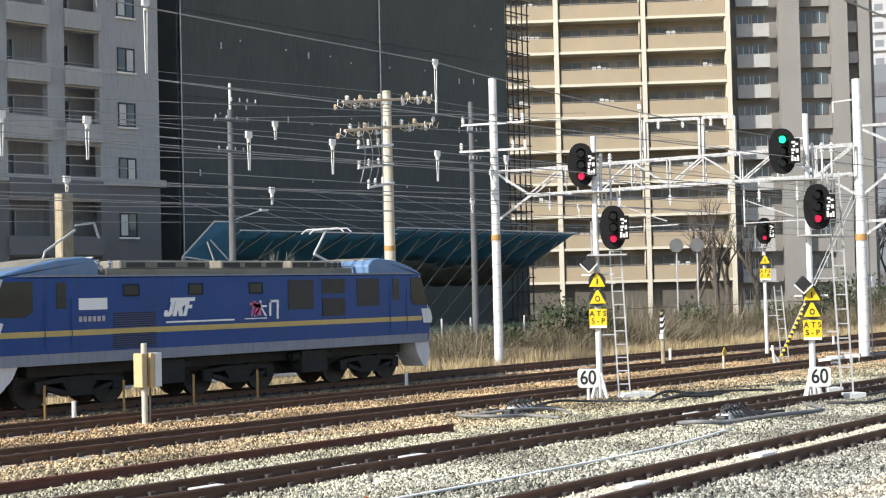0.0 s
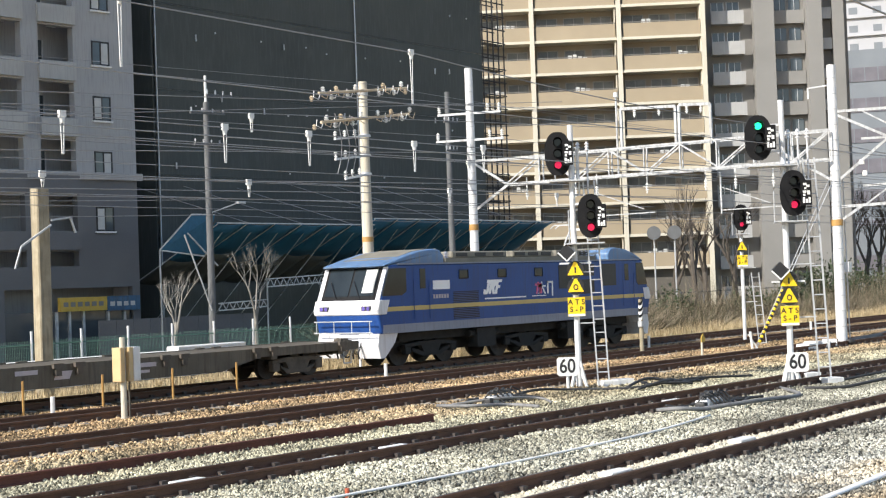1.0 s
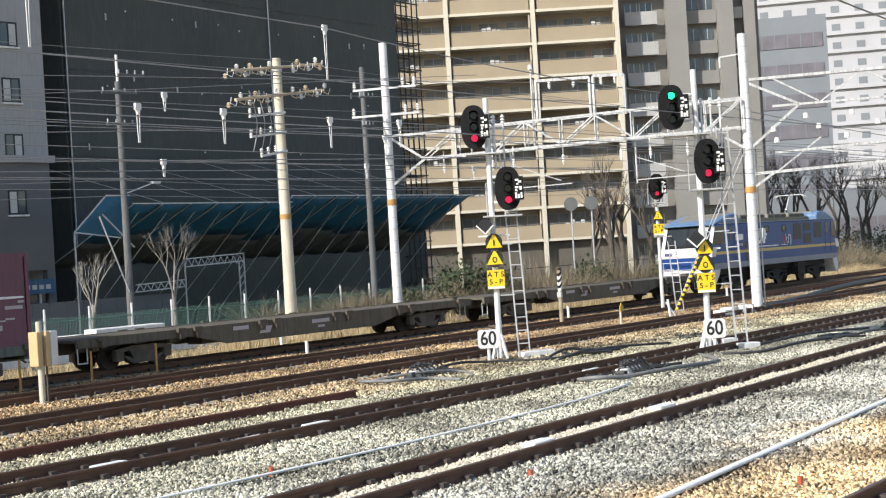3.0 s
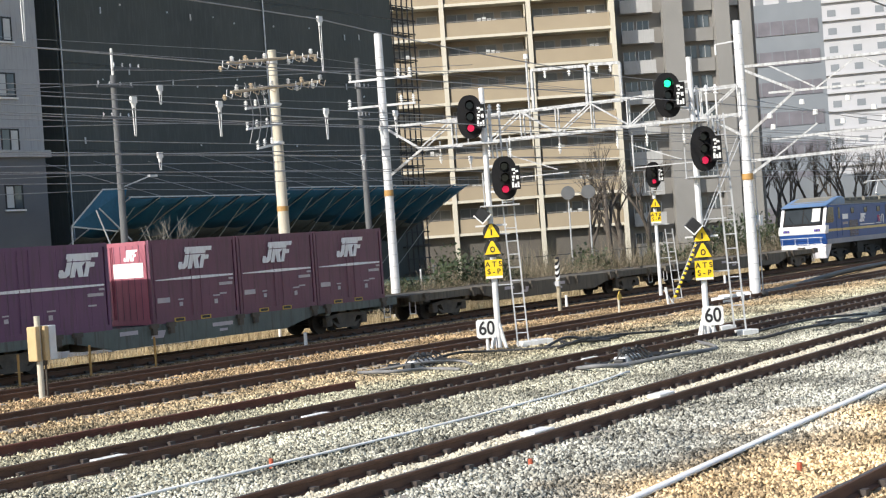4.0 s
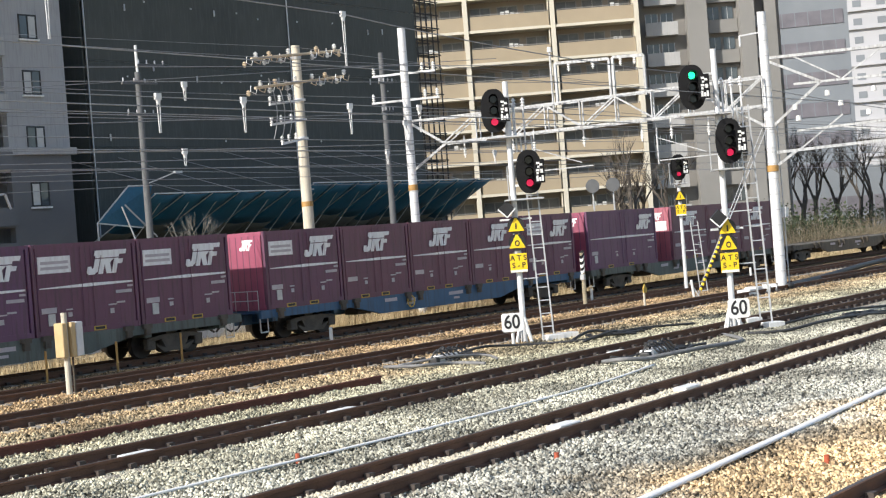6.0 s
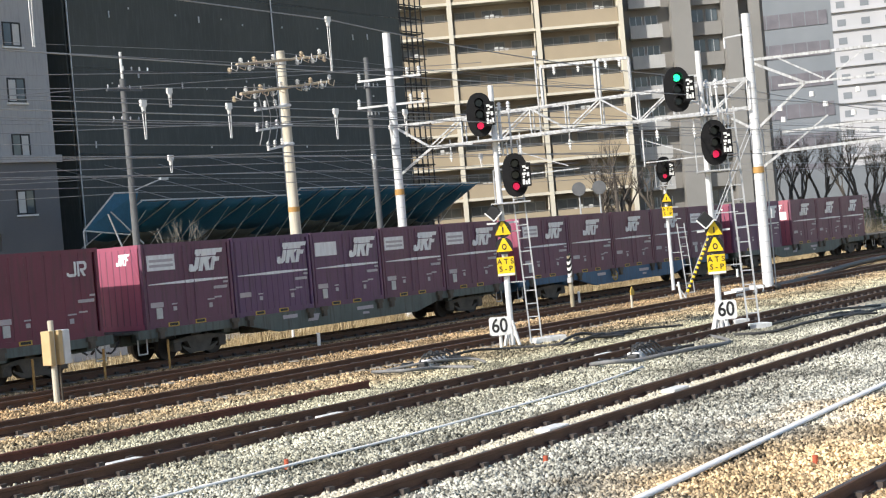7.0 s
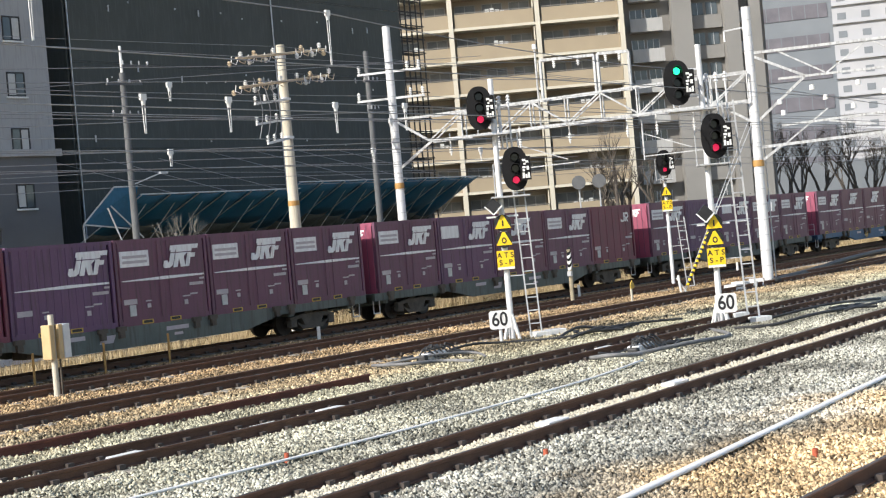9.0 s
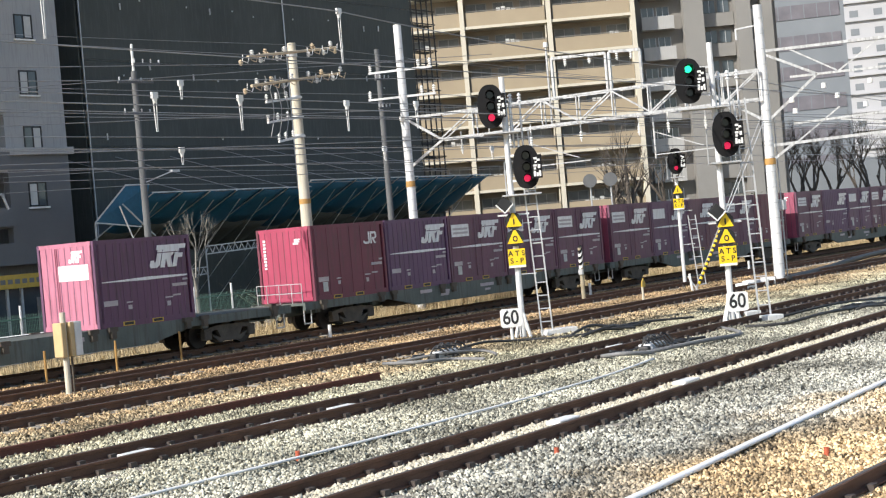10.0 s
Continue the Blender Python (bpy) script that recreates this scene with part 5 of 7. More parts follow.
def signal_mast(x, y, top, heads, signs, box_z, base=True, yaw=-55.0, label="", s=1.0, lad=0.62):
    t = thing("railway_signal", pose(x, y, -0.35, 0, 0, yaw), label, "railway signal", "railway signals")
    bm = B()
    rod(bm, (0, 0, 0.0), (0, 0, top + 0.35), 0.085 * s, 0.075 * s, 14)
    m = part("mast", bm, "silver", t, "white painted steel mast")
    if base:
        bm = B()
        for k in range(4):
            a = math.pi / 4 + k * math.pi / 2
            c, q = math.cos(a), math.sin(a)
            v = [bm.verts.new(p) for p in ((0.08 * c, 0.08 * q, 0.85), (0.36 * c, 0.36 * q, 0.02), (0.30 * c, 0.30 * q, 0.0), (0.07 * c, 0.07 * q, 0.5))]
            bar(bm, (0.07 * c, 0.07 * q, 0.85), (0.34 * c, 0.34 * q, 0.02), 0.05, 0.05)
            bm.faces.new(v)
        box(bm, -0.33, 0.33, -0.33, 0.33, -0.02, 0.05)
        part("foot_bracket", bm, "white", t)
        bm = B()
        box(bm, -0.6, 0.6, -0.5, 0.5, -0.25, -0.02)
        soften(bm, 0.03, 1)
        part("footing", bm, "sleeper", t)
    for hx, hz, lit in heads:
        h = signal_head(t, hx, hz + 0.35, lit, s)
        plaque(h, hx + 0.27 * s, hz + 0.35 - 0.02, s * 1.15)
        bm = B()
        box(bm, min(hx, 0) - 0.25 * s, max(hx, 0) + 0.35 * s, -0.35, 0.35, hz + 0.35 - 0.76 * s, hz + 0.35 - 0.72 * s)
        pl = part("work_platform", bm, "galv", t)
        bm = B()
        for k in (-0.3, 0.3):
            rod(bm, (k + hx * 0.4, 0.33, hz - 0.4 * s), (k + hx * 0.4, 0.33, hz + 0.55), 0.018, seg=6)
        rod(bm, (-0.3 + hx * 0.4, 0.33, hz + 0.55), (0.3 + hx * 0.4, 0.33, hz + 0.55), 0.018, seg=6)
        part("guard_rail", bm, "galv", pl)
    for z, mark in signs:
        tri_sign(t, z + 0.35, mark, s)
    z = box_z + 0.35
    bm = B()
    box(bm, -0.235 * s, 0.235 * s, -0.17, -0.13, z - 0.26 * s, z + 0.26 * s)
    bx = part("warning_board", bm, "yellow", t, "yellow board with black lettering")
    up_ = Matrix.Rotation(radians(90), 4, "X")
    words("A T S", 0.20 * s, Matrix.Translation((0, -0.174, z + 0.13 * s)) @ up_, "black", bx)
    words("S - P", 0.20 * s, Matrix.Translation((0, -0.174, z - 0.07 * s)) @ up_, "black", bx)
    bm = B()
    box(bm, -0.23 * s, 0.23 * s, -0.174, -0.168, z - 0.255 * s, z - 0.19 * s)
    part("white_strip", bm, "white", bx)
    ladder(t, lad * s * 0.9 - 0.1, 0.0, 0.0, top - 1.2, 0.22)
    for zz in (1.9, 3.3, 4.6):
        if zz < top:
            bm = B()
            bar(bm, (0, 0, zz), (lad * s * 0.9 - 0.05, 0, zz), 0.03, 0.03)
            part("ladder_stay", bm, "galv", t)
    return t


def repeater(parent, x, z):
    """Small black lamp unit with white diagonal edges."""
    m = pose(x, -0.2, z, 0, 45, 0)
    bm = B()
    box(bm, -0.16, 0.16, -0.1, 0.1, -0.16, 0.16, m)
    r = part("route_indicator", bm, "black", parent)
    bm = B()
    for a, b in (((-0.17, -0.17), (0.17, -0.17)), ((0.17, -0.17), (0.17, 0.17))):
        bar(bm, m @ Vector((a[0], -0.11, a[1])), m @ Vector((b[0], -0.11, b[1])), 0.035, 0.035)
    part("white_edge", bm, "white", r)
    bm = B()
    bar(bm, (x - 0.2, 0, z - 0.3), (0.45, 0, z - 0.3), 0.05, 0.05)
    part("arm", bm, "silver", r)


sa = signal_mast(34.4, 22.72, 7.0, [(-0.36, 6.20, 2), (0.47, 4.47, 2)], [(3.02, "I"), (2.56, "O")], 2.00, label="white railway signal mast with two black oval heads and yellow plates")
repeater(sa, -0.22, 3.85)
sb = signal_mast(36.57, 17.47, 7.3, [(-0.66, 6.30, 1), (0.20, 4.82, 2)], [(2.53, "I"), (2.10, "O")], 1.60, label="white railway signal mast, one head green and one red", lad=0.85)
repeater(sb, -0.22, 3.15)
sc = signal_mast(56.1, 28.8, 4.3, [(0.0, 5.03, 2)], [(3.83, "I")], 3.25, base=False, label="small distant railway signal with red lamp and yellow plates", s=0.9, lad=0.75)
for s, x in ((sa, 0.15), (sb, 0.4)):
    bm = B()
    for k in (-0.2, 0.05, 0.3):
        rod(bm, (x + k, 0.25, 5.4), (x + k, 0.25, 6.9), 0.025, seg=6)
        insulator(bm, x + k, 0.25, 6.6, 0.3, 0.07)
    part("cable_riser", bm, "silver", s)


def speed_sign(x, y):
    t = thing("speed_sign", pose(x, y, -0.35, 0, 0, -56), "white speed limit sign reading 60 on a post", "speed sign", "speed signs")
    bm = B()
    rod(bm, (0, 0, 0), (0, 0, 0.62), 0.045, seg=10)
    part("post", bm, "white", t)
    bm = B()
    c = 0.05
    prism(bm, [(-0.28 + c, 0.53), (0.28 - c, 0.53), (0.28, 0.53 + c), (0.28, 1.03 - c), (0.28 - c, 1.03), (-0.28 + c, 1.03), (-0.28, 1.03 - c), (-0.28, 0.53 + c)], -0.08, -0.05)
    b = part("board", bm, "white", t)
    words("60", 0.52, Matrix.Translation((0, -0.084, 0.78)) @ Matrix.Rotation(radians(90), 4, "X") @ Matrix.Diagonal((0.85, 1, 1, 1)), "black", b)
    return t


speed_sign(33.46, 22.46)
speed_sign(35.78, 16.92)


# ---- buildings ----
M["tan"] = surf("tan_tile", (0.325, 0.266, 0.182), (0.38, 0.312, 0.214), 0.5, 0.7, fine=12)
M["cream"] = surf("cream_paint", (0.55, 0.515, 0.42), (0.63, 0.59, 0.49), 0.5, 0.7, dirt=(0.5, 0.42, 0.3), dirt_amount=0.3)
M["darkwall"] = surf("recess_wall", (0.27, 0.23, 0.18), (0.34, 0.29, 0.23), 0.6, 0.8)
M["plinth"] = surf("dark_ground_storey", (0.075, 0.068, 0.060), (0.13, 0.118, 0.10), 0.4, 0.8)
M["recessglass"] = surf("recess_window", (0.09, 0.09, 0.085), (0.22, 0.215, 0.20), 0.9, 0.35)
M["recessframe"] = surf("dull_window_frame", (0.25, 0.24, 0.22), (0.34, 0.33, 0.30), 1.0, 0.6)
M["greywall"] = surf("grey_wall", (0.34, 0.345, 0.35), (0.39, 0.395, 0.40), 0.4, 0.85, fine=15, dirt=(0.12, 0.12, 0.12), dirt_amount=0.3)
M["greywall2"] = surf("pale_balcony", (0.36, 0.36, 0.35), (0.44, 0.44, 0.43), 0.6, 0.8, dirt=(0.2, 0.2, 0.2), dirt_amount=0.3)
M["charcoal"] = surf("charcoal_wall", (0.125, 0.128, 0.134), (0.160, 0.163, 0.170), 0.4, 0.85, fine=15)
M["net"] = surf("black_scaffold_net", (0.054, 0.060, 0.055), (0.081, 0.089, 0.080), 0.25, 0.75, fine=30, dirt=(0.105, 0.112, 0.106), dirt_amount=0.6)
M["tarp"] = surf("blue_tarpaulin", (0.012, 0.095, 0.18), (0.022, 0.15, 0.28), 0.5, 0.5, 0, 0.01, fine=6)
M["rtower"] = surf("grey_beige_concrete", (0.215, 0.21, 0.197), (0.26, 0.254, 0.24), 0.3, 0.8)
M["rdark"] = surf("grey_brown_tile", (0.19, 0.181, 0.166), (0.235, 0.224, 0.206), 0.3, 0.8)
M["far"] = surf("pale_blue_grey_wall", (0.165, 0.185, 0.205), (0.215, 0.235, 0.255), 0.2, 0.8)
M["farwhite"] = surf("white_tower_wall", (0.38, 0.39, 0.41), (0.45, 0.45, 0.47), 0.2, 0.8)
M["wing"] = surf("window_glass", (0.05, 0.06, 0.07), (0.10, 0.12, 0.13), 0.6, 0.12, spec=0.7)
M["bandglass"] = surf("dull_band_glass", (0.11, 0.105, 0.12), (0.19, 0.18, 0.20), 0.5, 0.35)


def win(parent, x, z, w, h, y=0.0, curtain=0.0):
    """A window set in a facade that faces local -y: dark frame, pane, pale sill."""
    bm = B()
    for a in ((x - w / 2, x - w / 2 + 0.07), (x - 0.035, x + 0.035), (x + w / 2 - 0.07, x + w / 2)):
        box(bm, a[0], a[1], y - 0.05, y + 0.02, z, z + h)
    box(bm, x - w / 2, x + w / 2, y - 0.048, y + 0.02, z, z + 0.07)
    box(bm, x - w / 2, x + w / 2, y - 0.048, y + 0.02, z + h - 0.07, z + h)
    f = part("window", bm, "black", parent)
    bm = B()
    box(bm, x - w / 2 + 0.05, x + w / 2 - 0.05, y - 0.02, y + 0.01, z + 0.05, z + h - 0.05)
    part("pane", bm, "wing", f)
    if curtain:
        bm = B()
        box(bm, x + (0.04 if curtain > 0 else -w / 2 + 0.09), x + (w / 2 - 0.09 if curtain > 0 else -0.04), y - 0.03, y - 0.021, z + 0.1, z + h - 0.1)
        part("curtain", bm, "curtain", f)
    bm = B()
    box(bm, x - w / 2 - 0.08, x + w / 2 + 0.08, y - 0.14, y, z - 0.10, z - 0.005)
    part("sill", bm, "white", f)
    return f


def tan_block():
    """Apartment block with long tan balconies, cream slab edges and columns."""
    t = thing("apartment_building", pose(109, 75.7, -0.8, 0, 0, -55), "tan apartment block with long cream-edged balconies", "apartment building", "buildings")
    L0, L1 = -26.0, 15.35
    st = 2.91
    bm = B()
    box(bm, L0, L1, 1.75, 14, 0, 31.5)
    part("wall", bm, "darkwall", t, "recessed wall behind the balconies")
    for i in range(13):
        z = 4.35 + st * (i - 0) + 0.0
        if i > 9:
            break
        bm = B()
        box(bm, L0, L1, -0.10, 1.74, z - 0.24, z)
        part("balcony_slab", bm, "cream", t, "cream slab edge")
        for a, b in zip((L0, -15.3, -7.55, 0.2, 7.95), (-15.5, -7.75, -0.05, 7.5, 15.0)):
            bm = B()
            box(bm, a + 0.2, b - 0.1, 0.0, 0.12, z + 0.02, z + 1.22)
            bl = part("balcony_front", bm, "tan", t, "tan balcony parapet")
            bm = B()
            box(bm, a + 0.2, b - 0.1, 0.02, 0.10, z + 1.30, z + 1.36)
            for k in range(9):
                xx = a + 0.25 + (b - a - 0.4) * k / 8
                box(bm, xx - 0.02, xx + 0.02, 0.04, 0.08, z + 1.2, z + 1.31)
            part("rail", bm, "rdark", bl)
            rg = random.Random(i * 31 + int(a))
            for k in range(3):
                xx = a + (b - a) * (k + 0.5) / 3
                bm = B()
                box(bm, xx - 0.9, xx + 0.9, 1.68, 1.75, z + 0.05, z + 2.15)
                w = part("window", bm, "recessglass", t)
                bm = B()
                for q in (-0.9, 0, 0.9):
                    box(bm, xx + q - 0.04, xx + q + 0.04, 1.64, 1.70, z + 0.02, z + 2.18)
                box(bm, xx - 0.94, xx + 0.94, 1.64, 1.70, z + 2.14, z + 2.22)
                part("frame", bm, "recessframe", w)
            if rg.random() < 0.7:
                xx = rg.uniform(a + 1, b - 1.5)
                bm = B()
                for k in range(rg.randint(2, 4)):
                    q = xx + 0.45 * k
                    box(bm, q, q + 0.34, 0.6, 0.68, z + 1.15, z + 1.25 + rg.uniform(0.1, 0.4))
                part("washing", bm, "curtain", t, "washing on the balcony")
            bm = B()
            box(bm, b - 0.13, b - 0.05, 0.1, 1.7, z, z + 2.6)
            part("balcony_partition", bm, "cream", t)
    for x in (-15.4, -7.65, 0.05, 7.75, 15.15):
        bm = B()
        box(bm, x - 0.2, x + 0.2, -0.18, 0.35, 0, 31.5)
        part("column", bm, "cream", t, "cream column")
    bm = B()
    box(bm, L0, L1, 0.6, 1.7, 0, 4.0)
    part("plinth", bm, "plinth", t, "dark ground storey")
    return t


def right_tower():
    """Taller beige building beside it: grey balconies, piers and brown recesses."""
    t = thing("apartment_building", pose(119.65, 63.66, -0.48, 0, 0, -55), "beige tower block with grey balconies and tall piers", "apartment building", "buildings")
    t.scale = (0.912,) * 3
    st = 3.0
    bm = B()
    box(bm, -0.5, 13.5, 1.2, 16, 0, 42)
    part("wall", bm, "rdark", t)
    for a, b, d in ((4.2, 6.15, -0.6), (9.3, 10.75, -0.6), (11.9, 13.0, 0.2)):
        bm = B()
        box(bm, a, b, d, 1.19, 0, 42)
        part("pier", bm, "rtower", t, "pale beige pier")
    for i in range(13):
        z = 1.1 + st * i
        bm = B()
        box(bm, 0.15, 3.3, -0.1, 1.18, z - 0.2, z)
        box(bm, 0.15, 3.3, -0.1, 0.02, z, z + 1.1)
        b = part("balcony_front", bm, "greywall2", t, "grey balcony")
        for k in (0.9, 2.4):
            bm = B()
            box(bm, k - 0.6, k + 0.6, 1.12, 1.2, z + 0.1, z + 2.1)
            w = part("window", bm, "wing", t)
            bm = B()
            for q in (-0.6, 0, 0.6):
                box(bm, k + q - 0.035, k + q + 0.035, 1.08, 1.14, z + 0.08, z + 2.12)
            part("frame", bm, "galv", w)
        bm = B()
        box(bm, 6.2, 9.25, 0.6, 1.18, z - 0.3, z + 1.0)
        part("spandrel", bm, "rtower", t)
        for k in (7.0, 8.4):
            bm = B()
            box(bm, k - 0.55, k + 0.55, 1.12, 1.2, z + 1.1, z + 2.3)
            w = part("window", bm, "wing", t)
            bm = B()
            box(bm, k - 0.03, k + 0.03, 1.08, 1.14, z + 1.1, z + 2.3)
            part("frame", bm, "galv", w)
        bm = B()
        box(bm, 10.8, 11.85, 0.5, 1.18, z, z + 1.1)
        part("spandrel", bm, "greywall2", t)
    return t


def far_block(x, y, yaw, w, h, mat_, label, st=3.3, bands=True, d=14):
    t = thing("office_building", pose(x, y, -1, 0, 0, yaw), label, "building", "buildings")
    bm = B()
    box(bm, 0, w, 0, d, 0, h)
    part("wall", bm, mat_, t)
    n = int(h / st)
    for i in range(1, n):
        z = st * i
        if bands:
            bm = B()
            box(bm, 0.6, w - 0.6, -0.10, 0.05, z, z + 1.9)
            b = part("window", bm, "bandglass", t, "long band of dark windows")
            k = 1.6
            while k < w - 1:
                bm = B()
                box(bm, k - 0.06, k + 0.06, -0.14, -0.09, z, z + 1.9)
                part("frame", bm, mat_, b)
                k += 1.7
        else:
            k = 1.5
            while k < w - 1:
                bm = B()
                box(bm, k - 0.75, k + 0.75, -0.06, 0.05, z + 0.3, z + 1.5)
                part("window", bm, "far", t)
                k += 4.2
            bm = B()
            box(bm, 0.3, w - 0.3, -0.5, 0.0, z - 0.5, z - 0.2)
            part("ledge", bm, mat_, t)
    return t


def grey_block():
    """Grey apartment building with recessed balconies; facade along x."""
    t = thing("apartment_building", pose(48.75, 58, -0.364, 0, 0, -4), "dark grey apartment building with recessed balconies", "apartment building", "buildings")
    t.scale = (0.879,) * 3
    st = 3.07
    holes = [(-9.6, -7.2), (-6.15, -3.95)]
    xs_ = [-30.0, *[v for hdr in holes for v in hdr], 0.0]
    H = 27.0
    for a, b in ((-30, -9.6), (-7.2, -6.15), (-3.95, 0.0)):
        bm = B()
        box(bm, a, b, 0, 0.5, 10.2, H)
        part("wall", bm, "greywall", t)
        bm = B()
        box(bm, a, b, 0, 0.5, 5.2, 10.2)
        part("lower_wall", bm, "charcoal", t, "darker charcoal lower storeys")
    bm = B()
    box(bm, -30, 0, 2.0, 14, 0, H)
    box(bm, -0.4, 0, 0.5, 2.0, 0, H)
    part("rear_wall", bm, "greywall", t)
    for i in range(7):
        z = 7.05 + st * i
        for a, b in holes:
            bm = B()
            box(bm, a, b, 0.02, 0.48, z - 1.05, z)
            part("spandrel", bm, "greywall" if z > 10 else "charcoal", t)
            bm = B()
            if i == 2 and a < -7:
                box(bm, a - 0.6, b + 0.1, -0.35, 0.01, z - 1.0, z + 0.25)
                box(bm, a - 0.6, a - 0.2, -0.5, -0.3, z + 0.2, z + 0.55)
            else:
                box(bm, a - 0.05, b + 0.05, -0.22, 0.01, z - 0.95, z + 0.05)
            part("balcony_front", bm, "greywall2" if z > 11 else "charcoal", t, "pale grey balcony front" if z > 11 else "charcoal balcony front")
            bm = B()
            box(bm, a + 0.25, a + 1.5, 1.94, 2.0, z - 0.6, z + 1.5)
            w = part("window", bm, "wing", t)
            bm = B()
            for q in (0.25, 0.86, 1.5):
                box(bm, a + q - 0.04, a + q + 0.04, 1.90, 1.96, z - 0.6, z + 1.5)
            part("frame", bm, "galv", w)
            bm = B()
            box(bm, b - 0.75, b - 0.2, 1.0, 1.4, z - 0.9, z - 0.2)
            part("air_conditioner", bm, "white", t)
        win(t, -2.2, z + 0.05 + 0.30 * 0, 1.15, 1.35, 0.0, 1.0 if i % 2 else -1.0)
    bm = B()
    box(bm, -30, 0.3, -0.18, 0.02, 9.95, 10.35)
    part("ledge", bm, "greywall", t)
    # shop front at street level
    bm = B()
    box(bm, -30, 0, 0.0, 0.45, 4.0, 5.2)
    box(bm, -30, -8.6, 0, 0.45, 0, 4.0)
    box(bm, -0.5, 0, 0, 0.45, 0, 4.0)
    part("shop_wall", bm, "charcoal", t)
    bm = B()
    box(bm, -5.4, -2.4, -0.25, 0.0, 2.75, 3.5)
    sg = part("shop_sign", bm, "gold", t, "faded yellow shop sign")
    bm = B()
    for i in range(6):
        box(bm, -5.2 + 0.45 * i, -4.9 + 0.45 * i, -0.262, -0.25, 3.0, 3.25)
    part("text_bar", bm, "rdark", sg)
    bm = B()
    box(bm, -2.38, -0.2, -0.25, 0.0, 2.70, 3.5)
    sg = part("shop_sign", bm, "wblue", t, "blue shop sign with pale marks")
    bm = B()
    for i in range(4):
        box(bm, -2.2 + 0.45 * i, -1.9 + 0.45 * i, -0.262, -0.25, 2.95, 3.2)
    part("text_bar", bm, "curtain", sg)
    bm = B()
    box(bm, -8.5, -0.55, 0.2, 0.3, 0, 2.75)
    part("shop_glass", bm, "wing", t)
    for x in (-5.4, -4.6, -3.7, -2.1, -1.0):
        bm = B()
        box(bm, x - 0.07, x + 0.07, 0.08, 0.22, 0, 2.75)
        part("mullion", bm, "galv", t)
    return t


def net_block():
    """Building wrapped in dark scaffold net, with tube scaffold at its end and a tarpaulin canopy."""
    t = thing("wrapped_building", pose(0, 60, -0.8), "building wrapped in black scaffold netting", "building", "buildings")
    x0, x1, H = 51.9, 83.0, 23.4
    bm = B()
    box(bm, x0 + 0.5, x1 - 3, 0.9, 18, 0, H)
    part("wall", bm, "greywall", t)
    n = 17
    for i in range(n):
        a = x0 + (x1 - 2.5 - x0) * i / n
        b = x0 + (x1 - 2.5 - x0) * (i + 1) / n
        for k in range(4):
            za, zb = 5.2 + 4.55 * k, 5.2 + 4.55 * (k + 1)
            bm = B()
            m = 4
            rg = random.Random(i * 7 + k)
            vs = [[bm.verts.new((a + (b - a) * p / m + 0.01, 0.02 + rg.uniform(-0.012, 0.012) * (0 < p < m), za + (zb - za) * q / m - 0.02 * (q == m))) for q in range(m + 1)] for p in range(m + 1)]
            for p in range(m):
                for q in range(m):
                    bm.faces.new((vs[p][q], vs[p + 1][q], vs[p + 1][q + 1], vs[p][q + 1]))
            ob = part("net_panel", bm, "net", t, smooth=True)
    bm = B()
    box(bm, x0 - 0.12, x0 - 0.02, 0.1, 16, 0, H)
    part("side_net", bm, "net", t, "dark netted side")
    for x in (x0, 67.65):
        bm = B()
        rod(bm, (x, -0.08, 0), (x, -0.08, H), 0.04, seg=6)
        part("pale_rope", bm, "galv", t)
    rg = random.Random(12)
    for i in range(16):
        for k in range(5):
            if rg.random() < 0.55:
                x, z = x0 + 1.0 + 1.72 * i + rg.uniform(-0.2, 0.2), 6.5 + 3.6 * k + rg.uniform(-0.3, 0.3)
                bm = B()
                box(bm, x, x + 0.07, -0.06, 0.0, z, z + rg.choice((0.08, 0.1, 0.35)))
                part("net_tie", bm, "galv", t)
    # open scaffold at the far end
    for x in np.linspace(x1 - 2.4, x1, 5):
        for y in (0.0, 0.9):
            bm = B()
            rod(bm, (x, y, 0), (x, y, H), 0.05, seg=6)
            part("scaffold_standard", bm, "black", t)
    for i in range(26):
        z = 0.9 * (i + 1)
        for y in (0.0, 0.9):
            bm = B()
            rod(bm, (x1 - 2.5, y, z), (x1 + 0.2, y, z), 0.045, seg=6)
            part("scaffold_ledger", bm, "black", t)
        if i % 2 == 0:
            continue
        bm = B()
        box(bm, x1 - 2.5, x1, 0.1, 0.8, z - 0.12, z - 0.06)
        part("scaffold_board", bm, "black", t)
    # lower dark storey behind the canopy
    bm = B()
    box(bm, x0, x1, 0.3, 0.8, 0, 5.2)
    part("lower_net", bm, "net", t)
    return t


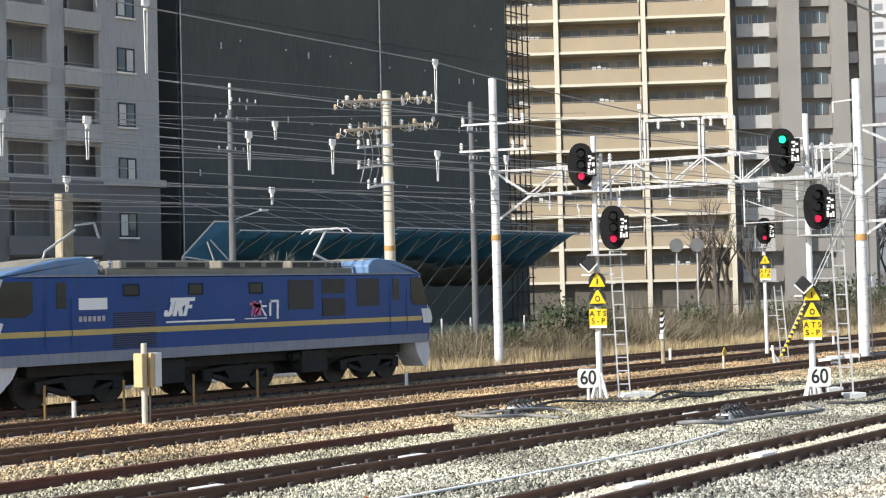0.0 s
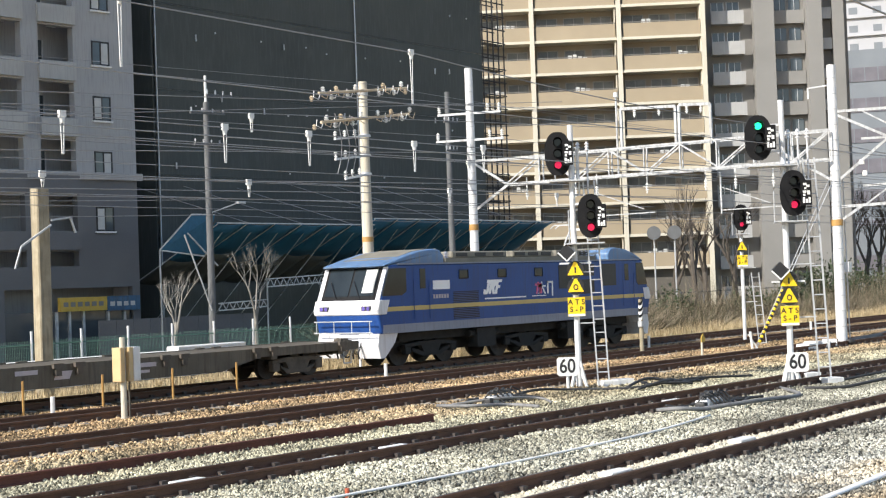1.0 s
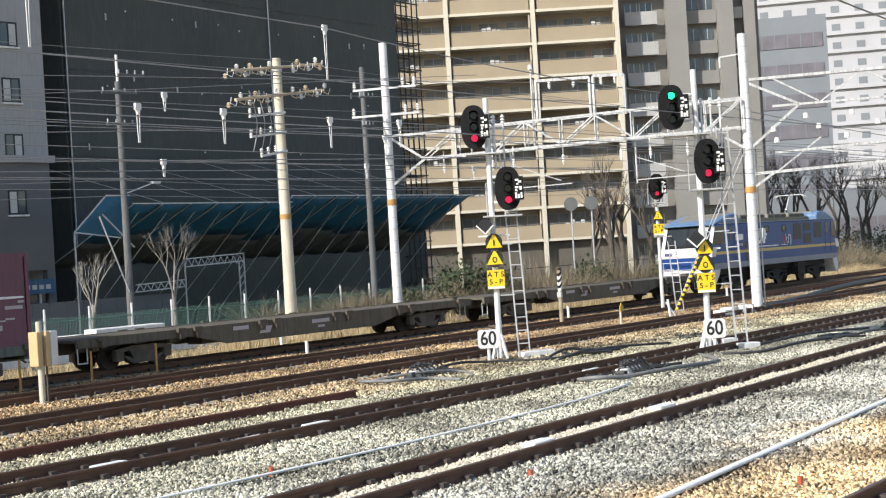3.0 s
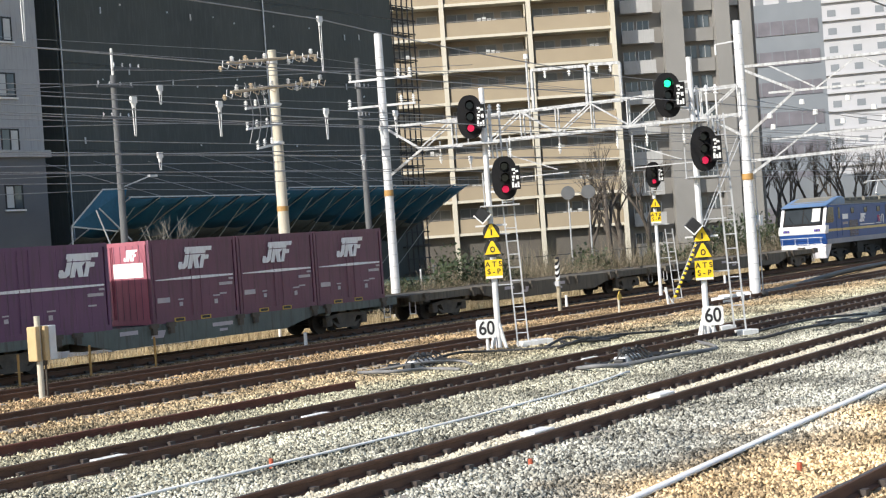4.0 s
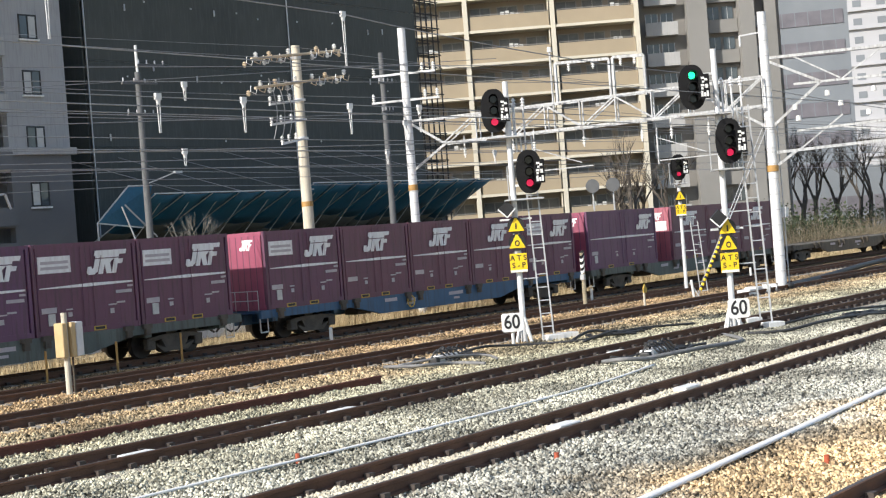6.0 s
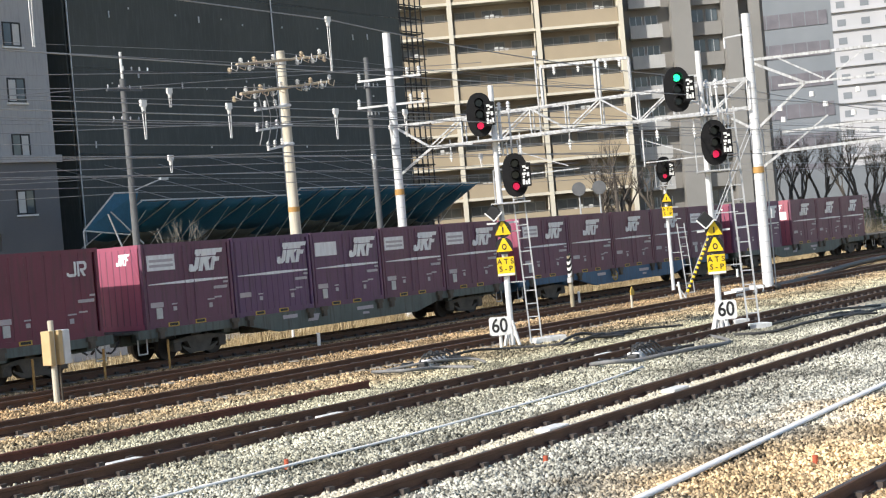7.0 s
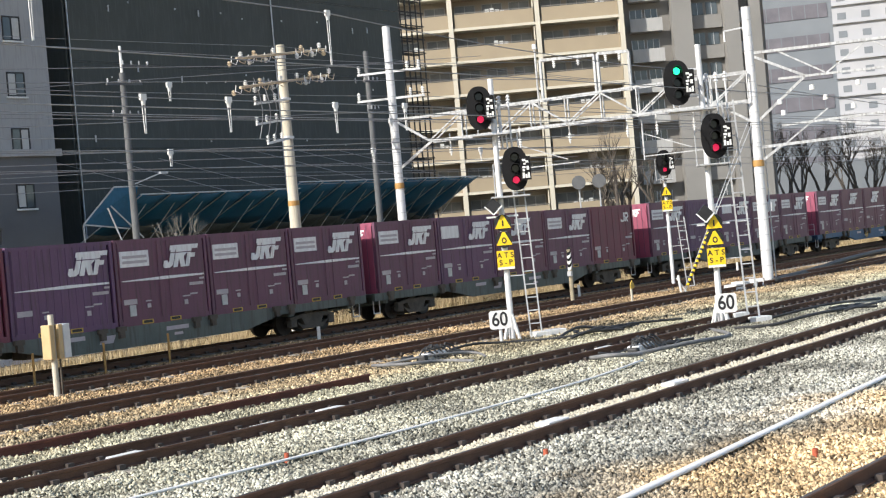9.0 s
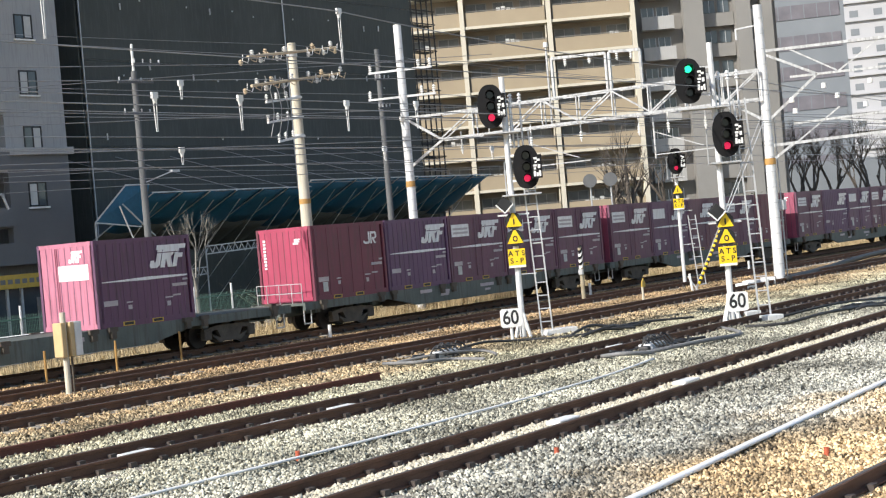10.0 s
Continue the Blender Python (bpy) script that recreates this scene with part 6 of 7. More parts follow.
def canopy():
    """Blue tarpaulin protection canopy, leaning out on steel struts."""
    t = thing("tarpaulin_canopy", pose(0, 54, 0), "blue tarpaulin protection canopy on steel struts", "canopy")
    rg = random.Random(3)
    n = 15
    a0, a1 = 50.3, 79.5
    for i in range(n):
        xa, xb = a0 + (a1 - a0) * i / n, a0 + (a1 - a0) * (i + 1) / n
        zt = 6.1 if i < 6 else 6.45
        m = 4
        cut = 0.42 + 0.10 * math.sin(i * 1.7) + rg.uniform(-0.04, 0.04)
        for k0, k1, mt, nm in ((0.0, cut, "net", "net_panel"), (cut, 1.0, "tarp", "tarpaulin_panel")):
            bm = B()
            vs = [[bm.verts.new((xa + (xb - xa) * p / m, 5.9 - 5.9 * (k0 + (k1 - k0) * q / m), 3.3 + (zt - 3.3) * (k0 + (k1 - k0) * q / m) - 0.12 * math.sin(math.pi * p / m))) for q in range(m + 1)] for p in range(m + 1)]
            for p in range(m):
                for q in range(m):
                    bm.faces.new((vs[p][q], vs[p + 1][q], vs[p + 1][q + 1], vs[p][q + 1]))
            s = part(nm, bm, mt, t, smooth=True)
            so = s.modifiers.new("thickness", "SOLIDIFY")
            so.thickness = 0.02
        bm = B()
        bar(bm, (xa, 5.9, 3.45), (xa, -0.1, zt - 0.05), 0.045, 0.045)
        bar(bm, (xa, 5.9, 0.4), (xa + 1.0, 0.6, zt - 0.35), 0.03, 0.03)
        part("strut", bm, "galv", t)
        if i % 2:
            bm = B()
            rod(bm, (xa - 2.6, 5.95, zt + 2.3), (xa + 0.3, 0.0, zt), 0.018, seg=5)
            part("stay", bm, "wire", t, "thin stay above the tarpaulin")
        bm = B()
        bar(bm, (xa, -0.05, zt), (xb, -0.05, zt), 0.06, 0.06)
        part("edge_tube", bm, "galv", t)
    # turned-up end
    bm = B()
    v = [bm.verts.new(p) for p in ((46.9, 0.3, 4.8), (48.7, 0.0, 6.5), (50.2, 0.0, 6.5), (50.2, 0.8, 4.6))]
    bm.faces.new(v)
    e = part("tarpaulin_panel", bm, "tarp", t)
    so = e.modifiers.new("thickness", "SOLIDIFY")
    so.thickness = 0.02
    bm = B()
    for a, b in (((46.9, 0.3, 4.8), (48.7, 0.0, 6.5)), ((48.7, 0, 6.5), (50.2, 0, 6.5)), ((48.4, 0.0, 5.6), (50.3, 0.0, 4.0)), ((46.9, 0.3, 4.8), (50.2, 0.8, 4.5)), ((46.9, 0.3, -0.6), (46.9, 0.3, 4.8))):
        bar(bm, a, b, 0.06, 0.06)
    part("end_frame", bm, "galv", t)
    return t


tan_block()
right_tower()
grey_block()
net_block()
canopy()
far_block(191, 82.5, -66, 10.2, 33, "far", "pale blue-grey office block with window bands", 4.1)
far_block(254, 122, -68, 70, 70, "farwhite", "white tower block with small windows", 3.3, False)
far_block(176, 84, -60, 26, 9, "far", "low pale blue-grey building", 3.4)
far_block(215, 70, -62, 60, 16, "rtower", "low beige building far along the line", 3.3, False)


# ---- lineside things ----
def stake(x, y, h, material, name, label, category, group="", r=0.045, cap=None):
    t = thing(name, pose(x, y, float(ground_z(np.array(x), np.array(y))) - 0.05), label, category, group)
    bm = B()
    rod(bm, (0, 0, 0), (0, 0, h), r, r * 0.95, 10)
    part("post", bm, material, t)
    if cap:
        bm = B()
        rod(bm, (0, 0, h - 0.03), (0, 0, h + 0.02), r * 1.2, seg=10)
        part("cap", bm, cap, t)
    return t


for x in (23.07, 25.6, 28.05, 30.5):
    stake(x, 32.1, 0.92, "orange", "marker_stake", "weathered orange marker stake in the ballast", "marker stake", "orange stakes", 0.035)
for x, y, h in ((23.3, 31.2, 0.55), (53.6, 31.9, 0.55), (41.0, 36.6, 0.5), (67.0, 30.9, 0.55), (36.6, 31.6, 0.5)):
    stake(x, y, h, "white", "marker_post", "short white marker post in the ballast", "marker post", "white marker posts", 0.06)
for x, y, h in ((15.75, 14.4, 0.20), (16.6, 10.6, 0.14), (16.8, 6.96, 0.16)):
    stake(x, y, h, "rustred", "survey_stub", "short red-brown stub in the ballast", "marker stub", "red stubs", 0.035)

t = thing("relay_post", pose(23.27, 28.4, -0.22), "grey steel post with tan relay boxes", "trackside post")
bm = B()
rod(bm, (0, 0, -0.1), (0, 0, 1.98), 0.075, 0.07, 12)
part("post", bm, "conc", t)
bm = B()
rod(bm, (0.26, 0.1, -0.1), (0.22, 0.05, 1.2), 0.025, seg=8)
part("conduit", bm, "bogie", t)
for a, b, mt, lb in ((-0.20, -0.06, "relaytan", "yellow-tan relay box"), (0.07, 0.20, "relaytan", "yellow-tan relay box"), (0.21, 0.42, "silver", "grey relay box")):
    bm = B()
    box(bm, a, b, -0.16, 0.16, 0.92, 1.74)
    soften(bm, 0.015, 1)
    part("relay_box", bm, mt, t, lb)

t = thing("marker_disc", pose(46.6, 25.6, -0.3), "small yellow marker disc on a pale post", "marker post")
bm = B()
rod(bm, (0, 0, 0), (0, 0, 0.75), 0.04, seg=8)
part("post", bm, "conc", t)
bm = B()
prism(bm, [(-0.12, 0.68), (0.12, 0.68), (0.14, 0.82), (0.0, 0.98), (-0.14, 0.82)], -0.06, -0.03)
part("plate", bm, "gold", t)

t = thing("striped_post", pose(49.42, 29.72, -0.3), "concrete post with black and white striped top", "striped post")
bm = B()
rod(bm, (0, 0, 0), (0, 0, 2.18), 0.085, 0.08, seg=12)
part("post", bm, "oldconc", t)
for i in range(6):
    bm = B()
    rod(bm, (0, 0, 1.48 + 0.115 * i), (0, 0, 1.595 + 0.115 * i), 0.088, seg=12)
    for v in bm.verts:
        v.co.z += v.co.x * 1.3
    part("stripe_band", bm, "signalblack" if i % 2 else "white", t)
bm = B()
box(bm, -0.16, -0.05, -0.12, 0.05, 1.15, 1.35)
part("clamp", bm, "galv", t)

t = thing("guy_wire", Matrix(), "steel guy wire with yellow and black striped guard", "guy wire")
a, b = Vector((52.3, 26.5, -0.35)), Vector((56.6, 24.8, 6.5))
bm = B()
rod(bm, a, b, 0.02, seg=6)
rod(bm, a + Vector((0.1, 0.1, 0)), b + Vector((0, 0, 0.4)), 0.015, seg=6)
part("cable", bm, "galv", t)
n = 24
for i in range(n):
    p, q = a.lerp(b, 0.06 + 0.30 * i / n), a.lerp(b, 0.06 + 0.30 * (i + 1) / n)
    bm = B()
    rod(bm, p, q, 0.062, seg=8)
    part("guard_band", bm, "black" if i % 2 else "yellow", t)
bm = B()
rod(bm, (52.25, 26.5, -0.4), (52.15, 26.55, 0.5), 0.05, seg=8)
rod(bm, (52.55, 26.3, -0.4), (52.1, 26.6, 0.4), 0.03, seg=8)
part("anchor", bm, "white", t)


def tube(name, pts, r, material, label, category="cable", group="", flat=1.0):
    """A limp cable over given places, smoothed."""
    cu = [Vector(p) for p in pts]
    line = [cu[0]]
    for i in range(len(cu) - 1):
        p0, p1, p2, p3 = cu[max(i - 1, 0)], cu[i], cu[i + 1], cu[min(i + 2, len(cu) - 1)]
        for k in range(1, 7):
            u = k / 6
            line.append(0.5 * ((2 * p1) + (p2 - p0) * u + (2 * p0 - 5 * p1 + 4 * p2 - p3) * u * u + (3 * p1 - p0 - 3 * p2 + p3) * u ** 3))
    bm = B()
    sweep(bm, line, r, 8, flat)
    return tagged(part(name, bm, material, smooth=True), label, category, group)


M["ductwhite"] = surf("duct_white", (0.80, 0.79, 0.76), (0.88, 0.87, 0.84), 3, 0.6)
Z0 = -0.14
tube("white_duct", [(8, 14.3, Z0), (12.3, 14.37, Z0), (18.5, 14.25, Z0), (24.2, 14.5, Z0), (27.6, 15.05, Z0)], 0.035, "ductwhite", "white cable duct lying on the ballast", "cable duct", "white ducts", 0.6)
tube("white_duct", [(6, 7.4, Z0), (14.2, 7.93, Z0), (17.8, 8.21, Z0), (25.2, 8.73, Z0), (45, 9.9, Z0), (70, 11.3, Z0)], 0.065, "ductwhite", "long white cable duct lying on the ballast", "cable duct", "white ducts", 0.5)
tube("black_pipe", [(54.8, 23.75, -0.05), (62, 25.2, -0.1), (72, 26.9, -0.02), (84.4, 28.8, -0.1), (110, 33 - 1.5, -0.1)], 0.13, "rubber", "thick black pipe lying beside the track", "pipe")
for pts, r, mt in (([(27.9, 22.5, Z0), (27.5, 21.2, -0.08), (28.6, 20.9, Z0), (28.4, 19.9, Z0)], 0.06, "hose"), ([(28.2, 22.3, Z0), (29.2, 21.6, -0.05), (30.4, 21.3, Z0), (29.5, 20.3, Z0)], 0.05, "hose"),
                   ([(30.4, 22.3, Z0), (31.8, 22.3, -0.06), (33.0, 21.9, Z0), (34.0, 20.6, Z0), (36.0, 20.2, -0.05), (38.5, 19.6, Z0)], 0.05, "rubber"),
                   ([(33.9, 20.9, Z0), (35.0, 20.9, 0.02), (35.8, 20.4, Z0), (37.0, 20.2, Z0)], 0.06, "rubber"), ([(33.5, 20.3, Z0), (34.8, 20.2, 0.0), (36.3, 20.7, Z0)], 0.05, "rubber"),
                   ([(28.3, 16.7, Z0), (28.0, 16.0, -0.06), (28.8, 15.7, Z0)], 0.07, "hose"), ([(28.8, 15.9, Z0), (30.4, 15.4, -0.08), (32.5, 15.4, Z0), (33.6, 16.0, Z0), (34.6, 16.9, Z0)], 0.07, "hose"),
                   ([(34.6, 16.2, Z0), (35.2, 15.4, Z0), (37, 15.0, -0.05), (41, 14.9, Z0), (46, 14.6, Z0)], 0.06, "rubber"), ([(36.9, 16.4, Z0), (39.5, 15.7, 0.0), (43, 15.4, Z0)], 0.05, "rubber")):
    tube("cable", pts, r * 0.68, mt, "loose cable lying on the ballast", "cable", "loose cables")

rg = random.Random(9)
for cx, cy, n in ((34.9, 20.6, 7), (29.2, 21.9, 5), (29.4, 16.2, 6), (38.5, 15.3, 6), (44, 15.0, 5), (47, 13.6, 4)):
    for i in range(n):
        px, py, a = cx + rg.uniform(-0.9, 0.9), cy + rg.uniform(-0.35, 0.35), rg.uniform(-0.5, 0.5)
        pts = [(px + k * 0.45 * math.cos(a) + rg.uniform(-0.1, 0.1), py + k * 0.45 * math.sin(a) + rg.uniform(-0.16, 0.16), Z0 + rg.uniform(0.0, 0.09)) for k in range(4)]
        tube("cable", pts, 0.032, "rubber", "tangled black cable on the ballast", "cable", "loose cables")


def point_machine(x, y, yaw):
    t = thing("point_machine", pose(x, y, -0.2, 0, 0, yaw), "pale grey track machine box with black cables", "track machine", "track machines")
    bm = B()
    box(bm, -0.5, 0.5, -0.17, 0.17, 0, 0.19)
    soften(bm, 0.04, 2)
    part("housing", bm, "silver", t)
    bm = B()
    box(bm, -0.78, -0.58, -0.16, 0.08, 0, 0.17)
    soften(bm, 0.04, 2)
    part("motor", bm, "rubber", t)
    for k, h in ((-0.36, 0.27), (-0.1, 0.31), (0.22, 0.28)):
        bm = B()
        rod(bm, (k - 0.10, 0.02, h), (k + 0.10, 0.06, h + 0.02), 0.055, seg=10)
        part("terminal", bm, "rubber", t)
    for i in range(6):
        bm = B()
        x0 = -0.72 + 0.24 * i
        sweep(bm, [(x0, 0.05, 0.10), (x0 + 0.05, -0.06, 0.30 + 0.03 * (i % 3)), (x0 + 0.22, -0.16, 0.27), (x0 + 0.30, -0.30, 0.08), (x0 + 0.16 + 0.12 * (i % 2), -0.42, 0.05)], 0.024, 6)
        part("lead", bm, "rubber", t)
    return t


point_machine(29.6, 21.9, 8)
point_machine(29.9, 16.3, 10)


def slab_block(x, y, w, d, h, z, yaw, label, name="white_slab", material="white"):
    t = thing(name, pose(x, y, z, 0, 0, yaw), label, "slab", "white slabs")
    bm = B()
    box(bm, -w / 2, w / 2, -d / 2, d / 2, 0, h)
    soften(bm, 0.012, 1)
    part("slab", bm, material, t)
    return t


for x, y in ((20.37, 17.45), (15.50, 17.45), (18.5, 17.3), (30.2, 17.4), (18.97, 11.95), (23.5, 12.2), (33.9, 25.4)):
    slab_block(x, y, 0.62, 0.26, 0.07, -0.15, 2, "white painted slab between the rails")
for x, y in ((35.5, 22.0), (38.6, 17.9), (36.9, 16.5), (34.9, 22.1)):
    slab_block(x, y, 0.5, 0.4, 0.16, -0.2, -30, "small white concrete footing block")
for i in range(4):
    slab_block(51.6 + 0.75 * i, 24.0 + 0.1 * (i % 2), 0.7, 0.5, 0.28 + 0.05 * (i % 2), -0.22, 10 * i, "white concrete cover block stacked by the pole")

t = thing("old_rail", Matrix(), "single rusty rail lying on the ballast", "rail")
bm = B()
extrude_x(bm, rail_outline(), -30, 25.2, 20.45, -0.03)
part("rail_bar", bm, "oldrail", t)


# ---- fence, walls and planting beyond the line ----
t = thing("mesh_fence", pose(0, 46, -0.5), "green mesh fence with pale posts along the street", "fence")
x = 20.0
while x < 64:
    bm = B()
    rod(bm, (x, 0, 0), (x, 0, 2.05), 0.045, seg=8)
    part("post", bm, "silver", t)
    bm = B()
    for z in (0.55, 1.55):
        rod(bm, (x, 0, z), (x + 2.25, 0, z), 0.025, seg=6)
    part("rail", bm, "fencegreen", t)
    bm = B()
    for k in range(30):
        xx = x + 2.25 * k / 30
        box(bm, xx - 0.004, xx + 0.004, 0.004, 0.012, 0.1, 1.7)
    for k in range(10):
        z = 0.15 + 0.16 * k
        box(bm, x, x + 2.25, 0.013, 0.021, z - 0.004, z + 0.004)
    part("mesh_panel", bm, "fencegreen", t)
    x += 2.25
t = thing("low_wall", pose(0, 44, -0.6), "low white concrete wall in the sun", "wall")
for a, b, h in ((20, 38.2, 1.15), (38.6, 42.2, 1.3), (42.4, 47, 0.7)):
    bm = B()
    box(bm, a, b, -0.2, 0.5, 0, h)
    soften(bm, 0.03, 1)
    part("wall_section", bm, "white", t)
t = thing("line_fence", pose(0, 47.5, -0.6), "grey steel fence behind the dry brush", "fence")
x = 66.0
while x < 190:
    bm = B()
    rod(bm, (x, 0, 0), (x, 0, 2.3), 0.05, seg=6)
    part("post", bm, "concgrey", t)
    x += 3.0
bm = B()
for z in (0.3, 1.2, 2.2):
    box(bm, 66, 190, -0.02, 0.02, z - 0.025, z + 0.025)
part("rail", bm, "concgrey", t)

def island_colours(name, stops):
    """Dry growth: every stem takes its own colour."""
    m = surf(name, (0.1, 0.09, 0.06), (0.2, 0.18, 0.12), 1.0, 0.9, spec=0.2)
    N, L = m.node_tree.nodes, m.node_tree.links
    geo = N.new("ShaderNodeNewGeometry")
    ramp = N.new("ShaderNodeValToRGB")
    ramp.color_ramp.elements[0].color = (*stops[0], 1)
    ramp.color_ramp.elements[1].color = (*stops[-1], 1)
    for i, c in enumerate(stops[1:-1]):
        ramp.color_ramp.elements.new((i + 1) / (len(stops) - 1)).color = (*c, 1)
    L.new(geo.outputs["Random Per Island"], ramp.inputs["Fac"])
    L.new(ramp.outputs["Color"], N["Principled BSDF"].inputs["Base Color"])
    return m


M["brush"] = island_colours("dry_brush", ((0.05, 0.042, 0.03), (0.12, 0.095, 0.065), (0.20, 0.165, 0.115), (0.10, 0.105, 0.055), (0.30, 0.25, 0.18), (0.40, 0.34, 0.25)))
M["straw"] = island_colours("dry_grass", ((0.22, 0.17, 0.09), (0.36, 0.28, 0.16), (0.50, 0.40, 0.24), (0.60, 0.50, 0.33)))
M["leaf"] = surf("evergreen_leaf", (0.022, 0.038, 0.016), (0.055, 0.075, 0.030), 0.8, 0.7)
M["bark"] = surf("bare_bark", (0.06, 0.05, 0.042), (0.13, 0.11, 0.09), 3, 0.9)


def blades(name, n, place, height, width, material, seed, label, lean=0.35, category="brush"):
    """Thin upright blades as one mesh."""
    rg = np.random.default_rng(seed)
    c, base = place(rg, n)
    h = height(rg, c)
    a = rg.uniform(0, 6.283, n)
    w = width * rg.uniform(0.5, 1.3, n)
    dx, dy = np.cos(a) * w, np.sin(a) * w
    b = rg.uniform(0, 6.283, n)
    ln = rg.uniform(0, lean, n) * h
    p0 = np.stack([c[:, 0] - dx, c[:, 1] - dy, base], 1)
    p1 = np.stack([c[:, 0] + dx, c[:, 1] + dy, base], 1)
    p2 = np.stack([c[:, 0] + np.cos(b) * ln, c[:, 1] + np.sin(b) * ln, base + h], 1)
    v = np.stack([p0, p1, p2], 1).reshape(-1, 3)
    me = bpy.data.meshes.new(name)
    me.vertices.add(len(v))
    me.vertices.foreach_set("co", v.ravel())
    me.loops.add(len(v))
    me.loops.foreach_set("vertex_index", np.arange(len(v), dtype=np.int32))
    me.polygons.add(n)
    me.polygons.foreach_set("loop_start", np.arange(0, 3 * n, 3, dtype=np.int32))
    me.update(calc_edges=True)
    me.materials.append(M[material])
    return tagged(new(name, me), label, category, kind="stuff")


def strip(x0, x1, y0, y1):
    def f(rg, n):
        c = np.stack([rg.uniform(x0, x1, n), rg.uniform(y0, y1, n)], 1)
        return c, ground_z(c[:, 0], c[:, 1]) - 0.05
    return f


def clumpy(lo, hi, s=0.8):
    def f(rg, c):
        k = 0.5 + 0.25 * np.sin(c[:, 0] * s + 1.3 * np.sin(c[:, 1] * 0.9)) + 0.25 * np.sin(c[:, 0] * 0.37 * s + c[:, 1] * 0.8)
        return (lo + (hi - lo) * np.clip(k, 0, 1)) * rg.uniform(0.5, 1.1, len(c))
    return f


blades("dry_brush", 75000, strip(50, 120, 39.8, 46.5), clumpy(0.7, 2.0), 0.020, "brush", 11, "tangled dry brown brush beyond the line", 2.0)
blades("dry_stems", 11000, strip(61, 120, 41.5, 46.5), clumpy(1.5, 3.6), 0.016, "brush", 15, "tall thin dry stems standing out of the brush", 0.7)
blades("dry_grass", 26000, strip(40, 110, 37.4, 40.5), clumpy(0.25, 0.9, 1.7), 0.012, "straw", 12, "pale dry grass at the edge of the ballast", category="grass")
blades("far_brush", 26000, strip(110, 200, 41, 50), clumpy(0.4, 1.1), 0.03, "brush", 13, "dry brown brush far along the line")
blades("lineside_weeds", 6000, strip(18, 44, 36.8, 41), clumpy(0.15, 0.6, 1.9), 0.012, "straw", 14, "dry weeds by the main line", category="grass")


def leaves(name, blobs, n, size, seed, label):
    """Evergreen leaves scattered in uneven lumps, one mesh."""
    rg = np.random.default_rng(seed)
    cs = []
    for x, y, z, rx, ry, rz in blobs:
        d = rg.normal(0, 1, (n, 3))
        d /= np.linalg.norm(d, axis=1, keepdims=True)
        r = rg.uniform(0.55, 1.1, (n, 1)) * (1 + 0.25 * np.sin(5 * d[:, :1] + 3 * d[:, 2:]))
        cs.append(np.array((x, y, z)) + d * r * np.array((rx, ry, rz)))
    c = np.concatenate(cs)
    k = len(c)
    u = rg.normal(0, 1, (k, 3)) * size
    w = rg.normal(0, 1, (k, 3)) * size
    v = np.stack([c - u, c + w * 0.6, c + u, c - w * 0.6], 1).reshape(-1, 3)
    me = bpy.data.meshes.new(name)
    me.from_pydata(v.tolist(), [], np.arange(4 * k).reshape(-1, 4).tolist())
    me.materials.append(M["leaf"])
    return tagged(new(name, me), label, "bush", kind="stuff")


leaves("evergreen_bush", [(61, 42.5, 1.2, 1.6, 1.2, 1.3), (64.0, 42.5, 1.0, 1.8, 1.2, 1.3), (84, 42.5, 0.6, 2.2, 1.2, 1.0), (57, 42.8, 0.4, 1.4, 1.0, 0.8), (90, 43, 0.8, 2, 1, 1.0), (77, 44, 0.7, 1.8, 1.2, 1.2), (98, 45, 0.9, 3, 1.5, 1.1), (69, 44.5, 0.4, 1.2, 1, 0.7)], 900, 0.07, 21,
       "dark evergreen bushes among the dry brush")
leaves("evergreen_scrub", [(96 + 3.6 * i, 44.2 + 0.5 * (i % 2), 1.3, 2.3, 1.3, 1.5 + 0.35 * ((i * 2) % 3)) for i in range(6)], 900, 0.085, 23, "dark evergreen scrub along the line")
leaves("hedge", [(150 + 5.5 * i, 58, 0.9, 3.6, 2.0, 1.7 + 0.3 * (i % 3)) for i in range(10)], 800, 0.10, 22, "clipped dark green hedge far along the line")


def bare_tree(x, y, h, seed, spread=0.55, label="bare grey winter tree", z=-0.6, lean=0.0, depth=5, r0=None, bark="bark"):
    rg = random.Random(seed)
    t = thing("bare_tree", pose(x, y, z), label, "tree", "bare trees")
    trunk, crown = B(), B()

    def grow(p, d, l, r, k):
        q = p + d * l
        mid = p + d * l * 0.5 + Vector((rg.uniform(-1, 1), rg.uniform(-1, 1), 0)) * l * 0.05
        r2 = r * 0.72
        bm_ = trunk if k >= depth - 1 else crown
        sg = 8 if k >= depth - 1 else (5 if k > 1 else 3)
        rod(bm_, p, mid, r, (r + r2) / 2, sg)
        rod(bm_, mid, q, (r + r2) / 2, r2, sg)
        if k <= 0:
            return
        for i in range(3 if k > 1 else 4):
            a = rg.uniform(0, 6.283)
            s = rg.uniform(0.5, 1.1) * spread
            nd = (d + Vector((math.cos(a) * s, math.sin(a) * s, rg.uniform(0.0, 0.25)))).normalized()
            grow(p + d * l * rg.uniform(0.6, 1.0), nd, l * rg.uniform(0.55, 0.8), r2 * rg.uniform(0.55, 0.8), k - 1)

    grow(Vector((0, 0, 0)), Vector((lean, 0, 1)).normalized(), h * 0.33, r0 or h * 0.017, depth)
    part("trunk", trunk, bark, t)
    part("crown", crown, bark, t, "leafless twigs")
    return t


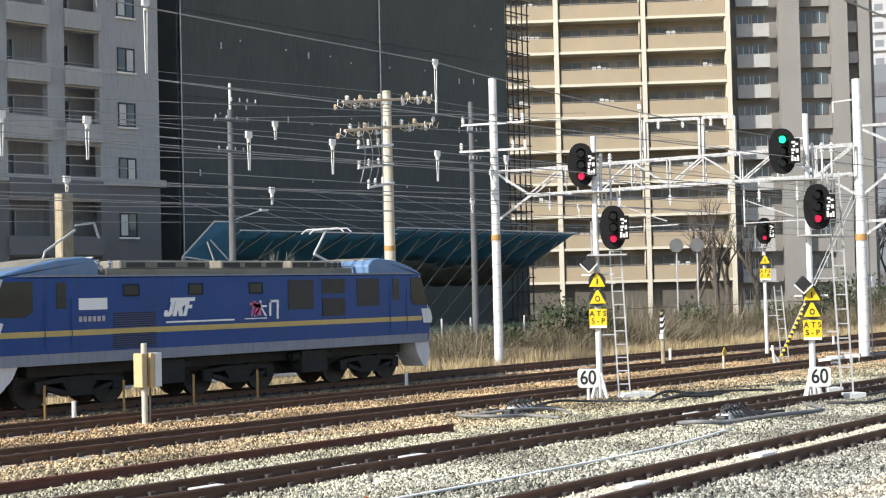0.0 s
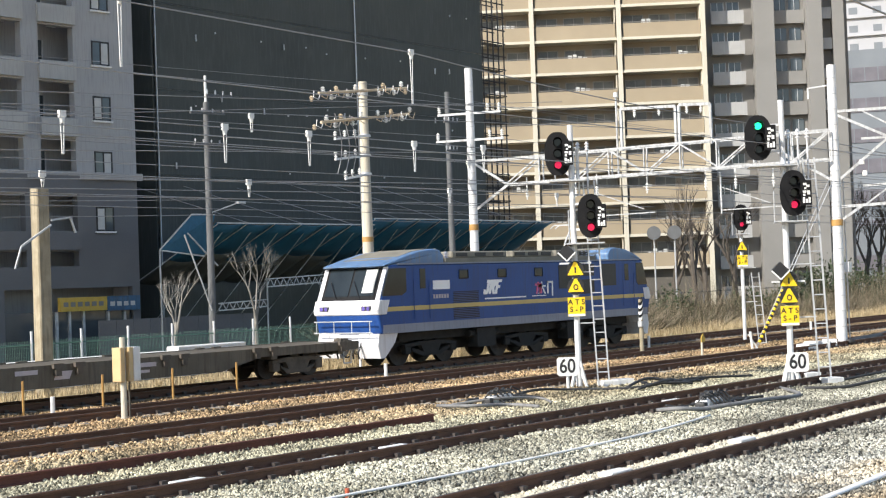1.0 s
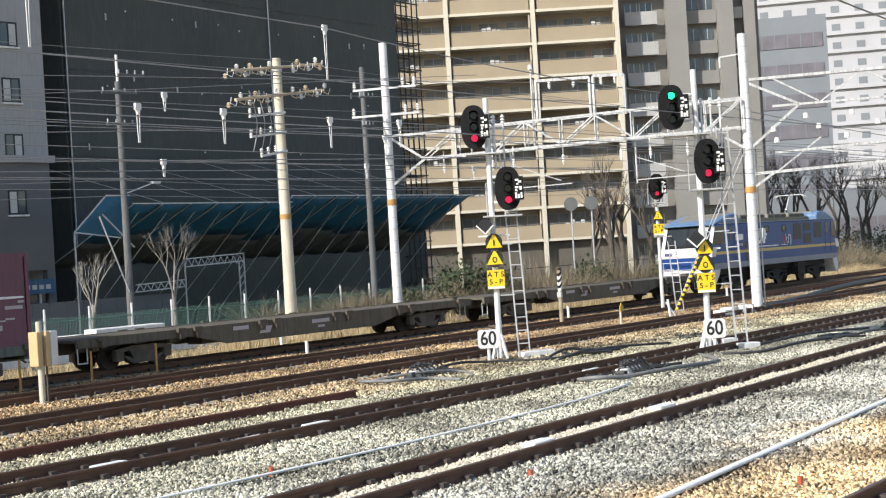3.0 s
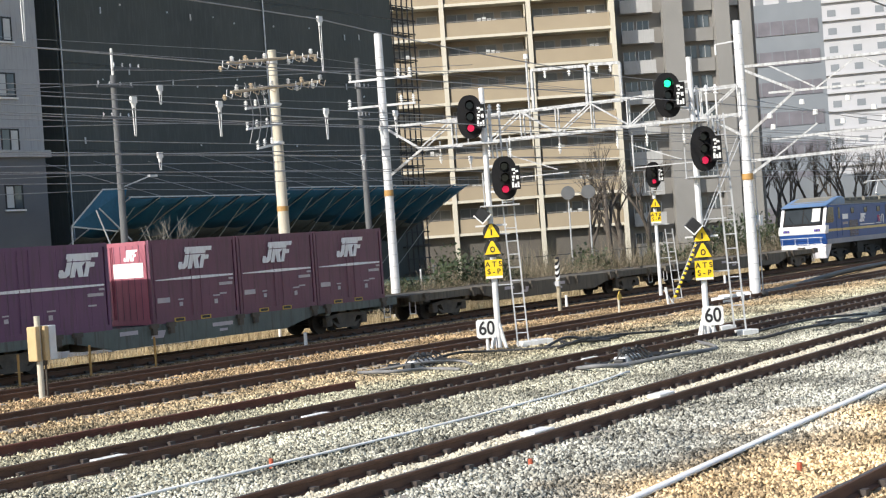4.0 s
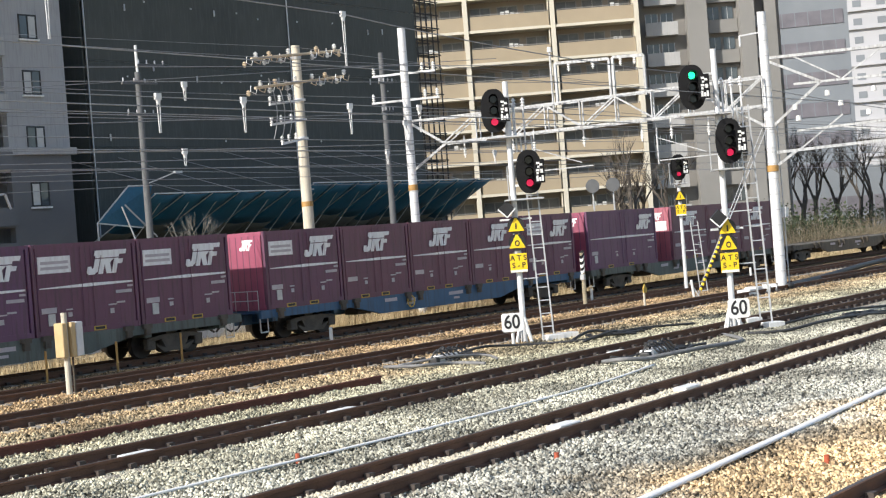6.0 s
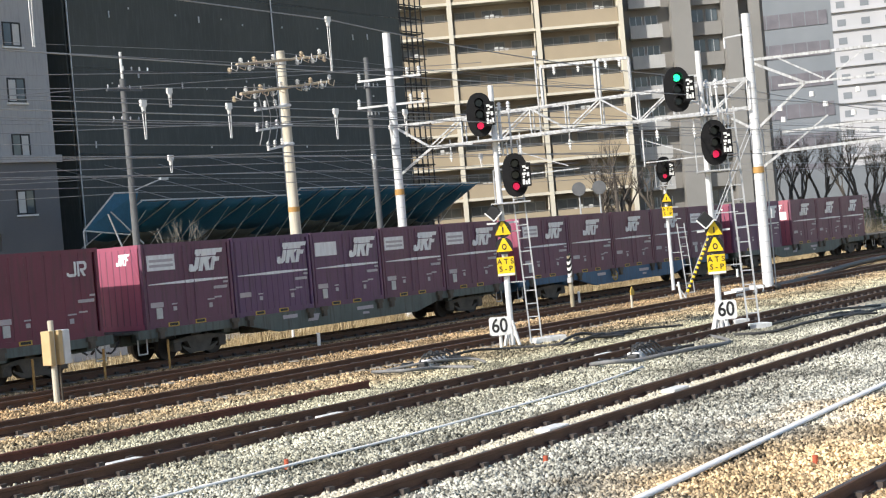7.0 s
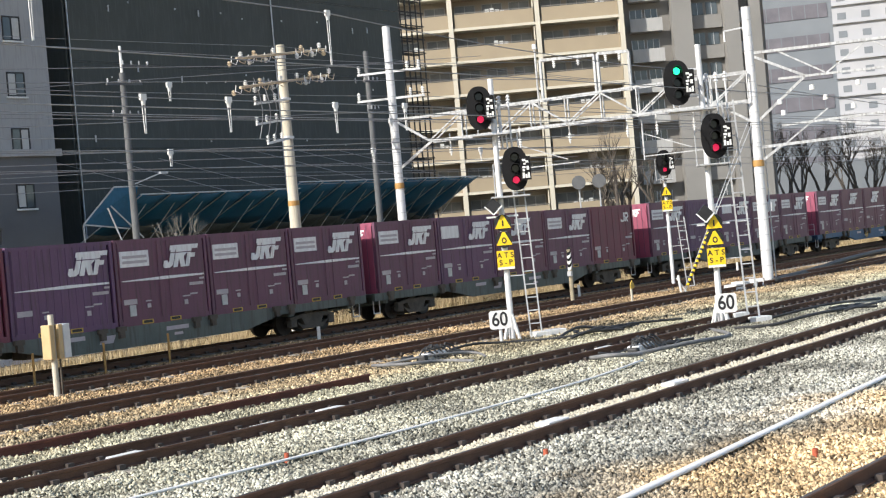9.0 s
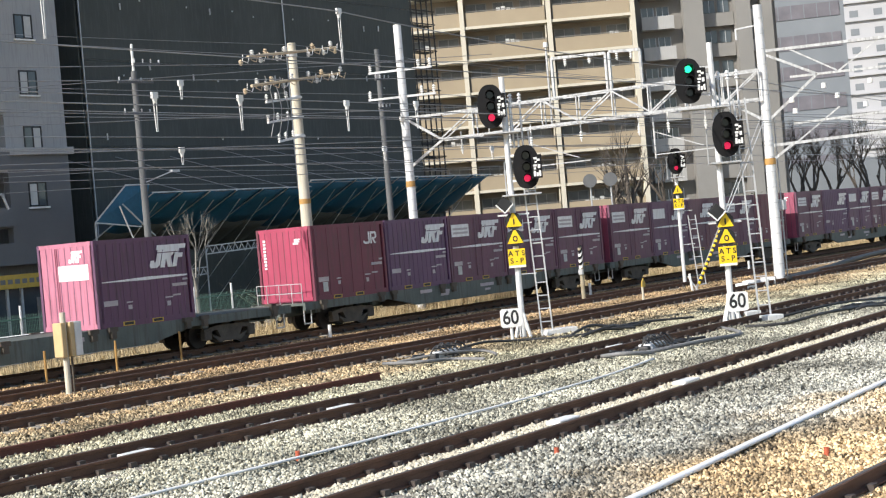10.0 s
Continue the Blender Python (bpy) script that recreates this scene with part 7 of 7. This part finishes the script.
M["palebark"] = surf("pale_grey_bark", (0.20, 0.19, 0.17), (0.32, 0.30, 0.27), 6, 0.9)
bare_tree(44.9, 51, 6.2, 1, 0.42, "small bare pale grey street tree", depth=4, r0=0.10, bark="palebark")
bare_tree(49.8, 51, 7.4, 2, 0.42, "small bare pale grey street tree", depth=4, r0=0.12, bark="palebark")
for i, (x, y, h) in enumerate(((92, 51, 13.0), (95.5, 52, 12.0), (99, 51.5, 12.0), (88.5, 50.5, 9.0))):
    bare_tree(x, y, h, 30 + i, 0.55, "tall bare pollarded tree with few thick limbs", depth=4, r0=0.26)
for i, (x, y, h) in enumerate(((139, 60, 14.5), (147, 60, 15.0), (155, 61, 14), (163, 60, 15), (172, 61, 14.5), (181, 60, 14), (134, 62, 12), (151, 63, 13), (159, 57, 12), (168, 63, 14))):
    bare_tree(x, y, h, 50 + i, 0.55, "bare winter tree far along the line", depth=5, r0=0.30)
for i in range(16):
    rg = random.Random(70 + i)
    bare_tree(60 + 3.2 * i + rg.uniform(-1, 1), rg.uniform(43.5, 46), rg.uniform(2.4, 4.0), 80 + i, 0.5, "leafless shrub among the dry brush", depth=3, r0=0.035)

# lattice gate at the wrapped building, gas bells by the tan block
t = thing("site_gate", pose(0, 55, -0.6), "steel lattice gate frame of the building site", "gate")
for a, b in (((54.6, 0, 3.5), (59.0, 0, 3.65)), ((54.6, 0, 3.9), (59.0, 0, 4.05)), ((58.6, 0, 0), (58.6, 0, 3.6)), ((59.0, 0, 0), (59.0, 0, 4.0)), ((51.2, 0, 2.4), (54.6, 0, 2.5)), ((51.2, 0, 2.75), (54.6, 0, 2.85)),
             ((54.6, 0, 0), (54.6, 0, 3.9))):
    bm = B()
    bar(bm, a, b, 0.06, 0.06)
    part("tube", bm, "galv", t)
for i in range(9):
    xx = 54.6 + 0.48 * i
    bm = B()
    bar(bm, (xx, 0, 3.52), (xx + 0.24, 0, 3.94), 0.035, 0.035)
    bar(bm, (xx + 0.24, 0, 3.94), (xx + 0.48, 0, 3.55), 0.035, 0.035)
    part("lattice", bm, "galv", t)
for i in range(8):
    z = 0.45 * i
    bm = B()
    bar(bm, (58.6, 0, z), (59.0, 0, z + 0.4), 0.035, 0.035)
    part("lattice", bm, "galv", t)
for i in range(7):
    xx = 51.2 + 0.48 * i
    bm = B()
    bar(bm, (xx, 0, 2.42), (xx + 0.24, 0, 2.8), 0.035, 0.035)
    bar(bm, (xx + 0.24, 0, 2.8), (xx + 0.48, 0, 2.45), 0.035, 0.035)
    part("lattice", bm, "galv", t)
t2 = thing("site_hoarding", pose(0, 55, -0.6), "grey panel hoarding along the building site", "hoarding")
for i in range(10):
    bm = B()
    box(bm, 44.0 + 1.02 * i, 45.0 + 1.02 * i, 0.3, 0.36, 0, 2.2)
    part("panel", bm, "charcoal", t2)
for x, y in ((78.2, 45.9), (78.9, 44.9)):
    t = thing("platform_speaker", pose(x, y, -0.6), "pair of grey round loudspeakers on a slim pole", "loudspeaker", "loudspeakers")
    bm = B()
    rod(bm, (0, 0, 0), (0, 0, 5.9), 0.05, seg=8)
    part("pole", bm, "galv", t)
    bm = B()
    rod(bm, (-0.1, -0.05, 5.9), (-0.35, -0.2, 5.9), 0.25, 0.42, seg=16)
    part("horn", bm, "concgrey", t)


# ---- motion ----
def motions():
    for ob, x, z, rz in MOVERS:
        walk(ob, [(t, pose(x + V * t, T_MAIN, z)) for t in (0.0, 5.0, 10.0)])

    turn = []
    for r in (0.405, 0.56):
        turn.append((r, [(k / FPS, math.degrees(V * k / FPS / r)) for k in range(0, 301)]))
    for w, x, r in WHEELS:
        rows = turn[0][1] if r < 0.5 else turn[1][1]
        walk(w, [(t, pose(x, 0, r, 0, a % 360, 0)) for t, a in rows])


motions()
